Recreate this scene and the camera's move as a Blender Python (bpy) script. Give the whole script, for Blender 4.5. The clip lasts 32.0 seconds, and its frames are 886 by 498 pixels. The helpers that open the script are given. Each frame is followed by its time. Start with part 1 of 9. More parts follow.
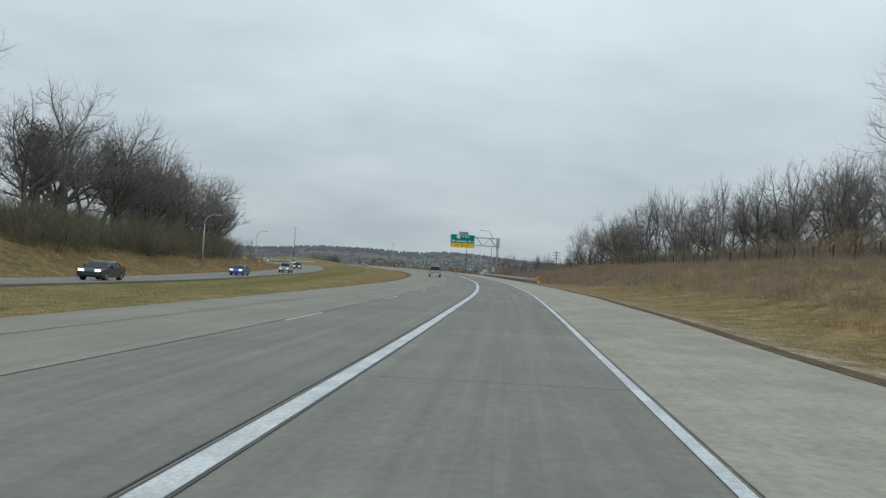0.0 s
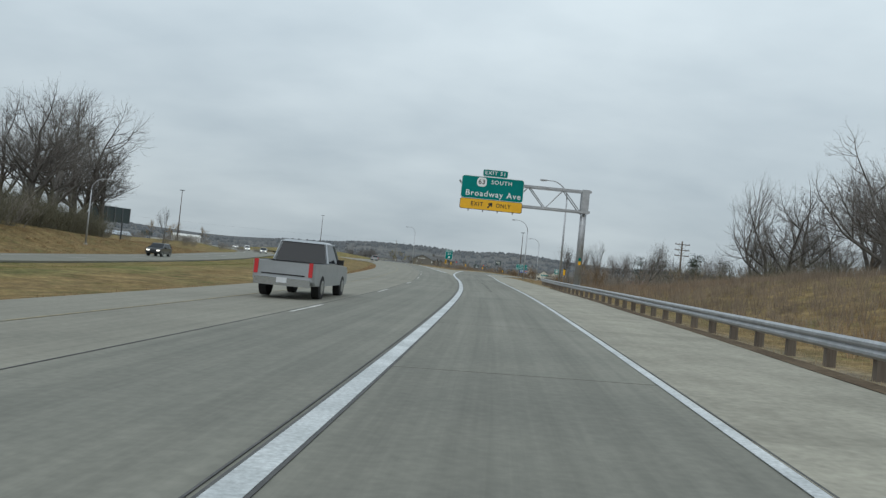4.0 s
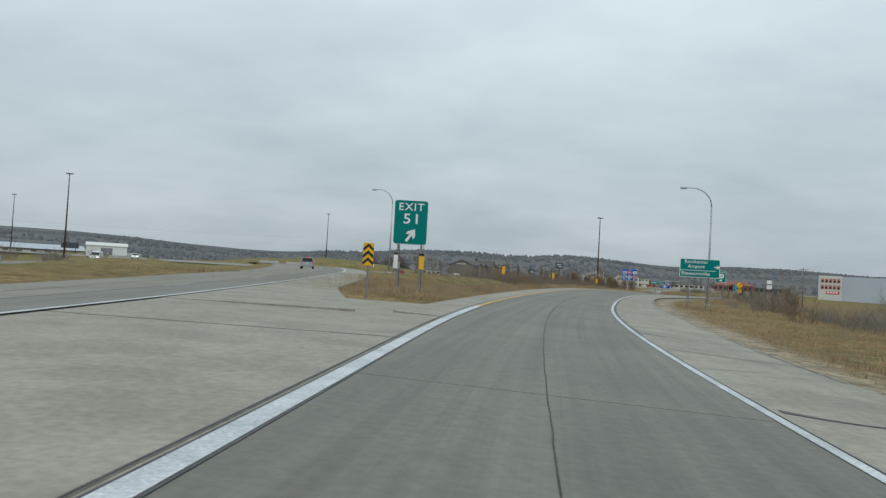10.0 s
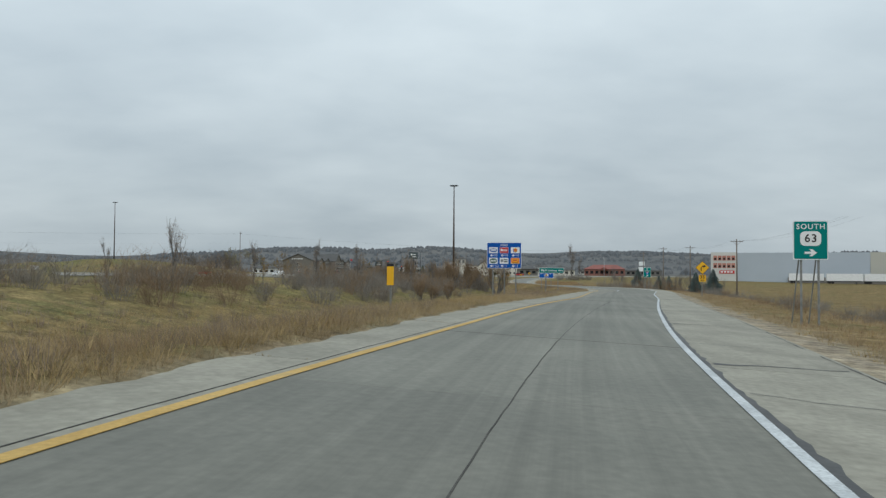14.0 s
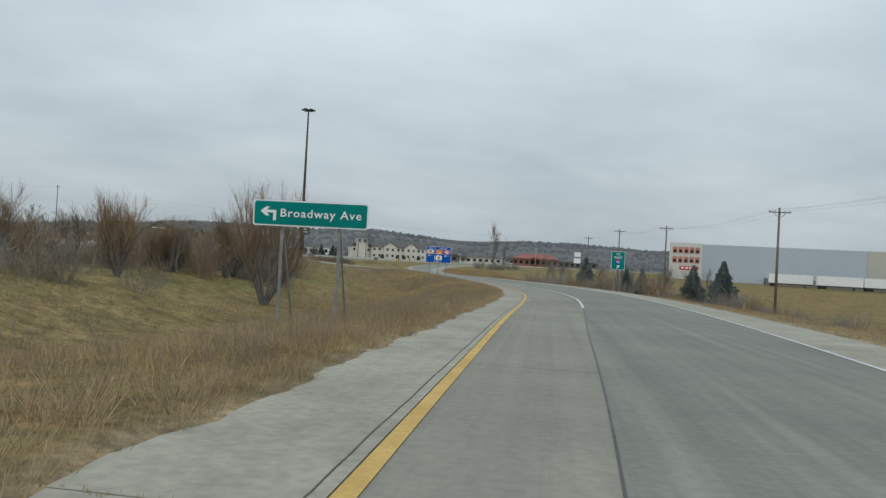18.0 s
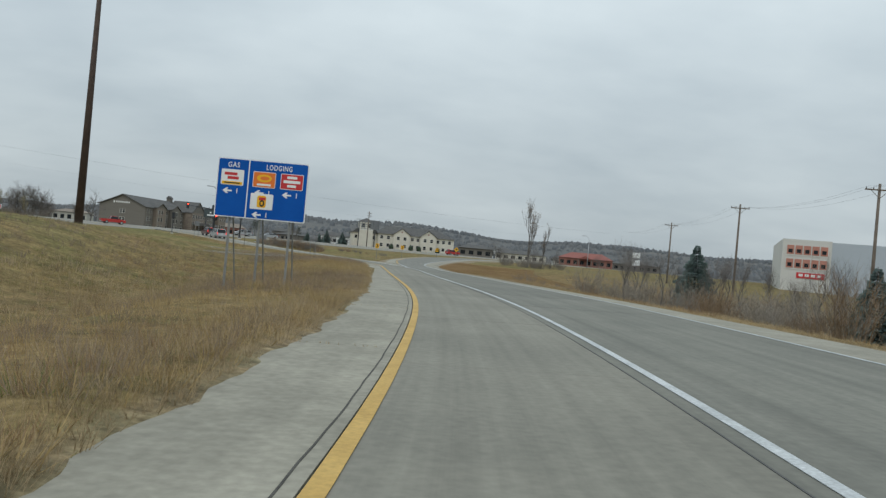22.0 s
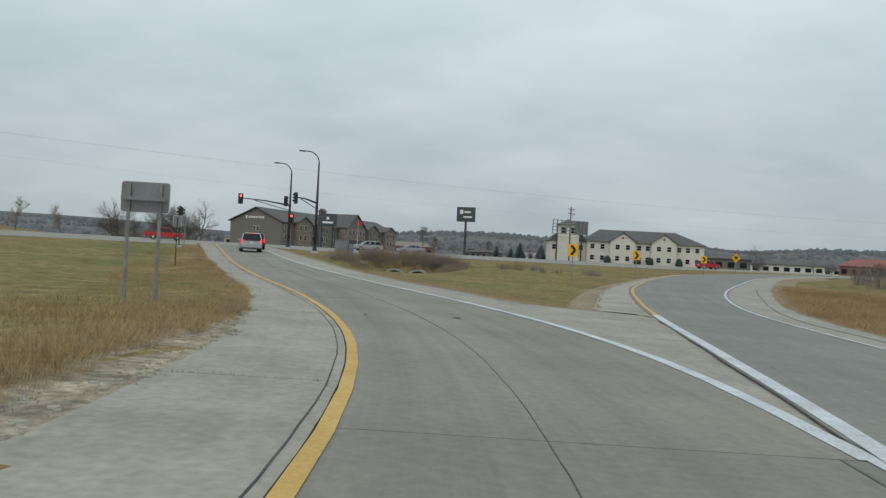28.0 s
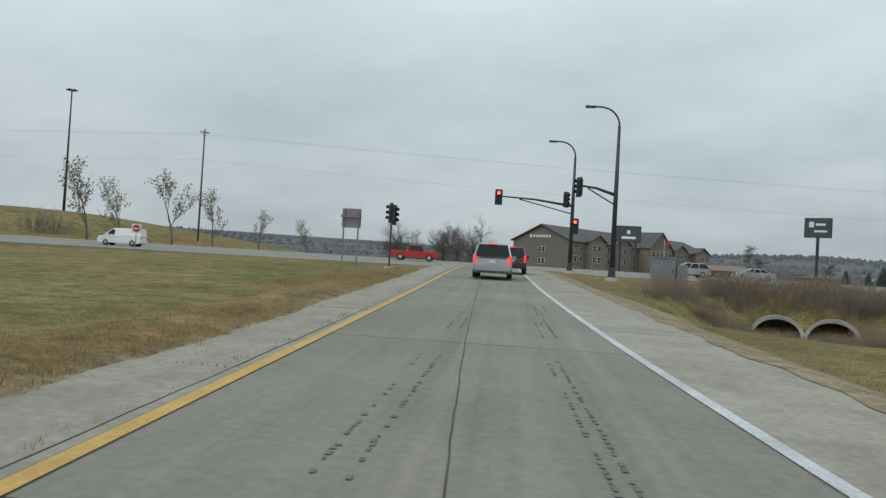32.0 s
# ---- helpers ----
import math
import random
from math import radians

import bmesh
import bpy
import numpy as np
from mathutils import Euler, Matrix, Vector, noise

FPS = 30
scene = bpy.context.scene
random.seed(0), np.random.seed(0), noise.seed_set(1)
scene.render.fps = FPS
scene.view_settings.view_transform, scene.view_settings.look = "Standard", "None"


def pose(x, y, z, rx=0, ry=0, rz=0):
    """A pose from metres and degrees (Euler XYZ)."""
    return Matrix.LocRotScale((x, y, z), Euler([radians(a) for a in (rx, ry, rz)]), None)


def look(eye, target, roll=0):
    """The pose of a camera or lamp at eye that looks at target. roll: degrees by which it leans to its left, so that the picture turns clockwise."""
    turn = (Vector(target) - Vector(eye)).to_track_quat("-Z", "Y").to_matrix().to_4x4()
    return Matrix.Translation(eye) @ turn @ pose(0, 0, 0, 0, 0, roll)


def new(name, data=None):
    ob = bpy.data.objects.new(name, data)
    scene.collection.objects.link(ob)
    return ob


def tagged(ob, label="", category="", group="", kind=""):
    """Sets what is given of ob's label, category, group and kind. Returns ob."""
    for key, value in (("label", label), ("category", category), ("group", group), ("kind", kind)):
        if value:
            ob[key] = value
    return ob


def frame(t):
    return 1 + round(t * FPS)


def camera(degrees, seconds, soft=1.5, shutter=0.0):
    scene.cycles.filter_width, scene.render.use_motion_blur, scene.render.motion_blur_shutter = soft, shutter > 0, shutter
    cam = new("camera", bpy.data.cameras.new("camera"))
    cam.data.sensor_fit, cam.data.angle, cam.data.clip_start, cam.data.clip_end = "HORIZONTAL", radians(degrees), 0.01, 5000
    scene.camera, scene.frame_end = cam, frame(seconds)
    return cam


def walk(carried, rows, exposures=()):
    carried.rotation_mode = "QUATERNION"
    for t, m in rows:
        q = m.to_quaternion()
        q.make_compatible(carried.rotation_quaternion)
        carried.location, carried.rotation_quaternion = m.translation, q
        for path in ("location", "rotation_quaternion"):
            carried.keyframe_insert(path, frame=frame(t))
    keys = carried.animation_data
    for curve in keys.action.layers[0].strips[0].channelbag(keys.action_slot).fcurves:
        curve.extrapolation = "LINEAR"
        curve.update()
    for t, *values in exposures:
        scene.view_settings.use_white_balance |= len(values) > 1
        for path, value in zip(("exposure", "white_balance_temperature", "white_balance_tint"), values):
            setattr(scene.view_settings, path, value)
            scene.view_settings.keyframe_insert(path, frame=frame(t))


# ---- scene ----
# ---------------------------------------------------------------- camera and its drive
cam = camera(59.476, 32.0, soft=1.35)
walk(cam, [
    (0.0, pose(0.20, 1.59, 1.36, 91.95, -3.64, -1.63)),
    (0.5, pose(1.81, 15.17, 1.50, 91.92, -3.87, -1.48)),
    (1.0, pose(3.31, 28.67, 1.64, 91.93, -4.46, -1.28)),
    (1.5, pose(4.65, 42.12, 1.76, 91.93, -4.62, -0.74)),
    (2.0, pose(5.81, 55.49, 1.88, 91.82, -5.19, -0.17)),
    (2.5, pose(6.75, 68.77, 1.99, 91.81, -5.45, 0.49)),
    (3.0, pose(7.49, 81.96, 2.10, 91.69, -5.63, 1.22)),
    (3.5, pose(8.06, 95.01, 2.21, 91.64, -5.64, 1.94)),
    (4.5, pose(8.75, 120.66, 2.44, 91.62, -5.83, 3.32)),
    (5.5, pose(8.82, 145.54, 2.70, 91.60, -6.02, 4.77)),
    (6.0, pose(8.67, 157.67, 2.84, 91.70, -5.90, 5.42)),
    (6.5, pose(8.45, 169.60, 2.99, 91.71, -5.74, 5.91)),
    (7.0, pose(8.18, 181.36, 3.13, 91.67, -5.67, 6.38)),
    (7.5, pose(7.90, 192.96, 3.28, 91.76, -5.52, 6.76)),
    (8.0, pose(7.64, 204.39, 3.43, 91.87, -5.44, 6.95)),
    (8.5, pose(7.44, 215.69, 3.56, 91.86, -5.17, 7.07)),
    (9.0, pose(7.30, 226.84, 3.67, 91.79, -4.70, 6.97)),
    (9.5, pose(7.24, 237.86, 3.75, 91.87, -4.08, 6.81)),
    (10.0, pose(7.28, 248.76, 3.81, 91.86, -3.21, 6.60)),
    (10.5, pose(7.48, 259.53, 3.85, 91.83, -3.06, 6.22)),
    (11.0, pose(7.91, 270.18, 3.91, 91.74, -2.56, 5.43)),
    (11.5, pose(8.64, 280.68, 3.96, 91.70, -1.52, 3.95)),
    (12.0, pose(9.68, 291.03, 4.03, 91.71, -0.96, 2.31)),
    (12.5, pose(11.00, 301.24, 4.09, 91.72, -0.63, 0.71)),
    (13.0, pose(12.56, 311.33, 4.13, 91.80, -0.45, -0.60)),
    (13.5, pose(14.38, 321.30, 4.17, 91.77, -0.39, -1.96)),
    (14.0, pose(16.42, 331.16, 4.19, 91.76, -0.39, -3.20)),
    (14.5, pose(18.61, 340.90, 4.19, 91.61, -0.50, -4.16)),
    (15.5, pose(23.32, 360.14, 4.09, 91.41, -0.90, -5.62)),
    (16.5, pose(28.31, 379.08, 3.87, 91.21, -1.29, -6.56)),
    (17.0, pose(30.86, 388.47, 3.76, 91.08, -1.64, -7.15)),
    (17.5, pose(33.45, 397.80, 3.66, 91.00, -2.64, -7.71)),
    (18.0, pose(36.08, 407.07, 3.56, 90.84, -3.05, -8.24)),
    (18.5, pose(38.75, 416.30, 3.44, 90.73, -3.55, -8.74)),
    (19.0, pose(41.41, 425.48, 3.32, 90.73, -3.34, -8.95)),
    (19.5, pose(44.00, 434.60, 3.17, 90.68, -3.47, -9.05)),
    (20.0, pose(46.49, 443.63, 3.00, 90.68, -3.50, -9.01)),
    (20.5, pose(48.84, 452.58, 2.84, 90.69, -3.39, -8.80)),
    (21.0, pose(50.97, 461.42, 2.71, 90.44, -4.04, -8.32)),
    (21.5, pose(52.79, 470.16, 2.60, 90.44, -4.70, -7.10)),
    (22.0, pose(54.22, 478.79, 2.52, 90.47, -5.14, -4.75)),
    (22.5, pose(55.27, 487.25, 2.46, 90.51, -4.91, -2.40)),
    (23.0, pose(55.99, 495.48, 2.42, 90.42, -4.83, -0.50)),
    (23.5, pose(56.43, 503.47, 2.38, 90.28, -4.96, 1.23)),
    (24.0, pose(56.63, 511.19, 2.36, 90.52, -5.02, 2.77)),
    (24.5, pose(56.66, 518.63, 2.34, 90.16, -4.90, 3.90)),
    (25.0, pose(56.60, 525.81, 2.33, 90.72, -4.46, 4.65)),
    (25.5, pose(56.49, 532.72, 2.31, 90.77, -4.03, 5.44)),
    (26.5, pose(56.29, 545.79, 2.29, 90.85, -3.55, 5.38)),
    (27.5, pose(55.79, 557.84, 2.24, 90.94, -3.06, 8.01)),
    (28.0, pose(55.16, 563.46, 2.20, 90.73, -2.90, 10.95)),
    (28.5, pose(54.20, 568.77, 2.18, 90.88, -3.05, 15.28)),
    (29.0, pose(52.91, 573.75, 2.17, 90.71, -2.88, 19.66)),
    (29.5, pose(51.38, 578.39, 2.19, 90.72, -2.85, 23.49)),
    (30.0, pose(49.67, 582.70, 2.23, 90.94, -2.97, 26.78)),
    (30.5, pose(47.85, 586.70, 2.27, 91.03, -3.14, 29.57)),
    (31.0, pose(46.00, 590.44, 2.32, 91.13, -3.20, 31.18)),
    (31.5, pose(44.19, 593.96, 2.36, 91.32, -3.31, 31.99)),
    (32.0, pose(42.47, 597.27, 2.40, 91.33, -3.33, 32.51)),
], exposures=((0.0, 0.07, 6250, 10), (12.0, 0.05, 6250, 10), (18.0, 0.05, 6300, 10), (24.0, 0.03, 6350, 10), (32.0, 0.02, 6350, 10)))

# the line of the exit lane and ramp: x, y, height, lean in degrees
RAMP_POINTS = [
    (-7.13, -57.96, 0.0, -1.0), (0.2, 1.59, 0.0, -1.0), (5.01, 46.33, 0.44, -1.7), (7.89, 91.23, 0.82, -1.9),
    (8.85, 136.22, 1.25, -2.0), (8.3, 176.21, 1.71, -1.8), (7.61, 206.2, 2.09, -1.0), (7.25, 236.2, 2.38, 1.2),
    (7.75, 266.19, 2.53, 2.7), (9.69, 291.11, 2.67, 3.4), (13.38, 315.83, 2.79, 3.5), (18.48, 340.31, 2.83, 3.2),
    (24.48, 364.57, 2.68, 2.4), (32.27, 393.54, 2.35, 1.2), (40.52, 422.39, 2.0, 0.1), (47.23, 446.47, 1.59, -0.7),
    (51.91, 465.91, 1.3, -1.1), (55.07, 485.65, 1.12, -1.2), (56.61, 510.59, 1.0, -0.7), (56.45, 535.59, 0.95, 0.2),
    (56.13, 551.59, 0.92, 0.8), (55.15, 563.54, 0.85, 1.3), (52.43, 575.21, 0.82, 1.0), (48.01, 586.36, 0.91, 0.7),
    (42.47, 597.27, 1.04, 0.3), (36.0, 609.68, 1.25, 0.3), (29.52, 622.1, 1.6, 0.2), (23.05, 634.51, 2.01, 0.2),
    (15.65, 648.7, 2.44, 0.1), (7.8, 663.77, 2.72, 0.0),
]

# ---------------------------------------------------------------- world and light
world = bpy.data.worlds.new("overcast_sky")
scene.world = world
world.use_nodes = True
wn, wl = world.node_tree.nodes, world.node_tree.links
wn.clear()
w_out, w_bg = wn.new("ShaderNodeOutputWorld"), wn.new("ShaderNodeBackground")
w_tc, w_map = wn.new("ShaderNodeTexCoord"), wn.new("ShaderNodeMapping")
w_sky = wn.new("ShaderNodeTexSky")
w_sky.sky_type, w_sky.sun_disc = "NISHITA", False
w_sky.sun_elevation, w_sky.sun_rotation = radians(28), radians(150)
w_sky.air_density, w_sky.dust_density = 1.0, 4.0
w_sep, w_cmb = wn.new("ShaderNodeSeparateXYZ"), wn.new("ShaderNodeCombineXYZ")
wl.new(w_tc.outputs["Generated"], w_sep.inputs[0])
# a cloud deck at constant height: direction divided by its rise
w_add = wn.new("ShaderNodeMath"); w_add.operation = "ADD"; w_add.inputs[1].default_value = 0.25
w_abs = wn.new("ShaderNodeMath"); w_abs.operation = "ABSOLUTE"
wl.new(w_sep.outputs[2], w_abs.inputs[0]); wl.new(w_abs.outputs[0], w_add.inputs[0])
for axis in (0, 1):
    dv = wn.new("ShaderNodeMath"); dv.operation = "DIVIDE"
    wl.new(w_sep.outputs[axis], dv.inputs[0]); wl.new(w_add.outputs[0], dv.inputs[1])
    wl.new(dv.outputs[0], w_cmb.inputs[axis])
wl.new(w_cmb.outputs[0], w_map.inputs[0])
w_map.inputs["Scale"].default_value = (0.8, 1.0, 1.0)
w_n1, w_n2 = wn.new("ShaderNodeTexNoise"), wn.new("ShaderNodeTexNoise")
for node, size, detail in ((w_n1, 0.9, 5.0), (w_n2, 2.6, 6.0)):
    node.inputs["Scale"].default_value, node.inputs["Detail"].default_value = size, detail
    node.inputs["Roughness"].default_value = 0.5
    wl.new(w_map.outputs[0], node.inputs["Vector"])
w_mix = wn.new("ShaderNodeMix"); w_mix.data_type = "FLOAT"; w_mix.inputs[0].default_value = 0.35
wl.new(w_n1.outputs["Fac"], w_mix.inputs[2]); wl.new(w_n2.outputs["Fac"], w_mix.inputs[3])
w_ramp = wn.new("ShaderNodeValToRGB")
w_ramp.color_ramp.elements[0].position, w_ramp.color_ramp.elements[0].color = 0.34, (0.55, 0.635, 0.675, 1)
w_ramp.color_ramp.elements[1].position, w_ramp.color_ramp.elements[1].color = 0.66, (0.80, 0.885, 0.90, 1)
wl.new(w_mix.outputs[0], w_ramp.inputs[0])
# the deck thickens towards the horizon
w_hor = wn.new("ShaderNodeMapRange"); w_hor.inputs[1].default_value, w_hor.inputs[2].default_value = 0.0, 0.42
w_hor.inputs[3].default_value, w_hor.inputs[4].default_value = 0.60, 1.0
wl.new(w_abs.outputs[0], w_hor.inputs[0])
w_mul = wn.new("ShaderNodeMix"); w_mul.data_type, w_mul.blend_type = "RGBA", "MULTIPLY"; w_mul.inputs[0].default_value = 1.0
wl.new(w_ramp.outputs[0], w_mul.inputs[6]); wl.new(w_hor.outputs[0], w_mul.inputs[7])
# a little clear-sky colour comes through the deck
w_tint = wn.new("ShaderNodeMix"); w_tint.data_type, w_tint.blend_type = "RGBA", "ADD"; w_tint.inputs[0].default_value = 0.006
wl.new(w_mul.outputs[2], w_tint.inputs[6]); wl.new(w_sky.outputs[0], w_tint.inputs[7])
wl.new(w_tint.outputs[2], w_bg.inputs[0])
w_bg.inputs[1].default_value = 1.0
wl.new(w_bg.outputs[0], w_out.inputs[0])

sun = new("sun", bpy.data.lights.new("sun", "SUN"))
sun.data.energy, sun.data.angle, sun.data.color = 0.7, radians(40), (1.0, 0.97, 0.93)
sun.matrix_world = look((0, 0, 50), (18, 40, 0))

# ---------------------------------------------------------------- materials
def mat(name, base, second=None, scale=1.0, fine=0.0, rough=0.8, metal=0.0, bump=0.0, bump_scale=20.0, third=None, emit=0.0,
        coords="Object", stretch=(1, 1, 1), spread=0.12, vary=0.0, streak=0.0, sheen=None):
    """Two- or three-tone procedural surface: broad patches, fine grain, relief."""
    m = bpy.data.materials.new(name)
    m.use_nodes = True
    nodes, links = m.node_tree.nodes, m.node_tree.links
    bsdf = nodes["Principled BSDF"]
    bsdf.inputs["Roughness"].default_value, bsdf.inputs["Metallic"].default_value = rough, metal
    bsdf.inputs["Base Color"].default_value = (*base, 1)
    m.diffuse_color = (*base, 1)
    tc, mp = nodes.new("ShaderNodeTexCoord"), nodes.new("ShaderNodeMapping")
    mp.inputs["Scale"].default_value = stretch
    links.new(tc.outputs[coords], mp.inputs[0])
    col = None
    if second:
        n = nodes.new("ShaderNodeTexNoise")
        n.inputs["Scale"].default_value, n.inputs["Detail"].default_value = scale, 6
        n.inputs["Roughness"].default_value = 0.62
        links.new(mp.outputs[0], n.inputs["Vector"])
        r = nodes.new("ShaderNodeValToRGB")
        r.color_ramp.elements[0].position, r.color_ramp.elements[0].color = 0.5 - spread, (*base, 1)
        r.color_ramp.elements[1].position, r.color_ramp.elements[1].color = 0.5 + spread, (*second, 1)
        if third:
            e = r.color_ramp.elements.new(0.5 + 2.2 * spread)
            e.color = (*third, 1)
        links.new(n.outputs["Fac"], r.inputs[0])
        col = r.outputs[0]
    if fine:
        g = nodes.new("ShaderNodeTexNoise")
        g.inputs["Scale"].default_value, g.inputs["Detail"].default_value = bump_scale, 4
        links.new(mp.outputs[0], g.inputs["Vector"])
        mr = nodes.new("ShaderNodeMapRange")
        mr.inputs[1].default_value, mr.inputs[2].default_value = 0.3, 0.7
        mr.inputs[3].default_value, mr.inputs[4].default_value = 1 - fine, 1 + fine
        links.new(g.outputs["Fac"], mr.inputs[0])
        mx = nodes.new("ShaderNodeMix"); mx.data_type, mx.blend_type = "RGBA", "MULTIPLY"; mx.inputs[0].default_value = 1
        if col: links.new(col, mx.inputs[6])
        else: mx.inputs[6].default_value = (*base, 1)
        links.new(mr.outputs[0], mx.inputs[7])
        col = mx.outputs[2]
    if vary:
        oi = nodes.new("ShaderNodeObjectInfo")
        vr = nodes.new("ShaderNodeMapRange")
        vr.inputs[3].default_value, vr.inputs[4].default_value = 1 - vary, 1 + vary
        links.new(oi.outputs["Random"], vr.inputs[0])
        mx = nodes.new("ShaderNodeMix"); mx.data_type, mx.blend_type = "RGBA", "MULTIPLY"; mx.inputs[0].default_value = 1
        if col: links.new(col, mx.inputs[6])
        else: mx.inputs[6].default_value = (*base, 1)
        links.new(vr.outputs[0], mx.inputs[7])
        col = mx.outputs[2]
    if streak:
        uvn, um = nodes.new("ShaderNodeUVMap"), nodes.new("ShaderNodeMapping")
        uvn.uv_map = "along"
        um.inputs["Scale"].default_value = (2.4, 0.03, 1)
        links.new(uvn.outputs[0], um.inputs[0])
        sn, sr = nodes.new("ShaderNodeTexNoise"), nodes.new("ShaderNodeMapRange")
        sn.inputs["Scale"].default_value, sn.inputs["Detail"].default_value, sn.inputs["Roughness"].default_value = 1.0, 5, 0.7
        links.new(um.outputs[0], sn.inputs["Vector"])
        sr.inputs[1].default_value, sr.inputs[2].default_value = 0.3, 0.7
        sr.inputs[3].default_value, sr.inputs[4].default_value = 1 - streak, 1 + streak
        links.new(sn.outputs["Fac"], sr.inputs[0])
        mx = nodes.new("ShaderNodeMix"); mx.data_type, mx.blend_type = "RGBA", "MULTIPLY"; mx.inputs[0].default_value = 1
        links.new(col, mx.inputs[6]); links.new(sr.outputs[0], mx.inputs[7])
        col = mx.outputs[2]
    if sheen is not None: bsdf.inputs["Specular IOR Level"].default_value = sheen
    if col: links.new(col, bsdf.inputs["Base Color"])
    if bump:
        bn, bp = nodes.new("ShaderNodeTexNoise"), nodes.new("ShaderNodeBump")
        bn.inputs["Scale"].default_value, bn.inputs["Detail"].default_value = bump_scale, 5
        bp.inputs["Strength"].default_value, bp.inputs["Distance"].default_value = bump, 0.02
        links.new(mp.outputs[0], bn.inputs["Vector"])
        links.new(bn.outputs["Fac"], bp.inputs["Height"])
        links.new(bp.outputs[0], bsdf.inputs["Normal"])
    if emit:
        bsdf.inputs["Emission Color"].default_value = (*base, 1)
        bsdf.inputs["Emission Strength"].default_value = emit
    return m


M_LANE = mat("worn_concrete_lane", (0.160, 0.159, 0.134), (0.192, 0.189, 0.158), 0.30, 0.10, 0.85, bump=0.12, bump_scale=9, third=(0.215, 0.21, 0.178), vary=0.05, streak=0.20)
M_PALELANE = mat("pale_concrete_lane", (0.195, 0.188, 0.155), (0.235, 0.225, 0.185), 0.30, 0.10, 0.88, bump=0.12, bump_scale=9, vary=0.04, streak=0.15)
M_BRANCH = mat("grey_branch_concrete", (0.172, 0.171, 0.150), (0.206, 0.204, 0.178), 0.30, 0.10, 0.85, bump=0.12, bump_scale=9, vary=0.05, streak=0.12)
M_CRACK = mat("dirt_filled_crack", (0.05, 0.047, 0.042), (0.085, 0.08, 0.07), 3.0, 0.2, 0.9)
M_SHOULDER = mat("shoulder_concrete", (0.255, 0.242, 0.195), (0.325, 0.308, 0.25), 0.7, 0.14, 0.9, bump=0.2, bump_scale=9, vary=0.06, streak=0.08, third=(0.33, 0.31, 0.25))
M_ASPHALT = mat("pale_worn_avenue", (0.21, 0.205, 0.18), (0.26, 0.252, 0.22), 0.4, 0.14, 0.85, bump=0.3, bump_scale=18)
M_JOINT = mat("dark_joint_filler", (0.055, 0.052, 0.047), (0.10, 0.095, 0.085), 1.2, 0.2, 0.9)
M_SCUFF = mat("dark_tyre_scuff", (0.125, 0.122, 0.106), (0.165, 0.161, 0.14), 4.0, 0.2, 0.8)
M_TAR = mat("black_crack_sealer", (0.04, 0.04, 0.04), (0.07, 0.068, 0.065), 2.0, 0.2, 0.6)
M_WHITE = mat("worn_white_road_paint", (0.43, 0.455, 0.46), (0.57, 0.595, 0.60), 1.2, 0.2, 0.7, bump=0.15, bump_scale=25)
M_WHITE_OLD = mat("faded_white_road_paint", (0.40, 0.39, 0.36), (0.62, 0.61, 0.58), 1.6, 0.2, 0.75)
M_YELLOW = mat("worn_yellow_road_paint", (0.47, 0.295, 0.075), (0.56, 0.365, 0.105), 0.9, 0.12, 0.75, third=(0.40, 0.29, 0.13))
M_YELLOW_OLD = mat("faded_yellow_road_paint", (0.215, 0.20, 0.155), (0.32, 0.27, 0.165), 3.0, 0.12, 0.85)
M_STEEL = mat("galvanised_steel", (0.36, 0.37, 0.385), (0.44, 0.45, 0.465), 3.0, 0.1, 0.5, 0.55, bump=0.05)
M_POST = mat("weathered_sign_post", (0.20, 0.205, 0.20), (0.27, 0.275, 0.265), 3.0, 0.15, 0.6, 0.35)
M_DARKSTEEL = mat("dark_painted_steel", (0.045, 0.05, 0.06), (0.06, 0.066, 0.078), 2.0, 0.1, 0.45, 0.3)
M_BROWNSTEEL = mat("weathering_steel", (0.062, 0.044, 0.036), (0.088, 0.06, 0.047), 2.0, 0.15, 0.7, 0.2)
M_WOODPOLE = mat("weathered_pole_wood", (0.13, 0.105, 0.085), (0.19, 0.16, 0.13), 3.0, 0.2, 0.9, stretch=(1, 1, 0.1))
M_GREEN = mat("green_sign_sheeting", (0.0, 0.185, 0.17), (0.0, 0.212, 0.195), 0.6, 0.04, 0.45, sheen=0.15)
M_BLUE = mat("blue_sign_sheeting", (0.003, 0.08, 0.37), (0.005, 0.095, 0.42), 0.6, 0.04, 0.45, sheen=0.15)
M_SIGNYEL = mat("yellow_sign_sheeting", (0.80, 0.42, 0.01), (0.86, 0.47, 0.012), 0.6, 0.04, 0.4)
M_SIGNWHITE = mat("white_sign_sheeting", (0.76, 0.78, 0.78), (0.80, 0.82, 0.82), 0.6, 0.03, 0.4)
M_SIGNRED = mat("red_sign_sheeting", (0.50, 0.025, 0.03), (0.56, 0.03, 0.035), 0.6, 0.04, 0.4)
M_SIGNORANGE = mat("orange_sign_sheeting", (0.72, 0.16, 0.02), (0.76, 0.19, 0.025), 0.6, 0.04, 0.4)
M_SIGNBLACK = mat("black_sign_sheeting", (0.012, 0.012, 0.012), None, rough=0.5)
M_SLATEGREEN = mat("dark_green_plate", (0.01, 0.075, 0.05), (0.014, 0.09, 0.06), 0.6, 0.04, 0.4)
M_SIGNBACK = mat("bare_aluminium_sign_back", (0.21, 0.22, 0.235), (0.26, 0.27, 0.285), 1.5, 0.08, 0.5, 0.5)
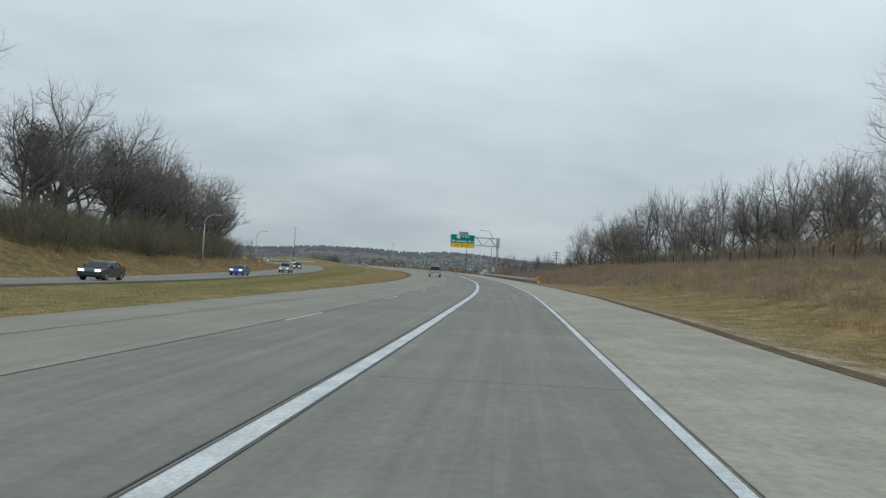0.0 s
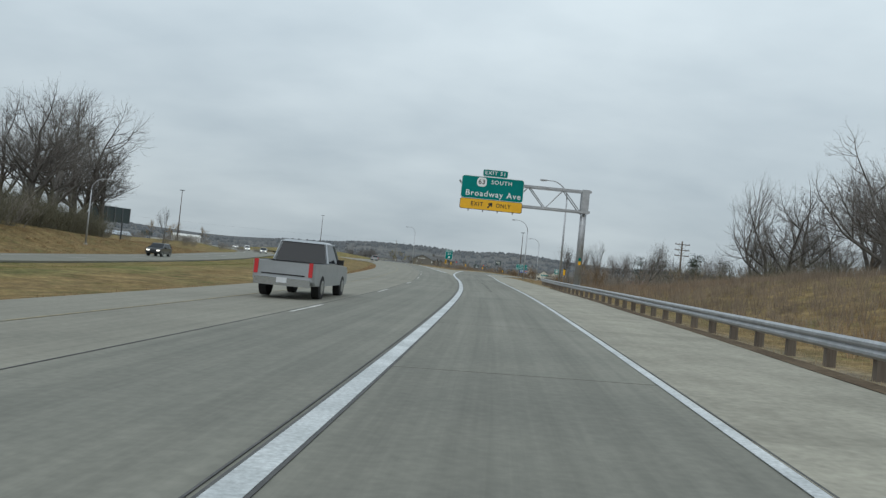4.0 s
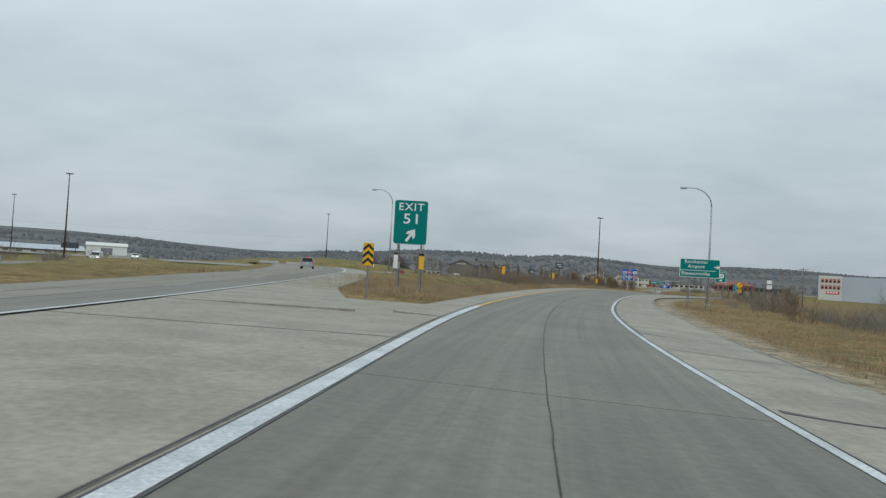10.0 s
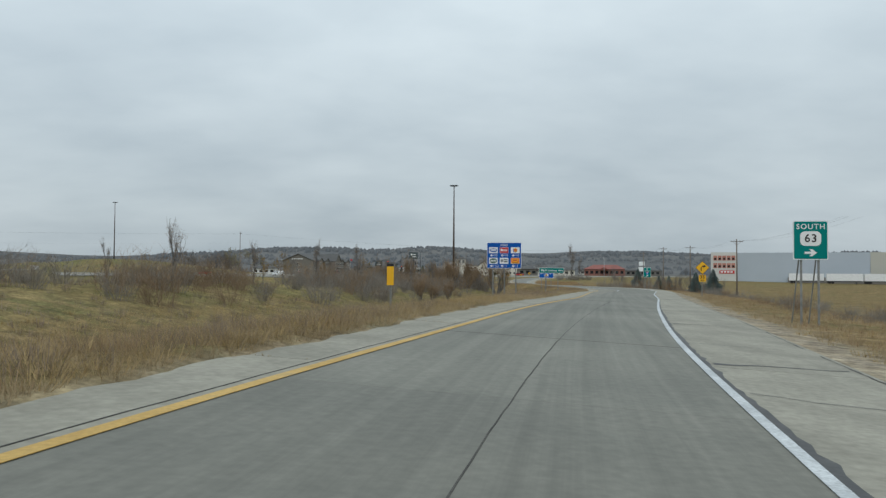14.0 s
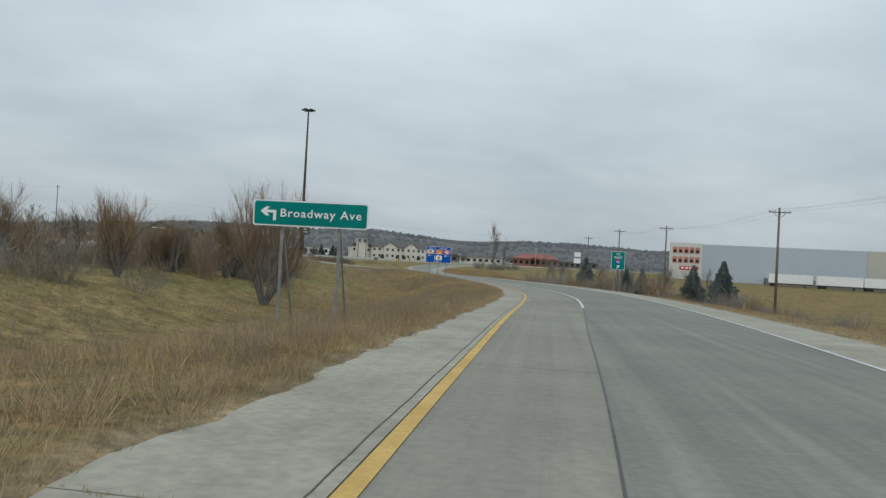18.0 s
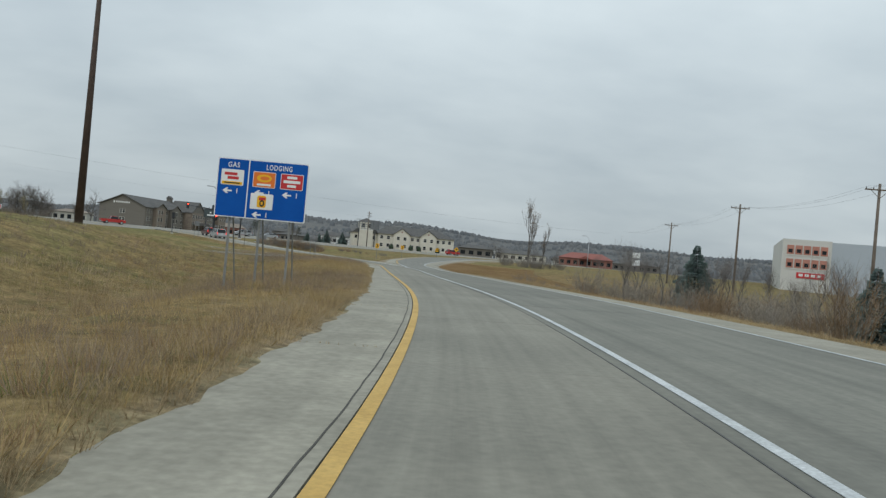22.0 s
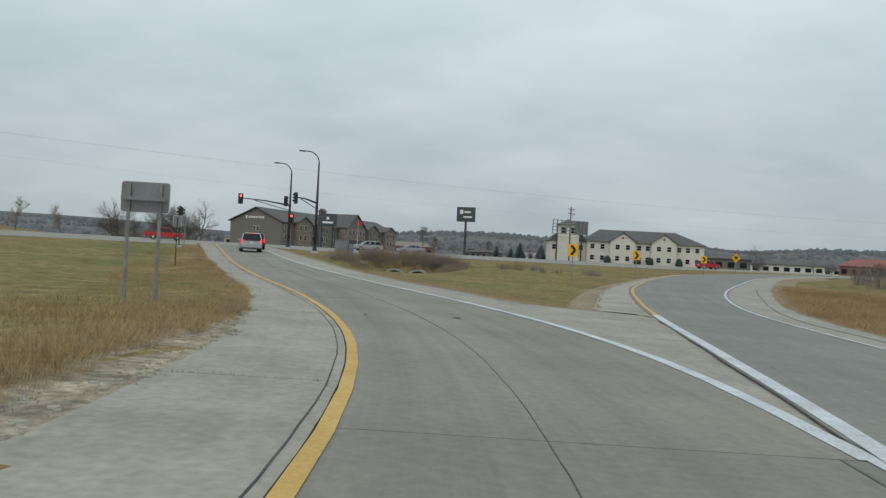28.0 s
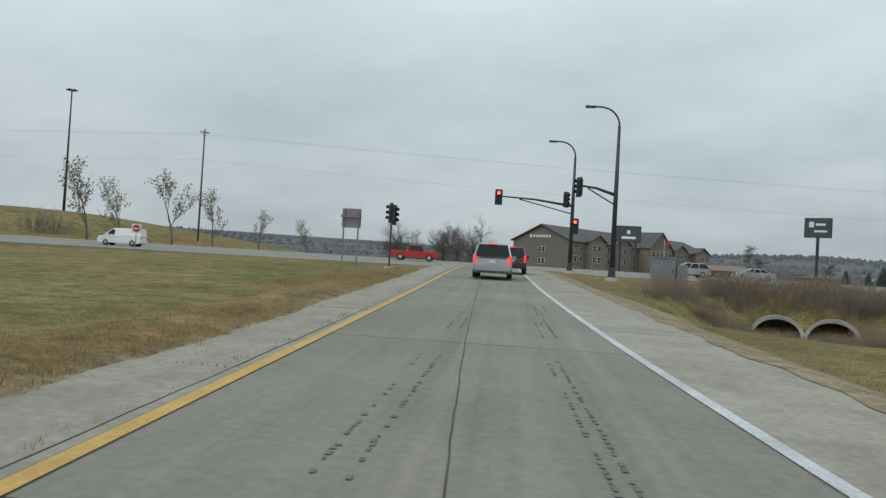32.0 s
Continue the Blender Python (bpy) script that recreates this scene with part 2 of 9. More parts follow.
M_BARK = mat("grey_bark", (0.10, 0.093, 0.086), (0.15, 0.14, 0.128), 3.0, 0.25, 0.95, vary=0.18)
M_TWIG = mat("bare_twigs", (0.145, 0.132, 0.122), (0.19, 0.174, 0.16), 1.0, 0.15, 0.95, vary=0.22)
M_TWIG_TAN = mat("tan_willow_twigs", (0.22, 0.155, 0.095), (0.28, 0.20, 0.125), 1.0, 0.15, 0.95, vary=0.15)
M_BRUSH = mat("brown_brush", (0.18, 0.163, 0.142), (0.245, 0.22, 0.187), 0.25, 0.2, 0.95, vary=0.15)
M_BRUSHGREEN = mat("olive_undergrowth", (0.125, 0.118, 0.082), (0.18, 0.168, 0.11), 0.3, 0.2, 0.95, vary=0.15)
M_SPRUCE = mat("blue_green_needles", (0.11, 0.16, 0.15), (0.16, 0.22, 0.205), 1.5, 0.2, 0.9, vary=0.1)
M_PINE = mat("pine_needles", (0.035, 0.052, 0.036), (0.055, 0.078, 0.05), 1.5, 0.2, 0.9, vary=0.1)
M_OAKLEAF = mat("yellowing_leaves", (0.20, 0.12, 0.025), (0.28, 0.17, 0.04), 1.0, 0.2, 0.8, vary=0.2)
M_PALELEAF = mat("pale_olive_leaves", (0.17, 0.15, 0.075), (0.26, 0.22, 0.12), 1.0, 0.2, 0.8, vary=0.15)
# distance haze is put into the far crowns' base colour
M_FARWOOD = mat("haze_tinted_far_twigs", (0.125, 0.136, 0.146), (0.168, 0.172, 0.174), 0.012, 0.08, 0.95, sheen=0.02)
M_SOIL = mat("dark_edge_soil", (0.085, 0.062, 0.042), (0.13, 0.098, 0.066), 0.8, 0.3, 0.95, bump=0.5, bump_scale=12, sheen=0.08)
M_OCHRE = mat("ochre_grass_blades", (0.315, 0.232, 0.108), (0.425, 0.318, 0.16), 0.2, 0.25, 0.9, sheen=0.08)
M_WEED = mat("grey_brown_dead_weeds", (0.20, 0.16, 0.125), (0.30, 0.24, 0.18), 0.3, 0.25, 0.95, sheen=0.08)
M_GRASSDRY = mat("dry_grass_blades", (0.30, 0.232, 0.138), (0.42, 0.335, 0.212), 0.15, 0.25, 0.9, sheen=0.08)
M_GRASSRED = mat("rust_brown_grass_blades", (0.27, 0.182, 0.105), (0.37, 0.26, 0.155), 0.2, 0.25, 0.9, sheen=0.08)
M_VERGE = mat("dry_thatch_and_soil", (0.20, 0.155, 0.095), (0.33, 0.275, 0.19), 1.6, 0.3, 0.95, bump=0.6, bump_scale=14, sheen=0.08)
M_LAWN = mat("mown_lawn_blades", (0.20, 0.20, 0.088), (0.31, 0.27, 0.14), 0.2, 0.25, 0.9, sheen=0.08)
M_GRASSGREEN = mat("green_grass_blades", (0.145, 0.16, 0.058), (0.25, 0.228, 0.10), 0.2, 0.25, 0.9, sheen=0.08)
M_GLASS = mat("dark_window_glass", (0.02, 0.024, 0.028), None, rough=0.08, sheen=0.22)
M_RUBBER = mat("tyre_rubber", (0.02, 0.02, 0.021), None, rough=0.85)
M_CULVERT = mat("weathered_grey_concrete", (0.27, 0.26, 0.235), (0.36, 0.35, 0.32), 1.5, 0.2, 0.9, bump=0.2)
M_CONC = mat("precast_concrete", (0.42, 0.41, 0.38), (0.50, 0.49, 0.46), 1.0, 0.12, 0.9, bump=0.2)
M_REDLAMP = mat("lit_red_signal_lens", (1.0, 0.06, 0.025), emit=6.0)
M_TAILLAMP = mat("lit_red_tail_lamp", (0.9, 0.04, 0.025), emit=0.9)
M_DARKLENS = mat("unlit_lens", (0.03, 0.03, 0.028), None, rough=0.3)
M_HEADLAMP = mat("lit_headlamp", (1.0, 0.97, 0.88), emit=1.4)


def ground_material():
    """Late-autumn verge: tan, rust and green patches at two scales; haze-tinted woods and fields far off."""
    m = bpy.data.materials.new("autumn_ground")
    m.use_nodes = True
    nodes, links = m.node_tree.nodes, m.node_tree.links
    bsdf = nodes["Principled BSDF"]
    bsdf.inputs["Roughness"].default_value = 0.95
    bsdf.inputs["Specular IOR Level"].default_value = 0.06
    tc = nodes.new("ShaderNodeTexCoord")
    att = nodes.new("ShaderNodeAttribute"); att.attribute_name = "cover"
    sep = nodes.new("ShaderNodeSeparateColor"); links.new(att.outputs["Color"], sep.inputs[0])

    def tone(a, b, scale, spread=0.1):
        n, r = nodes.new("ShaderNodeTexNoise"), nodes.new("ShaderNodeValToRGB")
        n.inputs["Scale"].default_value, n.inputs["Detail"].default_value, n.inputs["Roughness"].default_value = scale, 8, 0.68
        r.color_ramp.elements[0].position, r.color_ramp.elements[0].color = 0.5 - spread, (*a, 1)
        r.color_ramp.elements[1].position, r.color_ramp.elements[1].color = 0.5 + spread, (*b, 1)
        links.new(tc.outputs["Object"], n.inputs["Vector"]); links.new(n.outputs["Fac"], r.inputs[0])
        return r.outputs[0]

    def mix(fac, a, b, kind="MIX"):
        x = nodes.new("ShaderNodeMix"); x.data_type, x.blend_type = "RGBA", kind
        if isinstance(fac, float): x.inputs[0].default_value = fac
        else: links.new(fac, x.inputs[0])
        links.new(a, x.inputs[6]); links.new(b, x.inputs[7])
        return x.outputs[2]

    def mix_tone(a, b, scale):
        """Patches of two tones, broken up at a third size."""
        n, r = nodes.new("ShaderNodeTexNoise"), nodes.new("ShaderNodeMapRange")
        n.inputs["Scale"].default_value, n.inputs["Detail"].default_value, n.inputs["Roughness"].default_value = scale, 7, 0.65
        links.new(tc.outputs["Object"], n.inputs["Vector"])
        r.inputs[1].default_value, r.inputs[2].default_value = 0.44, 0.60
        links.new(n.outputs["Fac"], r.inputs[0])
        return mix(r.outputs[0], a, b)

    tan = mix_tone(tone((0.175, 0.12, 0.055), (0.29, 0.21, 0.105), 0.30), tone((0.145, 0.134, 0.058), (0.24, 0.17, 0.088), 0.9, 0.06), 0.22)
    green = mix_tone(tone((0.13, 0.145, 0.052), (0.25, 0.218, 0.10), 0.16, 0.10), tone((0.29, 0.21, 0.105), (0.19, 0.168, 0.068), 0.45, 0.08), 0.085)
    # far tones carry the distance haze as blue-grey base colour
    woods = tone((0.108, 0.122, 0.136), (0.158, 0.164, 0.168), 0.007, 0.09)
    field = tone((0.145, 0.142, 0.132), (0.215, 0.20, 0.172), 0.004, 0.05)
    dirt = tone((0.26, 0.22, 0.165), (0.40, 0.35, 0.27), 1.4)
    col = mix(sep.outputs[0], tan, green)
    col = mix(sep.outputs[2], col, dirt)
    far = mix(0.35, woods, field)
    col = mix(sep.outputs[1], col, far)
    grain = tone((0.62, 0.62, 0.62), (1.35, 1.35, 1.35), 6.0, 0.16)
    col = mix(1.0, col, grain, "MULTIPLY")
    col = mix(1.0, col, tone((0.66, 0.66, 0.68), (1.26, 1.24, 1.2), 1.1, 0.13), "MULTIPLY")
    links.new(col, bsdf.inputs["Base Color"])
    bn, bp = nodes.new("ShaderNodeTexNoise"), nodes.new("ShaderNodeBump")
    bn.inputs["Scale"].default_value, bn.inputs["Detail"].default_value = 1.9, 9
    bp.inputs["Distance"].default_value = 0.32
    even = nodes.new("ShaderNodeMapRange")
    even.inputs[3].default_value, even.inputs[4].default_value = 0.9, 0.1
    links.new(sep.outputs[1], even.inputs[0]); links.new(even.outputs[0], bp.inputs["Strength"])
    links.new(tc.outputs["Object"], bn.inputs["Vector"]); links.new(bn.outputs["Fac"], bp.inputs["Height"])
    links.new(bp.outputs[0], bsdf.inputs["Normal"])
    return m


M_GROUND = ground_material()

# ---------------------------------------------------------------- the lie of the land
class Line:
    """A smooth line through control points (x, y, z[, lean in degrees])."""

    def __init__(self, pts, step=1.0):
        p = np.array([(*q, 0.0) if len(q) == 3 else q for q in pts], float)
        q = np.vstack([2 * p[0] - p[1], p, 2 * p[-1] - p[-2]])
        out = []
        for i in range(1, len(q) - 2):
            n = max(2, int(np.linalg.norm(q[i + 1, :2] - q[i, :2]) / step))
            u = np.linspace(0, 1, n, endpoint=False)[:, None]
            a, b, c, d = q[i - 1], q[i], q[i + 1], q[i + 2]
            out.append(0.5 * (2 * b + (c - a) * u + (2 * a - 5 * b + 4 * c - d) * u ** 2 + (3 * b - a - 3 * c + d) * u ** 3))
        self.p = np.vstack(out + [p[-1:]])
        g = np.gradient(self.p[:, :2], axis=0)
        g /= np.linalg.norm(g, axis=1, keepdims=True)
        self.right = np.stack([g[:, 1], -g[:, 0]], 1)
        self.s = np.concatenate([[0], np.cumsum(np.linalg.norm(np.diff(self.p[:, :2], axis=0), axis=1))])

    def at(self, s, d=0.0, lift=0.0):
        """World points at distance s along and d to the right of the line."""
        s, d = np.broadcast_arrays(np.asarray(s, float), np.asarray(d, float))
        x, y, z, lean = (np.interp(s, self.s, self.p[:, i]) for i in range(4))
        rx, ry = np.interp(s, self.s, self.right[:, 0]), np.interp(s, self.s, self.right[:, 1])
        return np.stack([x + rx * d, y + ry * d, z - np.tan(np.radians(lean)) * d + lift], -1)

    def near(self, xy):
        """Distance along and to the right of the line for many points, and the line's height and lean there."""
        s, d, k = np.empty(len(xy)), np.empty(len(xy)), np.empty(len(xy), int)
        for i in range(0, len(xy), 4000):
            v = xy[i:i + 4000, None, :] - self.p[None, ::2, :2]
            j = (v ** 2).sum(-1).argmin(1) * 2
            w = xy[i:i + 4000] - self.p[j, :2]
            d[i:i + 4000] = (w * self.right[j]).sum(1)
            far = np.linalg.norm(w, axis=1)
            d[i:i + 4000] = np.where((np.abs(d[i:i + 4000]) < 0.9 * far) & ((j < 2) | (j > len(self.p) - 4)), np.sign(d[i:i + 4000] + 1e-9) * far, d[i:i + 4000])
            along = w[:, 0] * -self.right[j, 1] + w[:, 1] * self.right[j, 0]
            s[i:i + 4000], k[i:i + 4000] = self.s[j] + np.clip(along, -1, 1), j
        return s, d, self.p[k, 2], self.p[k, 3]


# the exit lane and ramp; s = 0 lies 60 m before the start of the drive
RAMP = Line(RAMP_POINTS)
S0 = 60.0


def table(*pairs, soft=4.0):
    """A smooth offset from the line, given at distances from the start of the drive."""
    xs, ys = [q[0] + S0 for q in pairs], [q[1] for q in pairs]
    t = np.arange(xs[0], xs[-1] + 1.0)
    w = np.exp(-0.5 * (np.arange(-40, 41) / soft) ** 2)
    v = np.pad(np.interp(t, xs, ys), 40, mode="reflect", reflect_type="odd")
    v = np.convolve(v, w / w.sum(), "valid")
    return lambda s: np.interp(s, t, v)


LEFT = table((-60, -2.4), (0, -2.08), (28, -2.0), (48, -1.67), (66, -1.58), (88, -1.40), (106, -1.4), (151, -1.2), (164, -1.32), (172, -1.42), (187, -1.99), (199, -2.18),
             (207, -2.27), (232, -2.06), (247, -2.2), (256, -2.38), (269, -2.91), (282, -3.1), (297, -3.22), (310, -3.45), (323, -3.72), (332, -3.72), (348, -2.8), (357, -2.59),
             (367, -2.2), (387, -1.08), (401, -1.06), (415, -1.27), (436, -1.38), (455, -1.12), (472, -0.88), (495, -0.9), (508, -0.88), (525, -1.34), (545, -1.52), (554, -1.6),
             (562, -1.35), (570, -0.95), (576, -0.84), (581, -0.95), (586, -1.26), (592, -1.76), (598, -2.22), (602, -2.45), (608, -2.7), (620, -3.1), (679, -4.3))
RIGHT = table((-60, 1.4), (0, 1.67), (16, 1.7), (37, 1.76), (50, 1.95), (79, 2.08), (90, 2.34), (104, 2.36), (150, 2.47), (164, 2.47), (183, 2.42), (199, 2.76), (206, 2.9),
              (233, 3.05), (240, 3.2), (256, 2.74), (271, 2.26), (285, 1.98), (297, 2.0), (305, 1.82), (316, 1.75), (330, 1.65), (348, 2.28), (353, 2.54), (368, 3.4), (394, 5.1),
              (408, 5.42), (416, 5.62), (432, 6.6), (450, 7.5), (470, 8.05), (500, 8.05), (520, 8.15), (532, 7.7), (552, 6.9), (566, 7.5), (576, 8.6))
MIDDLE = table((374, -1.2), (386, -0.58), (396, -0.17), (407, 0.14), (416, 0.64), (428, 0.98), (440, 1.5), (446, 1.76), (453, 2.1), (459, 2.38), (470, 2.64), (476, 2.68), (485, 2.55), (508, 2.66), (522, 2.36),
               (535, 2.12), (545, 1.95), (551, 1.95), (563, 2.36), (569, 2.9), (574, 3.5), (577, 4.05), (580, 4.3), (583, 4.25), (586, 4.08), (590, 3.76), (594, 3.24), (598, 2.92), (602, 2.63), (606, 2.43), (610, 2.28), (617, 1.97), (635, 1.3), (679, 0.4))
SHOULDER_R = table((-60, 5.2), (0, 5.4), (66, 5.42), (160, 5.55), (235, 5.9), (263, 5.3), (285, 5.2), (305, 4.3), (330, 3.8), (362, 6.0), (410, 7.7),
                   (440, 9.1), (470, 10.1), (500, 10.0), (530, 9.3), (555, 8.5), (576, 10.0))
SHOULDER_L = table((262, -4.3), (295, -4.4), (325, -5.1), (348, -4.15), (365, -4.0), (386, -2.98), (415, -2.89), (455, -2.67), (490, -2.46), (525, -2.89),
                   (550, -3.05), (570, -2.8), (578, -2.78), (586, -3.0), (592, -3.2), (600, -3.8), (615, -4.3), (629, -4.9), (679, -6.3))

def JOINT(s):
    """The joint between the two lanes; it runs beside the painted line."""
    u = np.clip((s - S0 - 444) / 14, 0, 1)
    return MIDDLE(s) - 0.29 * u * u * (3 - 2 * u)


def APRON(s):
    """Outer edge of the paving beside the approach; it follows the turning branch's gore line out to the paved nose."""
    return np.interp(s - S0, [574, 575.7, 577, 580, 582, 586, 590.3, 591.5, 592.4, 593.4, 597, 604, 680],
                     [3.82, 4.2, 4.5, 5.24, 5.93, 7.34, 8.75, 6.7, 5.75, 5.45, 5.35, 4.45, 2.3])


MAIN = Line([(*RAMP.at(S0 + s, LEFT(S0 + s)), float(np.interp(S0 + s, RAMP.s, RAMP.p[:, 3]))) for s in range(-60, 173, 12)] +
            [(5.2, 199, 2.02, -2.2), (3.3, 219, 2.22, -2.8), (0.8, 242, 2.5, -3.2), (-1.0, 257, 2.7, -3.2), (-3.0, 274, 2.9, -3.2), (-7.6, 305, 3.3, -3), (-14.5, 338, 3.6, -3), (-27, 384, 3.9, -2.5),
             (-45, 440, 4.1), (-70, 510, 4.3), (-104, 590, 4.5), (-150, 680, 4.6), (-220, 790, 4.8)])
OPPO = Line([(-19, -60, -0.4, -2.4), (-20, 20, -0.42, -2.4), (-21, 80, -0.47, -2.4), (-22, 131, -0.05, -2.2), (-23, 170, 0.3, -2.0), (-26.5, 215, 1.0, -2.0), (-34, 260, 1.75, -2.0), (-48, 320, 2.2, -2.0),
             (-70, 390, 2.75, -1.5), (-100, 455, 3.4, -1), (-140, 525, 4.0), (-190, 600, 4.5), (-270, 700, 4.8)])
AVENUE = Line([(-330, 420, 4.0, 0), (-180, 545, 3.3, 1.5), (-70, 631, 2.9, 2.0), (10, 681, 2.8, 1.6), (90, 729, 2.7, 1.6), (200, 790, 2.6, 1), (400, 900, 2.6, 0)])
BRANCH = Line([(59.6, 553, 0.81, 0.9), (60.0, 566, 0.728, 1.1), (60.25, 576, 0.695, 1.2), (60.2, 600, 0.76, 0.8), (62.5, 628, 1.3), (72, 660, 2.0), (93, 692, 2.5), (135, 728, 2.65), (200, 771, 2.6)])
LOOP = Line([(-62, 560, 0.9), (-12, 547, 0.9), (20, 546, 0.95), (34, 549, 1.0), (40, 553.5, 1.0), (42, 561, 1.0), (39, 569, 1.0), (31, 577, 1.05), (16, 588, 1.3), (-6, 601, 1.8), (-42, 622, 2.6)])


def bump(v, lo, hi):
    u = np.clip((v - lo) / (hi - lo), 0, 1)
    return u * u * (3 - 2 * u)


def land(xy):
    """Height of the natural ground and what covers it (green, far woods, bare dirt)."""
    xy = np.asarray(xy, float)
    x, y = xy[:, 0], xy[:, 1]
    s, d, z, lean = RAMP.near(xy)
    s = s - S0
    side = np.clip(d, -11, 11)
    h = z - np.tan(np.radians(lean)) * side
    h = h - 0.10 - 0.12 * bump(np.abs(d), 5, 9)
    # valley floor away from the ramp
    floor_ = np.interp(y, [-100, 150, 330, 420, 520, 620, 700, 5000], [0.2, 1.2, 2.6, 1.4, 0.6, 0.9, 2.7, 2.7])
    away = bump(np.abs(d), 14, 60)
    h = h * (1 - away) + floor_ * away
    # cutting on the right at the start, falling away after it
    cut = bump(s, -60, 0) * (1 - bump(s, 140, 225)) * (d > 0)
    h += cut * (3.6 * bump(d, 8, 27) + 2.5 * bump(d, 30, 70) + 4 * bump(d, 70, 160))
    low = bump(s, 270, 340) * (1 - bump(s, 520, 600)) * (d > 0)
    h -= low * 1.6 * bump(d, 11, 26)
    # bank beyond the far carriageway on the left
    so, do, zo, _ = OPPO.near(xy)
    so = so - 60
    left = -do
    h += (1 - bump(so, 190, 262)) * (bump(left, 15, 32) * 2.4 + bump(left, 26, 60) * 3.4)
    # ditch and rising meadow between ramp and freeway
    dl = -d
    inner = bump(s, 285, 320) * (1 - bump(s, 520, 575)) * (d < 0)
    h += inner * (-1.5 * bump(dl, 6, 12) * (1 - bump(dl, 13, 24)) + 0.9 * bump(dl, 16, 30))
    h += np.exp(-((x - 24) ** 2 / 500 + (y - 536) ** 2 / 1100)) * 1.5
    # embankments of freeway, avenue and loop
    for line, half, fade in ((MAIN, 13.0, 12.0), (OPPO, 14.0, 10.0), (AVENUE, 17.0, 16.0), (BRANCH, 7.5, 9.0), (LOOP, 4.5, 6.0)):
        sl, dd, zl, ll = line.near(xy)
        mid = {"MAIN": -4.5, "OPPO": -5.2}.get("MAIN" if line is MAIN else "OPPO" if line is OPPO else "", 0.0)
        a = np.abs(dd - mid)
        w = 1 - bump(a, half * 0.55, half * 0.55 + fade)
        if line is MAIN: w = w * bump(s, 150, 230) * (d < -6)
        inside = (sl > 1) & (sl < line.s[-1] - 1)
        w = np.where(inside, w, 0)
        near_ramp = bump(np.abs(d), 4, 12) if line in (AVENUE, BRANCH, LOOP) else 1.0
        h = h * (1 - w * near_ramp) + (zl - np.tan(np.radians(ll)) * np.clip(dd, -14 if line is AVENUE else -11, 14 if line is AVENUE else 0) - 0.14) * w * near_ramp
    h += np.exp(-(((x + 128) / 38) ** 2 + ((y - 690) / 40) ** 2)) * 3.8
    # grassy bank beyond the avenue
    al, off = (x + 64) * 0.83 + (y - 653) * 0.56, (y - 653) * 0.83 - (x + 64) * 0.56
    h += 4.9 * bump(al, -70, -30) * (1 - bump(al, -12, 52)) * bump(off, -5, 20) * (1 - bump(off, 40, 62))
    # side ditch with the culvert
    w = bump(y, 617, 627) * (1 - bump(y, 637.0, 638.6)) * np.exp(-((x - 38.0) / 4.6) ** 4)
    h = h * (1 - w) - 0.08 * w
    # below the paved wedge where the exit splits off
    sm, dm, zm, _ = MAIN.near(xy)
    wedge = (s > 168) & (s < 275) & (dm > -0.6) & (d < LEFT(s + S0) + 0.3)
    f_ = np.clip(dm / np.maximum(dm + LEFT(s + S0) - d, 0.3), 0, 1)
    edge = z - np.tan(np.radians(lean)) * LEFT(s + S0)
    h = np.where(wedge, zm * (1 - f_) + edge * f_ - 0.22, h)
    # keep clear below the paving
    on = (d > LEFT(s + S0) - 1.6) & (d < np.where(s < 575, SHOULDER_R(s + S0), APRON(s + S0))) & (s > -60) & (s < 684)
    paved = z - np.tan(np.radians(lean)) * d - 0.16
    h = np.where(on, paved, h)
    # distant hills
    cx, cy = x - 20, y - 350
    r = np.hypot(cx, cy)
    ang = np.arctan2(cx, cy)
    ridge = 0.62 + 0.16 * np.sin(ang * 5 + 0.6) + 0.10 * np.sin(ang * 11 + 2.0) + 0.07 * np.sin(ang * 23 + 1.0) + 0.03 * np.sin(ang * 61)
    knolls = 0.11 * np.exp(-((ang - 0.078) / 0.042) ** 2) + 0.07 * np.exp(-((ang - 0.265) / 0.05) ** 2) + 0.12 * np.exp(-((ang + 0.13) / 0.05) ** 2)
    h = h + (1.02 + 0.2 * bump(ang, -0.5, -0.3) - 0.25 * bump(ang, -0.16, 0.02)) * (bump(r, 560, 2300) * 78 * (ridge + knolls) + bump(r, 2000, 4200) * 55 * (0.8 + 0.3 * np.sin(ang * 7)))
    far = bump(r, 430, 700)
    roll = np.array([noise.noise((a * 0.035, b * 0.035, 0.0)) for a, b in xy]) * 0.18
    rough_ = np.where(np.minimum(np.abs(d), np.abs(do + 5)) > 13, 1.0, 0.0) * (1 - far)
    h += roll * rough_
    green = np.clip(0.15 + (np.abs(do - 4) < 9.5) * (so < 330) * 0.75 + inner * bump(dl, 14, 20) * 0.55 + bump(s, 560, 590) * 0.95 * (0.55 + 0.45 * (1 - bump(np.abs(d), 14, 34))) + bump(s, 505, 540) * (d < -10) * 0.3, 0, 1)
    sb, db, _, _ = BRANCH.near(xy)
    green *= 1 - (db > 3.2) * (db < 40) * (sb > 4) * (sb < 75)
    green *= 0.75 + 0.5 * np.array([noise.noise((a * 0.06, b * 0.06, 4.0)) for a, b in xy])
    dirt = np.clip(1.15 - np.abs(d - SHOULDER_R(s + S0) - 0.7) / (1.2 + .7 * bump(s, 230, 290) * (1 - bump(s, 400, 450))), 0, 1) * (s < 575) + np.clip(1 - np.abs(-d + SHOULDER_L(s + S0) - 0.3) / 0.9, 0, 1) * 0.2 * (s > 280)
    return h, np.clip(green, 0, 1), far, np.clip(dirt, 0, 1)


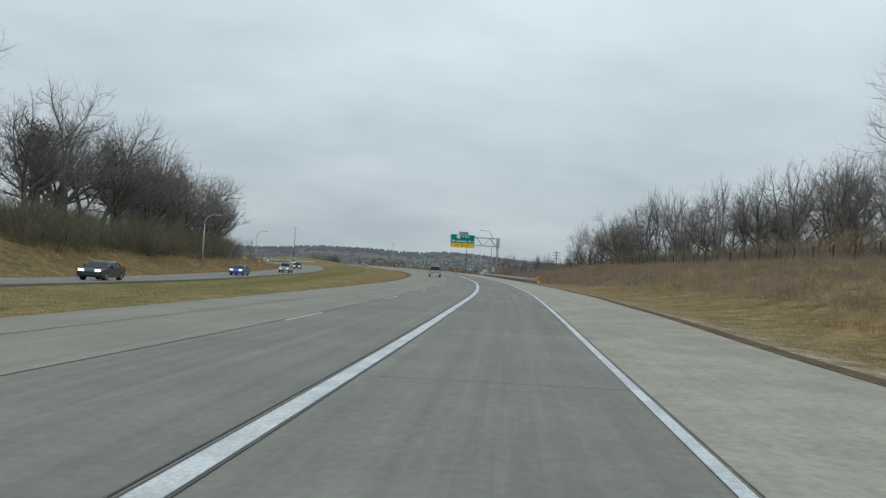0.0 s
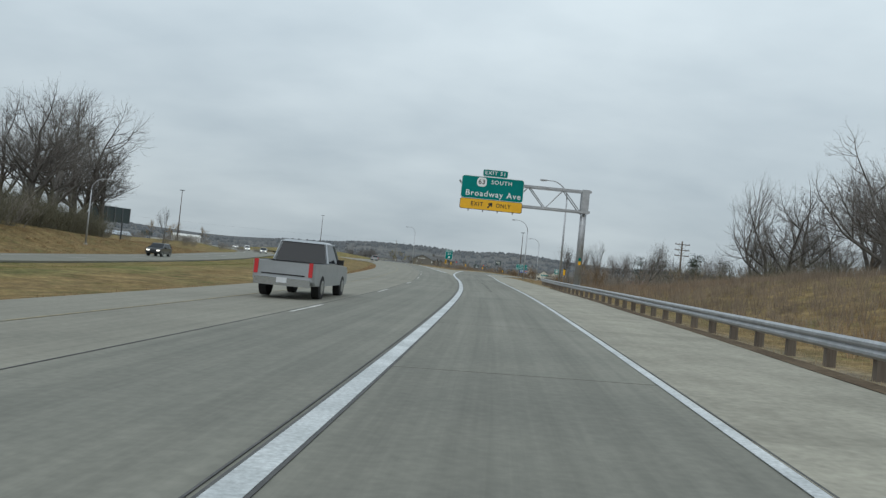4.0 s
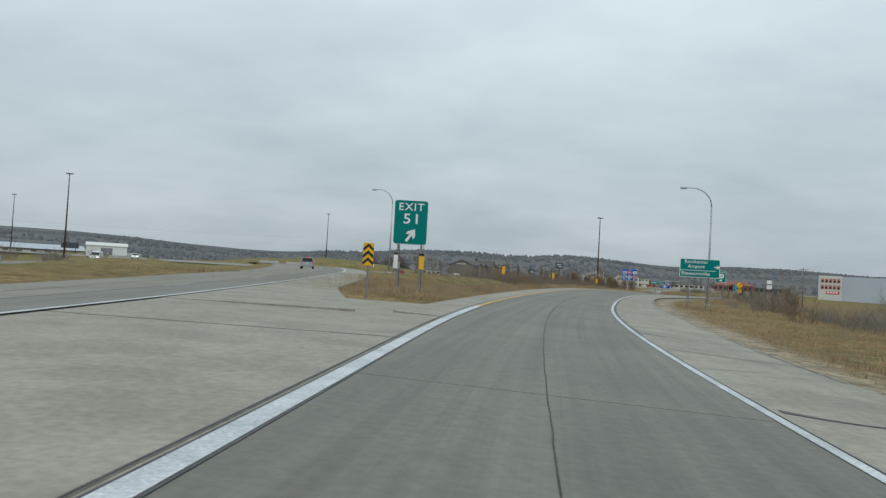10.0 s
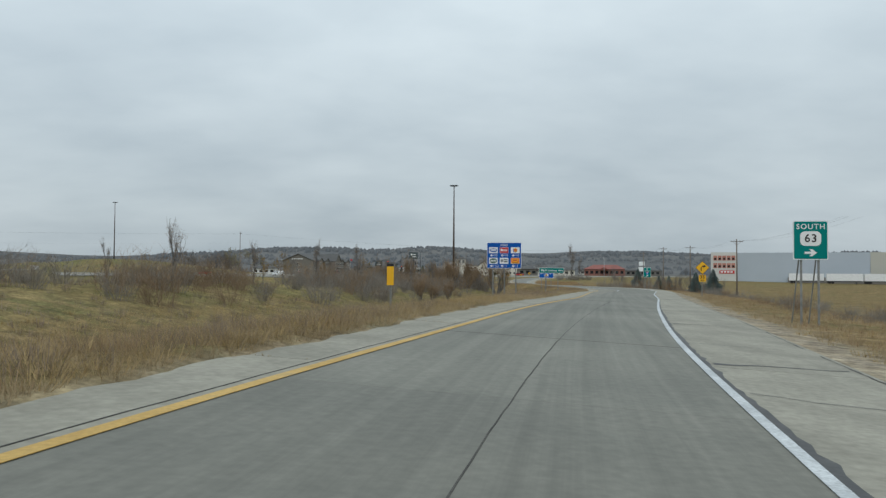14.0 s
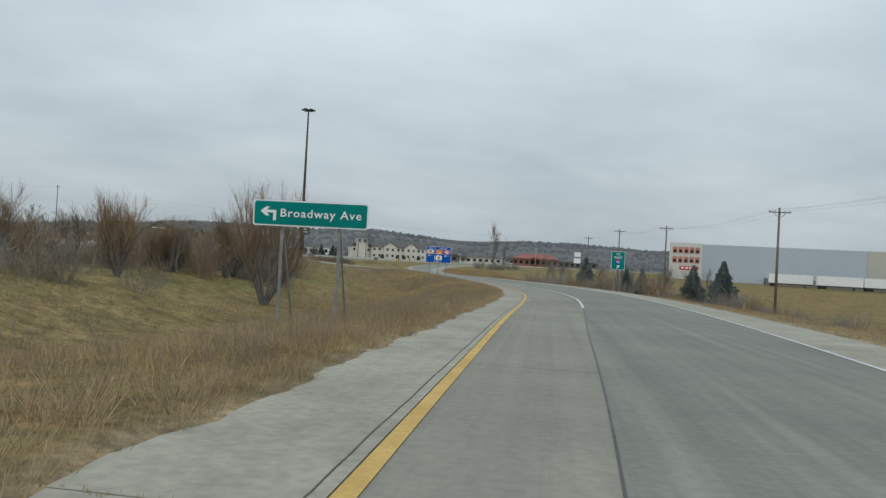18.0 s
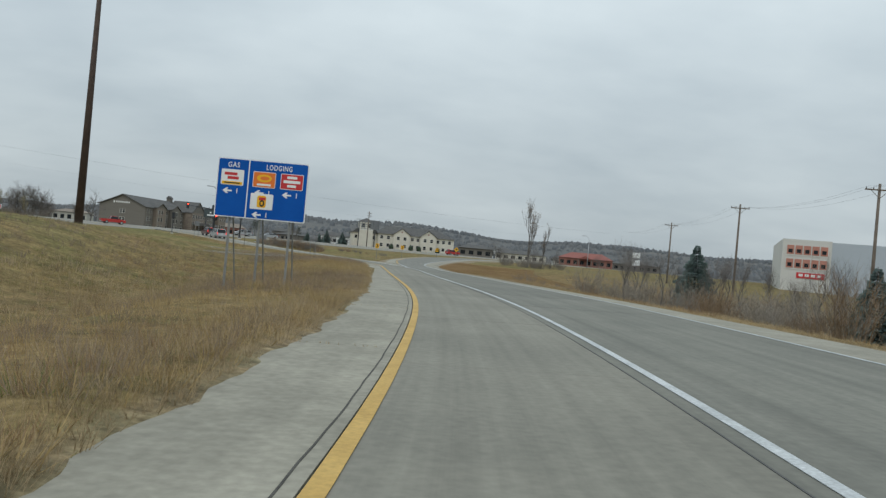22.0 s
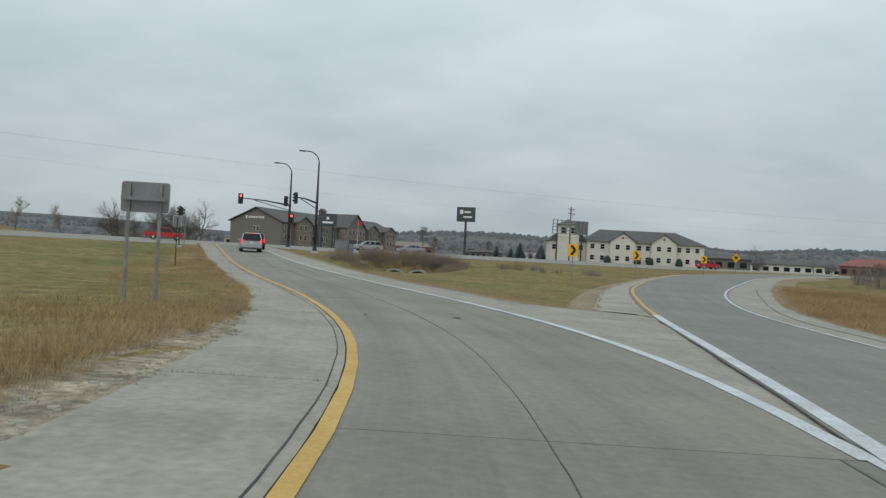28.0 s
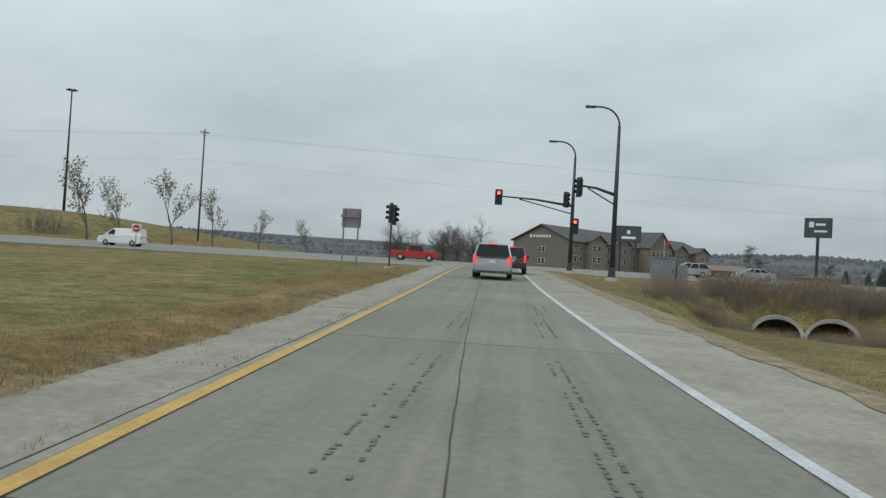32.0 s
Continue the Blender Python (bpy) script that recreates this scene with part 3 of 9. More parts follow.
def grade_axis(lo, hi, dense, reach, growth):
    a = list(np.arange(lo, hi + 0.01, dense))
    step, v = dense, lo
    pre = []
    while v > -reach:
        step *= growth; v -= step; pre.append(v)
    step, v = dense, a[-1]
    post = []
    while v < reach + hi:
        step *= growth; v += step; post.append(v)
    return np.array(pre[::-1] + a + post)


gx, gy = grade_axis(-70, 120, 1.6, 4300, 1.16), grade_axis(-60, 760, 1.9, 4300, 1.16)
GX, GY = np.meshgrid(gx, gy)
gxy = np.stack([GX.ravel(), GY.ravel()], 1)
g_h, g_green, g_far, g_dirt = land(gxy)
g_mesh = bpy.data.meshes.new("ground")
nx, ny = len(gx), len(gy)
idx = np.arange(nx * ny).reshape(ny, nx)
quads = np.stack([idx[:-1, :-1], idx[:-1, 1:], idx[1:, 1:], idx[1:, :-1]], -1).reshape(-1, 4)
g_mesh.from_pydata(np.column_stack([gxy, g_h]).tolist(), [], quads.tolist())
cov = g_mesh.color_attributes.new("cover", "FLOAT_COLOR", "POINT")
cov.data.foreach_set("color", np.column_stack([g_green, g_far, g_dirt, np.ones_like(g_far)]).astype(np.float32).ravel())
for p_ in g_mesh.polygons: p_.use_smooth = True
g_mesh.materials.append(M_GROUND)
ground = tagged(new("ground", g_mesh), "rolling late-autumn verge of tan and green grass with distant hills", "ground", kind="structure")


def height_at(xy):
    """Height of the built ground at many points."""
    xy = np.asarray(xy, float)
    i, j = np.clip(np.searchsorted(gx, xy[:, 0]) - 1, 0, nx - 2), np.clip(np.searchsorted(gy, xy[:, 1]) - 1, 0, ny - 2)
    u, v = (xy[:, 0] - gx[i]) / (gx[i + 1] - gx[i]), (xy[:, 1] - gy[j]) / (gy[j + 1] - gy[j])
    H = g_h.reshape(ny, nx)
    return (H[j, i] * (1 - u) + H[j, i + 1] * u) * (1 - v) + (H[j + 1, i] * (1 - u) + H[j + 1, i + 1] * u) * v


def ground_z(x, y):
    return float(height_at([(x, y)])[0])

# ---------------------------------------------------------------- building kit
class Kit:
    """Collects faces for one mesh."""

    def __init__(self):
        self.v, self.f = [], []

    def add(self, verts, faces):
        n = len(self.v)
        self.v.extend([tuple(map(float, p)) for p in verts])
        self.f.extend([tuple(n + i for i in q) for q in faces])
        return self

    def box(self, lo, hi, m=None):
        (a, b, c), (d, e, f) = lo, hi
        vs = [(a, b, c), (d, b, c), (d, e, c), (a, e, c), (a, b, f), (d, b, f), (d, e, f), (a, e, f)]
        if m is not None: vs = [tuple(m @ Vector(p)) for p in vs]
        return self.add(vs, [(0, 3, 2, 1), (4, 5, 6, 7), (0, 1, 5, 4), (1, 2, 6, 5), (2, 3, 7, 6), (3, 0, 4, 7)])

    def tube(self, pts, radii, sides=8, cap=True):
        pts = [Vector(p) for p in pts]
        rings = []
        for i, p in enumerate(pts):
            t = (pts[min(i + 1, len(pts) - 1)] - pts[max(i - 1, 0)]).normalized()
            u = t.cross(Vector((0, 0, 1)) if abs(t.z) < 0.9 else Vector((1, 0, 0))).normalized()
            w = t.cross(u)
            r = radii[i] if hasattr(radii, "__len__") else radii
            rings.append([p + (u * math.cos(2 * math.pi * k / sides) + w * math.sin(2 * math.pi * k / sides)) * r for k in range(sides)])
        n = len(pts)
        fs = [(i * sides + k, i * sides + (k + 1) % sides, (i + 1) * sides + (k + 1) % sides, (i + 1) * sides + k) for i in range(n - 1) for k in range(sides)]
        if cap: fs += [tuple(range(sides))[::-1], tuple((n - 1) * sides + k for k in range(sides))]
        return self.add([p for r in rings for p in r], fs)

    def prism(self, outline, y0, y1, m=None):
        """An outline in x, z pushed from y0 to y1."""
        n = len(outline)
        vs = [(x, y0, z) for x, z in outline] + [(x, y1, z) for x, z in outline]
        if m is not None: vs = [tuple(m @ Vector(p)) for p in vs]
        return self.add(vs, [tuple(range(n)), tuple(range(2 * n - 1, n - 1, -1))] + [(i, i + n, (i + 1) % n + n, (i + 1) % n) for i in range(n)])

    def strip(self, left, right, thick=0.0):
        """A band between two rows of points, with side walls if thick."""
        n = len(left)
        self.add(list(left) + list(right), [(i, n + i, n + i + 1, i + 1) for i in range(n - 1)])
        if thick:
            for row, flip in ((left, False), (right, True)):
                low = [(p[0], p[1], p[2] - thick) for p in row]
                q = [(i, i + 1, n + i + 1, n + i) for i in range(n - 1)]
                self.add(list(row) + low, [f[::-1] for f in q] if flip else q)
            for i in (0, n - 1):
                a, b = left[i], right[i]
                self.add([a, b, (b[0], b[1], b[2] - thick), (a[0], a[1], a[2] - thick)], [(0, 1, 2, 3) if i else (3, 2, 1, 0)])
        return self

    def mesh(self, name, material, smooth=False):
        me = bpy.data.meshes.new(name)
        me.from_pydata(self.v, [], self.f)
        me.materials.append(material)
        if smooth: me.polygons.foreach_set("use_smooth", [True] * len(me.polygons))
        me.update()
        return me


def part(name, kit, material, parent, label="", smooth=False, m=None):
    """One mesh object under a thing or part."""
    ob = new(name, kit.mesh(name, material, smooth) if isinstance(kit, Kit) else kit)
    if not isinstance(kit, Kit) and material and not len(kit.materials): kit.materials.append(material)
    ob.parent = parent
    if m is not None: ob.matrix_local = m
    if label: ob["label"] = label
    return ob


def thing(name, m, label, category, group="", kind=""):
    ob = new(name)
    ob.empty_display_size = 0.3
    ob.matrix_world = m
    return tagged(ob, label, category, group, kind)


def whole(name, kit, material, label, category, group="", kind="", m=None, smooth=False):
    ob = new(name, kit.mesh(name, material, smooth))
    if m is not None: ob.matrix_world = m
    return tagged(ob, label, category, group, kind)


def words(text, size, parent, material, x, z, y=-0.03, bold=0.0, wide=1.0, align="CENTER", across=None):
    """Flat lettering on a panel that faces -y; across: its width in metres."""
    cu = bpy.data.curves.new("lettering", "FONT")
    cu.body, cu.size, cu.align_x, cu.align_y, cu.extrude, cu.offset = text, size, align, "CENTER", 0.003, bold
    cu.resolution_u, cu.space_character = 3, 1.16
    tmp = new("lettering", cu)
    bpy.context.view_layer.update()
    me = bpy.data.meshes.new_from_object(tmp)
    bpy.data.objects.remove(tmp); bpy.data.curves.remove(cu)
    me.materials.clear(); me.materials.append(material)
    ob = new("lettering", me)
    ob.parent = parent
    if across:
        xs = [v.co.x for v in me.vertices]
        wide = across / (max(xs) - min(xs))
    ob.matrix_local = pose(x, y, z, 90, 0, 0) @ Matrix.Diagonal((wide, 1, 1, 1))
    return ob


def rounded(w, h, r, n=5):
    pts = []
    for cx, cz, a0 in ((w / 2 - r, h / 2 - r, 0), (-w / 2 + r, h / 2 - r, 90), (-w / 2 + r, -h / 2 + r, 180), (w / 2 - r, -h / 2 + r, 270)):
        for k in range(n + 1):
            a = radians(a0 + 90 * k / n)
            pts.append((cx + r * math.cos(a), cz + r * math.sin(a)))
    return pts[::-1]


def panel(name, w, h, z, parent, face, border=None, x=0.0, y=0.0, thick=0.02, r=0.08, label=""):
    """A sign panel with a thin back sheet, a raised border and a face."""
    back = part(name, Kit().prism([(x + a, z + b) for a, b in rounded(w, h, r)], y, y + thick, None), border or face, parent, label)
    inset = 0.035 if border else 0.0
    if border:
        part("face", Kit().prism([(x + a, z + b) for a, b in rounded(w - 2 * inset, h - 2 * inset, r)], y - 0.006, y + 0.004), face, back)
    part("back_sheet", Kit().prism([(x + a, z + b) for a, b in rounded(w - 0.02, h - 0.02, r)], y + thick + 0.001, y + thick + 0.008), M_SIGNBACK, back)
    return back


def arrow(parent, x, z, size, turn, material, y=-0.03):
    """A broad sign arrow; turn 0 points up, positive to the right."""
    pts = [(-.09, -.5), (.09, -.5), (.09, .05), (.30, -.12), (.30, .12), (0, .5), (-.30, .12), (-.30, -.12), (-.09, .05)]
    a = radians(-turn)
    o = [(x + size * (p * math.cos(a) - q * math.sin(a)), z + size * (p * math.sin(a) + q * math.cos(a))) for p, q in pts]
    return part("arrow", Kit().prism(o[::-1], y - 0.003, y + 0.003), material, parent)

# ---------------------------------------------------------------- roads
def lines(line, s0, s1, da, db, lift, step=2.0):
    n = max(2, int(abs(s1 - s0) / step) + 1)
    s = np.linspace(s0, s1, n)
    fa, fb = (da(s) if callable(da) else np.full(n, da)), (db(s) if callable(db) else np.full(n, db))
    return line.at(s, fa, lift), line.at(s, fb, lift)


def road(name, line, s0, s1, da, db, material, label, lift=0.0, thick=0.16, step=2.0, kind="structure"):
    a, b = lines(line, s0, s1, da, db, lift, step)
    ob = whole(name, Kit().strip(a.tolist(), b.tolist(), thick), material, label, "road", kind=kind)
    sv = np.linspace(s0, s1, len(a))
    lay_uv(ob.data, len(a), da(sv) if callable(da) else da, db(sv) if callable(db) else db, sv)
    return ob


def lay_uv(me, n, da, db, s):
    """Metres across and along the road as the map of a strip, for wear that runs along the lanes."""
    uv = np.zeros((len(me.vertices), 2), np.float32)
    uv[:n, 0], uv[n:2 * n, 0] = da, db
    uv[:n, 1] = uv[n:2 * n, 1] = s
    idx_ = np.empty(len(me.loops), np.int32)
    me.loops.foreach_get("vertex_index", idx_)
    me.uv_layers.new(name="along").data.foreach_set("uv", uv[idx_].ravel())


def stripe(line, s0, s1, d, width, material, parent, name="edge_line", lift=0.012, step=2.0):
    f = d if callable(d) else (lambda s: np.full(len(s), d))
    a, b = lines(line, s0, s1, lambda s: f(s) - width / 2, lambda s: f(s) + width / 2, lift, step)
    return part(name, Kit().strip(a.tolist(), b.tolist(), 0.005), material, parent)


def slabs(parent, name, line, s0, s1, da, db, length, material, gap=0.018, step=1.5, lift=0.0):
    """Concrete slabs, each its own piece with an open joint round it."""
    n = max(1, round((s1 - s0) / length))
    ed = np.linspace(s0, s1, n + 1)
    for i in range(n):
        k = max(2, int((ed[i + 1] - ed[i]) / step) + 1)
        s = np.linspace(ed[i] + gap / 2, ed[i + 1] - gap / 2, k)
        fa = (da(s) if callable(da) else np.full(k, da)) + gap / 2
        fb = (db(s) if callable(db) else np.full(k, db)) - gap / 2
        rise = lift + random.uniform(-0.003, 0.003)
        slab = part(name, Kit().strip(line.at(s, fa, rise).tolist(), line.at(s, fb, rise).tolist(), 0.09), material, parent)
        lay_uv(slab.data, k, fa, fb, s)


# joint bed under all the concrete of the exit lane and ramp
bed_end = min(S0 + 676, RAMP.s[-1] - 1)
ramp_road = road("road_ramp", RAMP, 1, S0 + 575, lambda s: np.where(s < S0 + 268, LEFT(s) - 0.2, SHOULDER_L(s) - 0.05), SHOULDER_R, M_JOINT,
                 "grey concrete exit lane and ramp with dark joints", -0.05)
part("approach_bed", Kit().strip(*[q.tolist() for q in lines(RAMP, S0 + 575, bed_end, lambda s: SHOULDER_L(s) - 0.05, lambda s: APRON(s) + 0.05, -0.05)], 0.1), M_JOINT, ramp_road)
slabs(ramp_road, "lane_slab", RAMP, 4, S0 + 380, LEFT, RIGHT, 8.2, M_LANE)
slabs(ramp_road, "lane_slab", RAMP, S0 + 380, S0 + 574, LEFT, JOINT, 8.2, M_PALELANE)
slabs(ramp_road, "turn_lane_slab", RAMP, S0 + 380, S0 + 574, JOINT, RIGHT, 8.2, M_LANE)
slabs(ramp_road, "lane_slab", RAMP, S0 + 574, bed_end, LEFT, MIDDLE, 8.2, M_PALELANE)
slabs(ramp_road, "outer_shoulder_slab", RAMP, 4, S0 + 574, RIGHT, SHOULDER_R, 12.0, M_SHOULDER)
slabs(ramp_road, "outer_shoulder_slab", RAMP, S0 + 574, bed_end, MIDDLE, APRON, 9.0, M_SHOULDER)
slabs(ramp_road, "inner_shoulder_slab", RAMP, S0 + 268, bed_end, SHOULDER_L, LEFT, 9.0, M_SHOULDER)
# painted lines and the long cracks
CRACK_A = table(*[(q, float(LEFT(S0 + q) + RIGHT(S0 + q)) / 2 - 0.05) for q in range(120, 400, 10)], soft=12.0)
CRACK_B = table(*[(q, float(LEFT(S0 + q) + MIDDLE(S0 + q)) / 2 - 0.2) for q in range(520, 679, 8)], soft=9.0)
stripe(RAMP, 4, S0 + 184, lambda s: LEFT(s) + 0.06, 0.23, M_WHITE, ramp_road, "gore_line")
stripe(RAMP, S0 + 184, S0 + 275, lambda s: LEFT(s) + 0.08, 0.22, M_WHITE, ramp_road, "gore_line")
stripe(RAMP, 4, S0 + 290, lambda s: LEFT(s) - 0.14, 0.022, M_TAR, ramp_road, "sealed_joint", 0.006)
# dark borders below the wide white lines
stripe(RAMP, 4, S0 + 184, lambda s: LEFT(s) + 0.06, 0.30, M_TAR, ramp_road, "line_border", 0.007)
stripe(RAMP, S0 + 184, S0 + 275, lambda s: LEFT(s) + 0.08, 0.29, M_TAR, ramp_road, "line_border", 0.007)
stripe(RAMP, 4, S0 + 262, lambda s: RIGHT(s) + 0.03, 0.02, M_TAR, ramp_road, "sealed_joint", 0.006)
stripe(RAMP, 4, S0 + 395, lambda s: RIGHT(s) - 0.08, 0.13, M_WHITE, ramp_road)
stripe(RAMP, S0 + 395, S0 + 575, lambda s: RIGHT(s) - 0.08, 0.11, M_WHITE, ramp_road)
stripe(RAMP, S0 + 275.1, bed_end - 8, lambda s: LEFT(s) + 0.09, 0.15, M_YELLOW, ramp_road, "yellow_edge_line")
stripe(RAMP, S0 + 446, S0 + 574, lambda s: MIDDLE(s) + 0.0, 0.14, M_WHITE, ramp_road, "lane_line")
stripe(RAMP, S0 + 574, S0 + 592, lambda s: MIDDLE(s) - 0.03, 0.21, M_WHITE, ramp_road)
stripe(RAMP, S0 + 592, bed_end - 8, lambda s: MIDDLE(s) - 0.04, 0.15, M_WHITE, ramp_road)
stripe(RAMP, S0 + 150, S0 + 380, lambda s: CRACK_A(s) + 0.005 * np.sin(s * 2.1) + 0.004 * np.sin(s * 5.3), 0.014, M_CRACK, ramp_road, "long_crack", 0.005, 0.5)
stripe(RAMP, S0 + 446, S0 + 574, JOINT, 0.02, M_TAR, ramp_road, "sealed_joint", 0.006)
def crumbled(s0, s1, d, width, material, name, step=0.3, gaps=0.0, lift=0.006):
    """A joint whose edges have broken away unevenly, in runs."""
    rng = random.Random(int(s0))
    q = s0
    while q < s1:
        run = min(rng.uniform(4, 14), s1 - q)
        n_ = max(4, int(run / step))
        ss = np.linspace(q, q + run, n_)
        lean_ = np.array([rng.gauss(0, .006) for _ in range(n_)])
        lo = np.array([abs(rng.gauss(width * .5, width * .28)) for _ in range(n_)])
        hi = np.array([abs(rng.gauss(width * .5, width * .28)) for _ in range(n_)])
        lo[0] = hi[0] = lo[-1] = hi[-1] = .002
        c_ = (d(ss) if callable(d) else d) + lean_ - lean_.mean()
        part(name, Kit().strip(RAMP.at(ss, c_ - lo, lift).tolist(), RAMP.at(ss, c_ + hi, lift).tolist()), material, ramp_road)
        q += run + rng.uniform(0, gaps)


stripe(RAMP, S0 + 278, bed_end - 6, lambda s: LEFT(s) - 0.13 + .006 * np.sin(s * 1.9) + .004 * np.sin(s * 5.1), 0.017, M_CRACK, ramp_road, "open_joint", 0.005, .5)
crumbled(S0 + 262, S0 + 400, lambda s: SHOULDER_R(s) - 0.12, 0.03, M_CRACK, "edge_crack", .3, 2.0)
stripe(RAMP, S0 + 380, S0 + 446, lambda s: MIDDLE(s) + .004 * np.sin(s * 3.1), 0.024, M_TAR, ramp_road, "sealed_joint", 0.006)
stripe(RAMP, S0 + 562, bed_end, lambda s: CRACK_B(s) + 0.005 * np.sin(s * 1.9) + 0.004 * np.sin(s * 5.7), 0.012, M_CRACK, ramp_road, "long_crack", 0.005, 0.5)
RNG_ROAD = random.Random(8)
stripe(RAMP, 8, S0 + 168, lambda s: SHOULDER_R(s) + 0.18 + 0.06 * np.sin(s * 0.31), 0.42, M_SOIL, ramp_road, "soil_edge", 0.01)
# sealed cracks across the outer shoulder, uneven in length and slant
for k in range(34):
    s_ = S0 + 258 + k * 4.1 + RNG_ROAD.uniform(-1, 1)
    n_ = 7
    t_ = np.linspace(0, RNG_ROAD.uniform(.45, 1.0), n_)
    w_ = RIGHT(s_) + 0.15 + (SHOULDER_R(s_) - RIGHT(s_) - .2) * t_
    c_ = s_ + RNG_ROAD.uniform(-1.2, 1.2) * t_ + np.array([RNG_ROAD.uniform(-.09, .09) for _ in range(n_)])
    h_ = RNG_ROAD.uniform(.012, .035) + (.10 * np.exp(-t_ * 6) if k % 3 == 0 else 0)
    part("crack_seal", Kit().strip(RAMP.at(c_ - h_, w_, 0.007).tolist(), RAMP.at(c_ + h_, w_, 0.007).tolist()), M_TAR, ramp_road)
# dark tyre scuffs where cars brake for the signal
scuffs = Kit()
for k in range(15):
    s_, side_ = S0 + (608.5 if k < 2 else 597 + 44 * RNG_ROAD.random()), (-1, 1)[k % 2]
    run_, off_ = (6.5 if k < 2 else RNG_ROAD.uniform(1.0, 5.0)), RNG_ROAD.gauss(.92, .07 if k < 2 else .13)
    for row in (-1, 1):
        q_, f_ = s_ + RNG_ROAD.uniform(0, .8), RNG_ROAD.uniform(.55, .95)
        while q_ < s_ + run_:
            l_, w_ = RNG_ROAD.uniform(.05, .13), RNG_ROAD.uniform(.012, .026)
            ss_ = np.array([q_, q_ + l_])
            d_ = -0.17 + side_ * off_ + row * (.07 if k % 3 else .12) + RNG_ROAD.gauss(0, .005) - (q_ - s_) * .02 * side_ * (k % 2)
            if RNG_ROAD.random() < f_ * (1 - .6 * (q_ - s_) / run_): scuffs.strip(RAMP.at(ss_, d_ - w_, 0.007).tolist(), RAMP.at(ss_, d_ + w_, 0.007).tolist())
            q_ += l_ + RNG_ROAD.uniform(.02, .06)
# weeds and dirt wedged in the inner shoulder's cross joints
tufts = Kit()
for k in range(40):
    s_ = S0 + 268 + (bed_end - S0 - 268) * k / max(1, round((bed_end - S0 - 268) / 9.0))
    if s_ > bed_end - 4: break
    for _ in range(RNG_ROAD.randint(5, 30)):
        d_ = SHOULDER_L(s_) + (LEFT(s_) - SHOULDER_L(s_)) * RNG_ROAD.random() ** 1.6
        p_ = RAMP.at(s_ + RNG_ROAD.gauss(0, .03), d_)
        for _ in range(5):
            a_, h_ = RNG_ROAD.uniform(0, 6.28), RNG_ROAD.uniform(.01, .05)
            x_, y_ = math.cos(a_), math.sin(a_)
            tufts.add([(p_[0] - y_ * .004, p_[1] + x_ * .004, p_[2] - .02), (p_[0] + y_ * .004, p_[1] - x_ * .004, p_[2] - .02), (p_[0] + x_ * h_ * .5, p_[1] + y_ * h_ * .5, p_[2] + h_)], [(0, 1, 2)])
# weeds rooted along the yellow line's joint and creeping over the outer edge near the signal
for k in range(650):
    s_ = S0 + 588 + (bed_end - S0 - 590) * RNG_ROAD.random()
    thick = 0.5 + 0.5 * math.sin(s_ * 0.9) * math.sin(s_ * 0.37 + 1)
    if k % 2:
        d_, top_ = LEFT(s_) - 0.17 - abs(RNG_ROAD.gauss(0, .07)), 0.035 + 0.06 * thick
    else:
        d_, top_ = SHOULDER_L(s_) + abs(RNG_ROAD.gauss(0, .12 + .3 * thick)), 0.09
    if RNG_ROAD.random() > .25 + .75 * thick: continue
    for _ in range(9):
        p_ = RAMP.at(s_ + RNG_ROAD.gauss(0, .08), d_ + RNG_ROAD.gauss(0, .035))
        a_, h_ = RNG_ROAD.uniform(0, 6.28), RNG_ROAD.uniform(.02, top_)
        x_, y_ = math.cos(a_), math.sin(a_)
        tufts.add([(p_[0] - y_ * .005, p_[1] + x_ * .005, p_[2] - .02), (p_[0] + y_ * .005, p_[1] - x_ * .005, p_[2] - .02), (p_[0] + x_ * h_ * .5, p_[1] + y_ * h_ * .5, p_[2] + h_)], [(0, 1, 2)])
# small spalled patches in the approach lane
for s_, d_, l_, w_ in ((585.9, 1.81, .42, .13), (591.2, -.45, .2, .07), (585.6, -.36, .16, .05), (585.2, .83, .12, .06)):
    q_ = S0 + s_ + np.linspace(-l_ / 2, l_ / 2, 7)
    half_ = w_ * np.array([.1, .7, .5, 1.0, .6, .8, .1])
    c_ = d_ + .03 * np.sin(q_ * 21)
    part("spalled_patch", Kit().strip(RAMP.at(q_, c_ - half_, .006).tolist(), RAMP.at(q_, c_ + half_ * .8, .006).tolist()), M_CRACK, ramp_road)
weeds = whole("joint_weeds", tufts, M_GRASSDRY, "dry weed tufts in the shoulder's joints", "weeds", kind="stuff")
marks = part("tyre_marks", scuffs, M_SCUFF, ramp_road, "dark broken tyre scuffs")
marks["kind"] = "stuff"
# broad sealer smeared along the white edge line
rng_t = np.random.default_rng(61)
ss_ = np.arange(S0 + 258, S0 + 392, .35)
smear = .045 + .06 * np.clip(.5 + .5 * np.sin(ss_ * .8) * np.sin(ss_ * .31) + rng_t.normal(0, .35, len(ss_)), 0, 1.6)
smear *= np.clip((ss_ - ss_[0]) / 14, 0, 1) * np.clip((ss_[-1] - ss_) / 30, 0, 1)
part("crack_seal", Kit().strip(RAMP.at(ss_, RIGHT(ss_) - .012, .0055).tolist(), RAMP.at(ss_, RIGHT(ss_) + .012 + smear, .0055).tolist()), M_TAR, ramp_road)

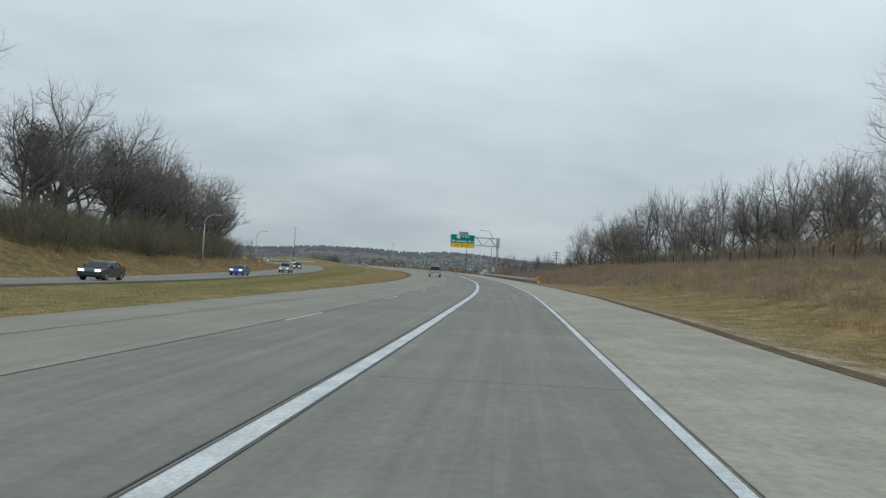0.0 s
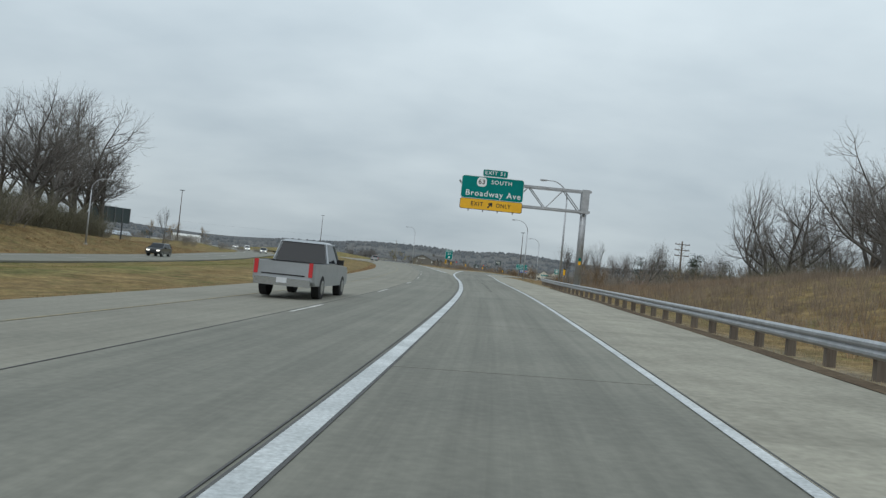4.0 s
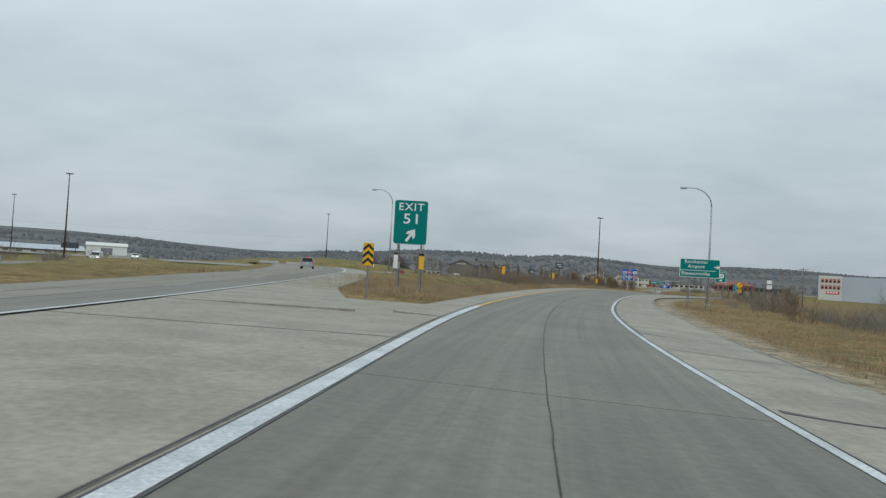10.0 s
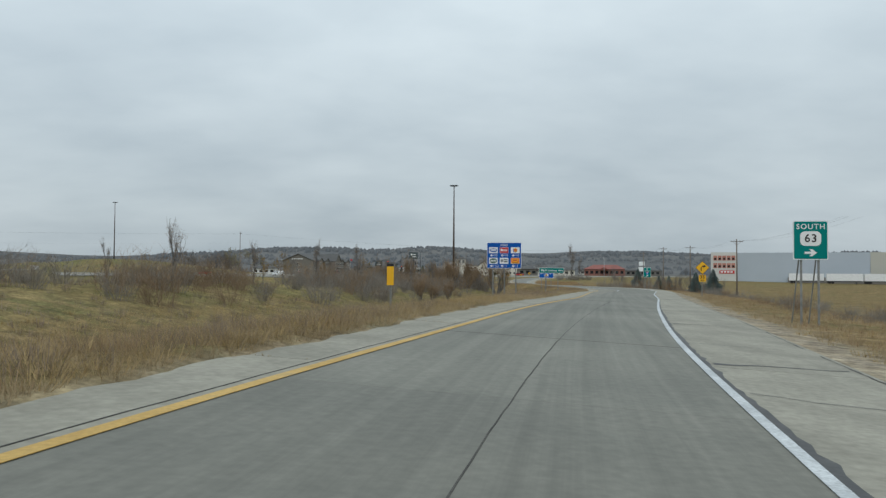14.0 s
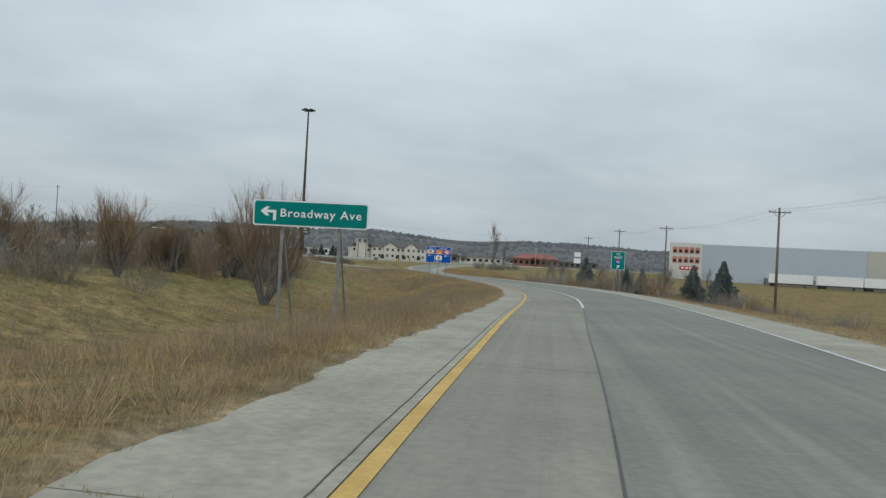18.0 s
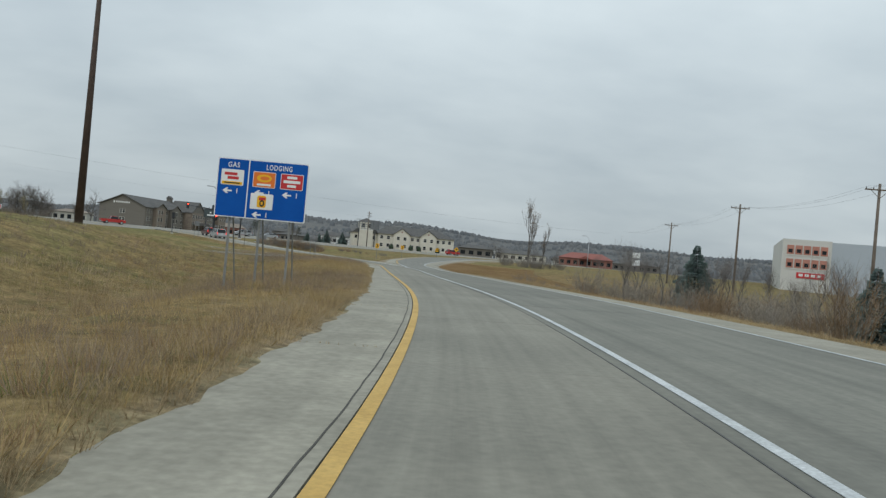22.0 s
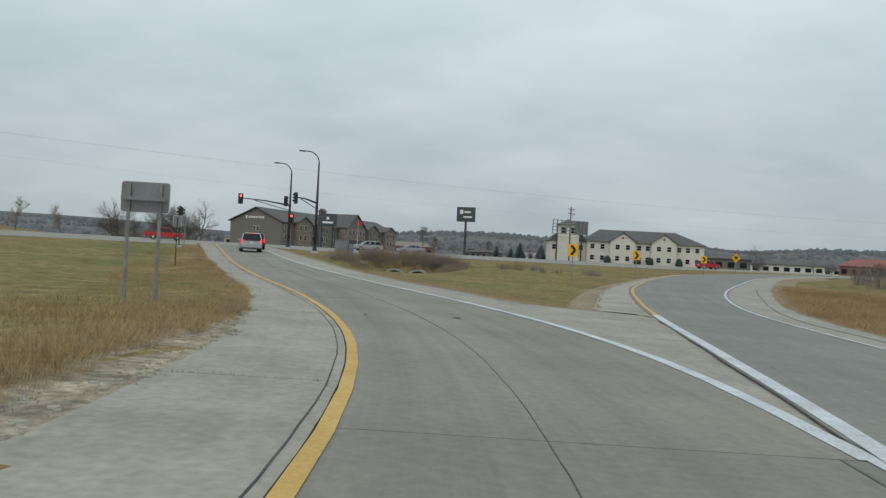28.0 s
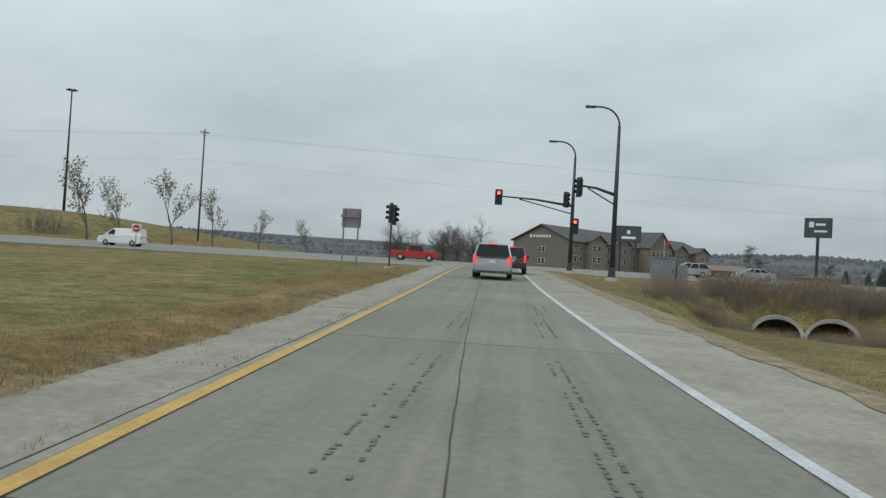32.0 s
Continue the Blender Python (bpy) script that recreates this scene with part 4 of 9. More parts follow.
# freeway, both carriageways
main_road = road("road_freeway", MAIN, 1, MAIN.s[-1] - 1, -3.5, -0.07, M_LANE, "wide worn concrete freeway carriageway", -0.004, 0.14, 3.0)
def MEDIAN_EDGE(s):
    """Inner edge of the freeway's paving, wider past the exit."""
    return np.interp(s, [0, 60, 100, 240, 310, 420, 520], [-8.6, -8.3, -8.9, -9.2, -10.2, -12.4, -12.6])


a_, b_ = lines(MAIN, 1, MAIN.s[-1] - 1, MEDIAN_EDGE, -3.51, -0.004, 3.0)
inner_lane = part("inner_lane", Kit().strip(a_.tolist(), b_.tolist(), 0.14), M_PALELANE, main_road, "paler inner lane and shoulder")
lay_uv(inner_lane.data, len(a_), MEDIAN_EDGE(np.linspace(1, MAIN.s[-1] - 1, len(a_))), -3.51, np.linspace(1, MAIN.s[-1] - 1, len(a_)))
stripe(MAIN, 4, MAIN.s[-1] - 2, -6.4, 0.09, M_YELLOW_OLD, main_road, "yellow_edge_line", 0.006)
stripe(MAIN, 266, 380, -0.12, 0.27, M_TAR, main_road, "line_border", 0.003)
stripe(MAIN, 266, MAIN.s[-1] - 2, -0.12, 0.20, M_WHITE, main_road, "edge_line", 0.008)
stripe(MAIN, 4, MAIN.s[-1] - 2, -3.5, 0.03, M_TAR, main_road, "sealed_joint", 0.003)
for k in range(42):
    stripe(MAIN, 2.5 + k * 15.2, 6.1 + k * 15.2, -3.36, 0.10, M_WHITE_OLD, main_road, "lane_dash", 0.008)
oppo_road = road("road_opposite", OPPO, 1, OPPO.s[-1] - 1, -10.8, 0.0, M_LANE, "worn concrete opposite carriageway", 0.0, 0.14, 3.0)
stripe(OPPO, 4, OPPO.s[-1] - 2, -1.2, 0.11, M_YELLOW_OLD, oppo_road, "yellow_edge_line", 0.008)
stripe(OPPO, 4, OPPO.s[-1] - 2, -8.6, 0.11, M_WHITE_OLD, oppo_road, "edge_line", 0.008)
for k in range(38):
    stripe(OPPO, 8 + k * 15.2, 11.6 + k * 15.2, -4.9, 0.11, M_WHITE_OLD, oppo_road, "lane_dash", 0.008)

# the paved wedge between freeway and ramp
gs = np.linspace(S0 + 176, S0 + 274, 40)
g_right = RAMP.at(gs, LEFT(gs) - 0.06, -0.012)
ms, md, _, _ = MAIN.near(g_right[:, :2])
g_left = MAIN.at(ms, -0.2, -0.012)
gore = whole("pavement_gore", Kit().strip(g_left.tolist(), g_right.tolist(), 0.12), M_SHOULDER, "pale concrete wedge where the exit splits off", "pavement", kind="structure")
for f in (0.36, 0.62, 0.86):
    k = int(40 * f)
    a, b = Vector(g_left[k]), Vector(g_right[k])
    w = (b - a).normalized().cross(Vector((0, 0, 1))) * 0.03
    part("slab_joint", Kit().strip([tuple(a - w + Vector((0, 0, .004))), tuple(b - w + Vector((0, 0, .004)))], [tuple(a + w + Vector((0, 0, .004))), tuple(b + w + Vector((0, 0, .004)))]), M_JOINT, gore)
ext = np.linspace(MAIN.s[np.argmin(np.abs(MAIN.p[:, 1] - 268))], MAIN.s[-1] - 2, 120)
sh_a, sh_b = MAIN.at(ext, -0.1, -0.006), MAIN.at(ext, np.interp(ext, [ext[0], ext[0] + 14, ext[0] + 60], [5.0, 2.8, 2.4]), -0.006)
sh_b[:, 2] = sh_a[:, 2] - 0.04
whole("pavement_freeway_shoulder", Kit().strip(sh_a.tolist(), sh_b.tolist(), 0.14),
      M_SHOULDER, "pale concrete freeway shoulder", "pavement", kind="structure")

# cross avenue, right-turn branch and loop
avenue = road("road_avenue", AVENUE, 1, AVENUE.s[-1] - 1, -13, 13, M_ASPHALT, "grey asphalt avenue across the ramp's end", 0.0, 0.2, 4.0)
for d_, m_, w_ in ((-11.4, M_WHITE_OLD, .13), (11.4, M_WHITE_OLD, .13), (-1.6, M_YELLOW, .13), (1.6, M_YELLOW, .13)):
    stripe(AVENUE, 4, AVENUE.s[-1] - 4, d_, w_, m_, avenue, "avenue_line", 0.01, 4.0)
B_GORE = lambda s: np.interp(s, [11, 13, 16.5, 20, 24, 31, 36, 44, 52, 58, 67, 76, 90], [-2.17, -2.31, -2.51, -2.62, -2.76, -2.84, -2.88, -2.93, -3.12, -3.1, -2.75, -2.9, -2.95])
B_WHITE = lambda s: np.interp(s, [12, 18.4, 24, 29, 33, 37, 41, 45, 49, 53, 57, 61, 65, 69, 74, 80, 88, 98, 120], [2.8, 2.0, 1.7, 1.52, 1.4, 1.3, 1.25, 1.28, 1.42, 1.68, 2.05, 2.5, 2.98, 3.45, 3.9, 4.2, 4.4, 4.5, 4.5])
B_NOSE = lambda s: np.interp(s, [33, 36.5, 43, 49, 55, 60, 70, 80, 90], [-4.9, -4.8, -4.68, -4.75, -4.6, -4.25, -3.6, -3.5, -3.5])
B_EDGE = lambda s: np.interp(s, [12, 18.8, 25, 33, 38, 43, 48, 53, 58, 63, 69, 76, 85, 110], [4.4, 3.45, 3.2, 3.25, 3.35, 3.5, 3.75, 4.3, 4.95, 5.6, 6.2, 6.6, 6.8, 6.8])
b_end = BRANCH.s[-1]
branch = road("road_branch", BRANCH, 14, b_end - 1, lambda s: np.where(s < 18, B_GORE(s) + .35 - .12 * (s - 14), B_GORE(s) - 0.16), lambda s: B_WHITE(s) + .2, M_BRANCH, "concrete turning branch curving to the avenue", 0.006, 0.14, 1.0)
part("outer_shoulder", Kit().strip(*[q.tolist() for q in lines(BRANCH, 16, b_end - 1, lambda s: B_WHITE(s) + .2, B_EDGE, 0.002, 1.0)], 0.14), M_SHOULDER, branch, "pale concrete shoulder round the island")
part("paved_nose", Kit().strip(*[q.tolist() for q in lines(BRANCH, 33, 100, B_NOSE, lambda s: B_GORE(s) - .16, 0.006, 1.0)], 0.1), M_SHOULDER, branch, "pale cracked concrete shoulder")
stripe(BRANCH, 36.2, b_end - 6, lambda s: B_GORE(s) + .02, 0.15, M_YELLOW, branch, "yellow_edge_line", 0.02, 1.0)
stripe(BRANCH, 14, b_end - 6, B_WHITE, 0.13, M_WHITE, branch, "edge_line", 0.02, 1.0)
stripe(BRANCH, 13, 36.2, B_GORE, 0.23, M_WHITE, branch, "gore_line", 0.014, 1.0)
stripe(BRANCH, 18, 66, lambda s: B_GORE(s) - .17 + .01 * np.sin(s * 1.3), 0.03, M_CRACK, branch, "open_joint", 0.01, .5)
stripe(BRANCH, 24, 70, lambda s: np.interp(s, [24, 33, 37, 41, 49, 58, 70], [2.3, 2.4, 2.15, 2.3, 3.0, 4.1, 5.2]) + .02 * np.sin(s * 1.1), 0.04, M_CRACK, branch, "edge_crack", 0.012, .5)
# worn soil sloping from the paving down to the grass
def soil_edge(at, parent, way):
    """at(offset, lift) gives a row of points; the soil laps over the paving and then falls away."""
    for o0, z0, o1, z1 in ((-.12, .008, .3, .0), (.3, .0, 1.5, -.22)):
        a_, b_ = at(o0, z0).tolist(), at(o1, z1).tolist()
        part("soil_edge", Kit().strip(b_, a_) if way > 0 else Kit().strip(a_, b_), M_VERGE, parent, "dry tan soil and thatch")


def uneven(q):
    return .07 * np.sin(q * 1.1) + .06 * np.sin(q * 2.9 + 1)


for edge_, way_, s0_, s1_ in ((B_NOSE, -1, 36, 110), (B_EDGE, 1, 20, 120)):
    q_ = np.arange(s0_, s1_, .5)
    soil_edge(lambda o, z: BRANCH.at(q_, edge_(q_) + way_ * (o + (uneven(q_) if o < 0 else 0)), z), branch, way_)
q_ = np.arange(S0 + 589.6, bed_end, .5)
soil_edge(lambda o, z: RAMP.at(q_, APRON(q_) + o + (uneven(q_) if o < 0 else 0), z), ramp_road, 1)
for s_, w_ in ((37.2, .035), (42.5, .03), (52, .025)):
    part("cross_crack", Kit().strip(BRANCH.at(np.array([s_ - w_, s_ + .1 - w_, s_ - .05 - w_]), np.array([B_NOSE(s_) + .05, (B_NOSE(s_) + B_GORE(s_)) / 2, B_GORE(s_) - .2]), .012).tolist(),
         BRANCH.at(np.array([s_ + w_, s_ + .1 + w_, s_ - .05 + w_]), np.array([B_NOSE(s_) + .05, (B_NOSE(s_) + B_GORE(s_)) / 2, B_GORE(s_) - .2]), .012).tolist()), M_CRACK, branch)
loop = road("road_loop", LOOP, 1, LOOP.s[-1] - 1, -2.9, 2.9, M_LANE, "concrete loop ramp", 0.0, 0.14)
stripe(LOOP, 3, LOOP.s[-1] - 3, 2.4, 0.12, M_WHITE_OLD, loop, "edge_line", 0.01)
stripe(LOOP, 3, LOOP.s[-1] - 3, -2.6, 0.12, M_YELLOW_OLD, loop, "yellow_edge_line", 0.01)

# ---------------------------------------------------------------- lamps, masts, poles
def street_lamp(x, y, base, height, arm, turn, label="tall galvanised street lamp with a curved arm on the verge", steel=None, group="street lamps"):
    """turn: heading of the arm, degrees left of +y."""
    steel = steel or M_STEEL
    lamp = thing("street_lamp", pose(x, y, base, 0, 0, turn), label, "street lamp", group)
    part("foot", Kit().tube([(0, 0, -0.1), (0, 0, 0.22)], 0.24, 10), M_CONC, lamp)
    r = arm
    straight = height - r * 0.95
    part("pole", Kit().tube([(0, 0, 0.2), (0, 0, straight * 0.5), (0, 0, straight)], [0.125, 0.1, 0.075], 10), steel, lamp, smooth=True)
    pts = [(0, r * (1 - math.cos(a)), straight + r * 0.95 * math.sin(a)) for a in [radians(9 * k) for k in range(0, 10)]]
    pts += [(0, r * 1.25, straight + r * 0.95 - 0.02)]
    part("arm", Kit().tube(pts, [0.075 - 0.003 * k for k in range(len(pts))], 8), steel, lamp, smooth=True)
    e = pts[-1]
    head = Kit().box((-0.14, e[1] - 0.05, e[2] - 0.09), (0.14, e[1] + 0.62, e[2] + 0.05))
    part("lamp_head", head, steel, lamp)
    part("lens", Kit().box((-0.11, e[1] + 0.12, e[2] - 0.12), (0.11, e[1] + 0.55, e[2] - 0.088)), M_DARKLENS, lamp)
    return lamp


def high_mast(x, y, base, height, steel=None):
    mast = thing("high_mast_light", pose(x, y, base), "very tall dark steel high-mast light with a ring of lamps", "mast light", "high masts")
    steel = steel or M_BROWNSTEEL
    part("foot", Kit().tube([(0, 0, -0.2), (0, 0, 0.3)], 0.6, 12), M_CONC, mast)
    part("pole", Kit().tube([(0, 0, 0.2), (0, 0, height * .5), (0, 0, height)], [0.32, 0.22, 0.12], 12), steel, mast, smooth=True)
    part("ring", Kit().tube([(0.55 * math.cos(a), 0.55 * math.sin(a), height - 0.25) for a in [radians(30 * k) for k in range(13)]], 0.06, 6), M_DARKSTEEL, mast)
    for k in range(6):
        a = radians(60 * k)
        c, s = math.cos(a), math.sin(a)
        lum = part("floodlight", Kit().box((0.5, -0.2, -0.12), (1.15, 0.2, 0.1)).box((0.1, -0.04, 0.02), (0.55, 0.04, 0.1)), M_DARKSTEEL, mast,
                   m=pose(0, 0, height - 0.12, 0, 0, 60 * k))
        part("lens", Kit().box((0.55, -0.16, -0.15), (1.1, 0.16, -0.118)), M_DARKLENS, lum)
    return mast


street_lamp(17.0, 190.0, ground_z(17, 190), 11.0, 1.9, 98)
street_lamp(17.15, 258.6, ground_z(17.15, 258.6), 11.7, 2.1, 95)
street_lamp(24.9, 329.8, ground_z(24.9, 330), 11.9, 2.0, 85)
street_lamp(-13.1, 357.5, ground_z(-13.1, 357.5), 11.9, 2.1, 78)
street_lamp(-36.5, 132.5, ground_z(-36.5, 132.5), 9.6, 1.7, -90)
street_lamp(-44, 209, ground_z(-44, 209), 9.0, 1.7, -80)
street_lamp(118, 712, ground_z(118, 712), 10.0, 1.9, 30)
for x_, y_, top in ((31.0, 540.8, 28.0), (-113.4, 691.8, 35.4), (-136.8, 473.3, 28.6), (-247.3, 601.7, 31.3)):
    b_ = ground_z(x_, y_)
    high_mast(x_, y_, b_, top - b_)


def power_pole(x, y, base, height, turn, label="weathered wooden power pole with a cross-arm", arms=1, reach=1.25):
    pole = thing("power_pole", pose(x, y, base, 0, 0, turn), label, "power pole", "power poles")
    part("post", Kit().tube([(0, 0, -0.3), (0, 0, height * 0.5), (0, 0, height)], [0.17, 0.145, 0.115], 9), M_WOODPOLE, pole, smooth=True)
    for k in range(arms):
        z = height - 0.55 - 0.9 * k
        arm_ = part("crossarm", Kit().box((-reach, -0.2, z - 0.06), (reach, -0.1, z + 0.06)).tube([(-reach * .6, -0.15, z - 0.03), (0, -0.12, z - 0.75)], 0.025, 5).tube([(reach * .6, -0.15, z - 0.03), (0, -0.12, z - 0.75)], 0.025, 5), M_WOODPOLE, pole)
        for u in (-.92 * reach, -.44 * reach, .44 * reach, .92 * reach):
            part("insulator", Kit().tube([(u, -0.15, z + 0.06), (u, -0.15, z + 0.16), (u, -0.15, z + 0.24)], [0.035, 0.06, 0.03], 6), M_SIGNBACK, arm_)
    return pole


POLES = [(87.0, 490.1, 11.7), (97.4, 543.5, 12.2), (102.7, 581.0, 13.1), (110.0, 624.6, 12.8)]
tops = []
for x_, y_, top in POLES:
    b_ = ground_z(x_, y_)
    power_pole(x_, y_, b_, top - b_, -12)
    tops.append((x_, y_, top))


def wires(points, offsets, sag):
    """Each wire is a thing of its own that sags from pole to pole."""
    for ox, oz in offsets:
        pts = []
        for a, b in zip(points[:-1], points[1:]):
            dx, dy = b[0] - a[0], b[1] - a[1]
            L = math.hypot(dx, dy)
            px, py = -dy / L * ox, dx / L * ox
            pts += [(a[0] + dx * u + px, a[1] + dy * u + py, a[2] + (b[2] - a[2]) * u + oz - sag * 4 * u * (1 - u)) for u in [k / 10 for k in range(10)]]
        pts.append((b[0] + px, b[1] + py, b[2] + oz))
        whole("power_line", Kit().tube(pts, 0.0065, 4, False), M_DARKSTEEL, "thin dark overhead power line sagging between poles", "power line", "power lines")


wires([(70, 420, 11.5)] + tops + [(122, 690, 14.0)], ((-1.15, -0.3), (0.55, -0.3), (1.15, -0.3)), 0.9)
power_pole(-54.0, 677.8, ground_z(-54, 677.8), 21.6 - ground_z(-54, 677.8), 60, "tall weathered power pole beside the avenue", 1, .7)
wires([(-330, 520, 19), (-54, 677.8, 21.2), (150, 800, 18.5)], ((-.6, -0.4), (.6, -0.4)), 2.2)
wires([(-330, 522, 15.5), (-54, 677.8, 16.8), (150, 800, 14.5)], ((0, 0),), 2.6)
power_pole(50.2, 726.0, ground_z(50.2, 726), 14.3 - ground_z(50.2, 726), 60, "power pole with transformers beside the avenue", 2)

power_pole(40.6, 234.2, ground_z(40.6, 234.2), 10.9 - ground_z(40.6, 234.2), 12, "dark wooden power pole with three cross-arms in the low wood", 3)


# ---------------------------------------------------------------- road signs
def posts(parent, xs, z1, z0=-0.2, back=0.05, r=0.036, brace=True, material=None):
    for x in xs:
        part("post", Kit().box((x - r, back, z0), (x + r, back + 2 * r, z1)), material or M_POST, parent)
        if brace:
            part("brace", Kit().tube([(x, back + 2 * r, z1 - 0.5), (x, back + 1.35, z0)], 0.03, 6), material or M_POST, parent)


def sign_at(x, y, turn, label, category="road sign", name="road_sign", group="road signs", base=None):
    return thing(name, pose(x, y, ground_z(x, y) if base is None else base, 0, 0, turn), label, category, group)


# cantilever gantry over the exit lane
gantry = thing("overhead_sign_gantry", pose(17.0, 175.2, ground_z(17, 175.2), 0, 0, 2), "grey steel cantilever gantry carrying an overhead exit sign", "sign gantry")
gz = 10.55 - ground_z(17, 175.2)
part("footing", Kit().tube([(0, 0, -0.3), (0, 0, 0.35)], 0.6, 14), M_CONC, gantry)
part("column", Kit().tube([(0, 0, 0.2), (0, 0, gz - 0.1)], [0.30, 0.26], 14), M_STEEL, gantry, smooth=True)
part("column_plate", Kit().box((-0.11, -0.33, 2.55), (0.11, -0.31, 2.8)), M_GREEN, gantry)
part("column_plate", Kit().box((-0.11, -0.33, 2.2), (0.11, -0.31, 2.5)), M_SIGNYEL, gantry)
for zz in (gz - 0.25, gz - 2.0):
    for yy in (-0.45, 0.45):
        part("chord", Kit().box((-10.6, yy - 0.09, zz - 0.09), (0.45, yy + 0.09, zz + 0.09)), M_STEEL, gantry)
for k in range(7):
    x0, x1 = -0.4 - k * 1.5, -0.4 - (k + 1) * 1.5
    za, zb = (gz - 0.25, gz - 2.0) if k % 2 else (gz - 2.0, gz - 0.25)
    for yy in (-0.45, 0.45):
        part("truss_diagonal", Kit().tube([(x0, yy, za), (x1, yy, zb)], 0.05, 6), M_STEEL, gantry)
    part("truss_tie", Kit().box((x1 - 0.03, -0.45, zb - 0.03), (x1 + 0.03, 0.45, zb + 0.03)), M_STEEL, gantry)
part("end_frame", Kit().box((-0.3, -0.55, gz - 2.15), (0.3, -0.33, gz - 0.1)).box((-0.3, 0.33, gz - 2.15), (0.3, 0.55, gz - 0.1)), M_STEEL, gantry)
# its sign panels, the board is 5.3 m wide
SX, SW = -8.05, 5.35
zb = 7.85 - ground_z(17, 175.2)
board = panel("guide_panel", SW, 1.95, zb + 0.92 + 0.975, gantry, M_GREEN, M_SIGNWHITE, SX, -0.72, 0.05, 0.22, "green guide panel with white words")
strip_ = panel("exit_only_panel", SW, 0.92, zb + 0.46, gantry, M_SIGNYEL, M_SIGNBLACK, SX, -0.72, 0.05, 0.16, "yellow exit-only panel")
tab = panel("exit_tab", 2.15, 0.62, zb + 2.87 + 0.33, gantry, M_GREEN, M_SIGNWHITE, SX + 0.15, -0.72, 0.05, 0.12, "small green exit number tab")
words("Broadway Ave", 0.68, board, M_SIGNWHITE, SX + 0.1, zb + 1.38, -0.74, 0.008, across=4.7)
words("SOUTH", 0.46, board, M_SIGNWHITE, SX + 0.75, zb + 2.42, -0.74, 0.006, across=1.75)
shield = part("route_shield", Kit().prism([(SX - 0.95 + a, zb + 2.38 + b) for a, b in rounded(0.85, 0.8, 0.3)], -0.736, -0.730), M_SIGNWHITE, board, "white route shield")
words("63", 0.55, shield, M_SIGNBLACK, SX - 0.95, zb + 2.38, -0.745, 0.008)
words("EXIT", 0.5, strip_, M_SIGNBLACK, SX - 1.2, zb + 0.47, -0.74, 0.004, across=1.04)
words("ONLY", 0.5, strip_, M_SIGNBLACK, SX + 1.05, zb + 0.47, -0.74, 0.004, across=1.26)
arrow(strip_, SX - 0.08, zb + 0.46, 0.62, 38, M_SIGNBLACK, -0.735)
words("EXIT 51", 0.42, tab, M_SIGNWHITE, SX + 0.15, zb + 2.87 + 0.34, -0.74, 0.004, across=1.7)
for u in (-1.9, -0.65, 0.6, 1.9):
    part("sign_hanger", Kit().box((SX + u - 0.05, -0.66, zb - 0.16), (SX + u + 0.05, -0.56, gz - 0.1)), M_STEEL, gantry)

# gore sign
gore_sign = sign_at(1.35, 285.4, 4, "green exit number sign with an arrow on braced posts", base=ground_z(1.35, 285.4))
gb = 5.12 - ground_z(1.35, 285.4)
posts(gore_sign, (-0.55, 0.55), gb + 1.9)
pn = panel("panel", 1.65, 2.15, gb + 1.075, gore_sign, M_GREEN, M_SIGNWHITE, 0, -0.04, 0.04, 0.12)
words("EXIT", 0.5, pn, M_SIGNWHITE, 0, gb + 1.8, -0.06, 0.006, across=1.2)
words("51", 0.68, pn, M_SIGNWHITE, 0.05, gb + 1.22, -0.06, 0.008, across=0.68)
arrow(pn, 0.02, gb + 0.46, 0.72, 35, M_SIGNWHITE, -0.055)
part("white_reflector", Kit().box((-0.72, -0.02, gb - 1.15), (-0.52, 0.0, gb - 0.5)), M_SIGNWHITE, gore_sign)
part("reflector_cap", Kit().box((-0.72, -0.025, gb - 0.5), (-0.52, 0.0, gb - 0.4)).box((0.5, -0.025, gb - 0.5), (0.74, 0.0, gb - 0.4)), M_SIGNBLACK, gore_sign)
part("yellow_reflector", Kit().box((0.5, -0.02, gb - 1.15), (0.74, 0.0, gb - 0.5)), M_SIGNYEL, gore_sign)
hazard = sign_at(1.1, 277.4, 4, "yellow and black chevron object marker on a post", "object marker", "object_marker")
posts(hazard, (0,), 2.1, brace=False, r=.035)
part("plate", Kit().box((-0.2, -0.02, 1.25), (0.2, 0.02, 2.1)), M_SIGNYEL, hazard)
for k in range(3):
    z = 1.32 + 0.26 * k
    part("chevron", Kit().prism([(-0.2, z - 0.06), (0, z + 0.12), (0.2, z - 0.06), (0.2, z + 0.06), (0, z + 0.24), (-0.2, z + 0.06)][::-1], -0.03, -0.024), M_SIGNBLACK, hazard)



def guide_sign(x, y, turn, w, h, bottom, label, face=None, n=2, name="road_sign"):
    b = ground_z(x, y)
    sg = sign_at(x, y, turn, label, base=b, name=name)
    z = bottom - b
    posts(sg, [(-w / 2 + w * (k + 0.5) / n) for k in range(n)], z + h * 0.8)
    return sg, panel("panel", w, h, z + h / 2, sg, face or M_GREEN, M_SIGNWHITE, 0, -0.04, 0.04, 0.06), z


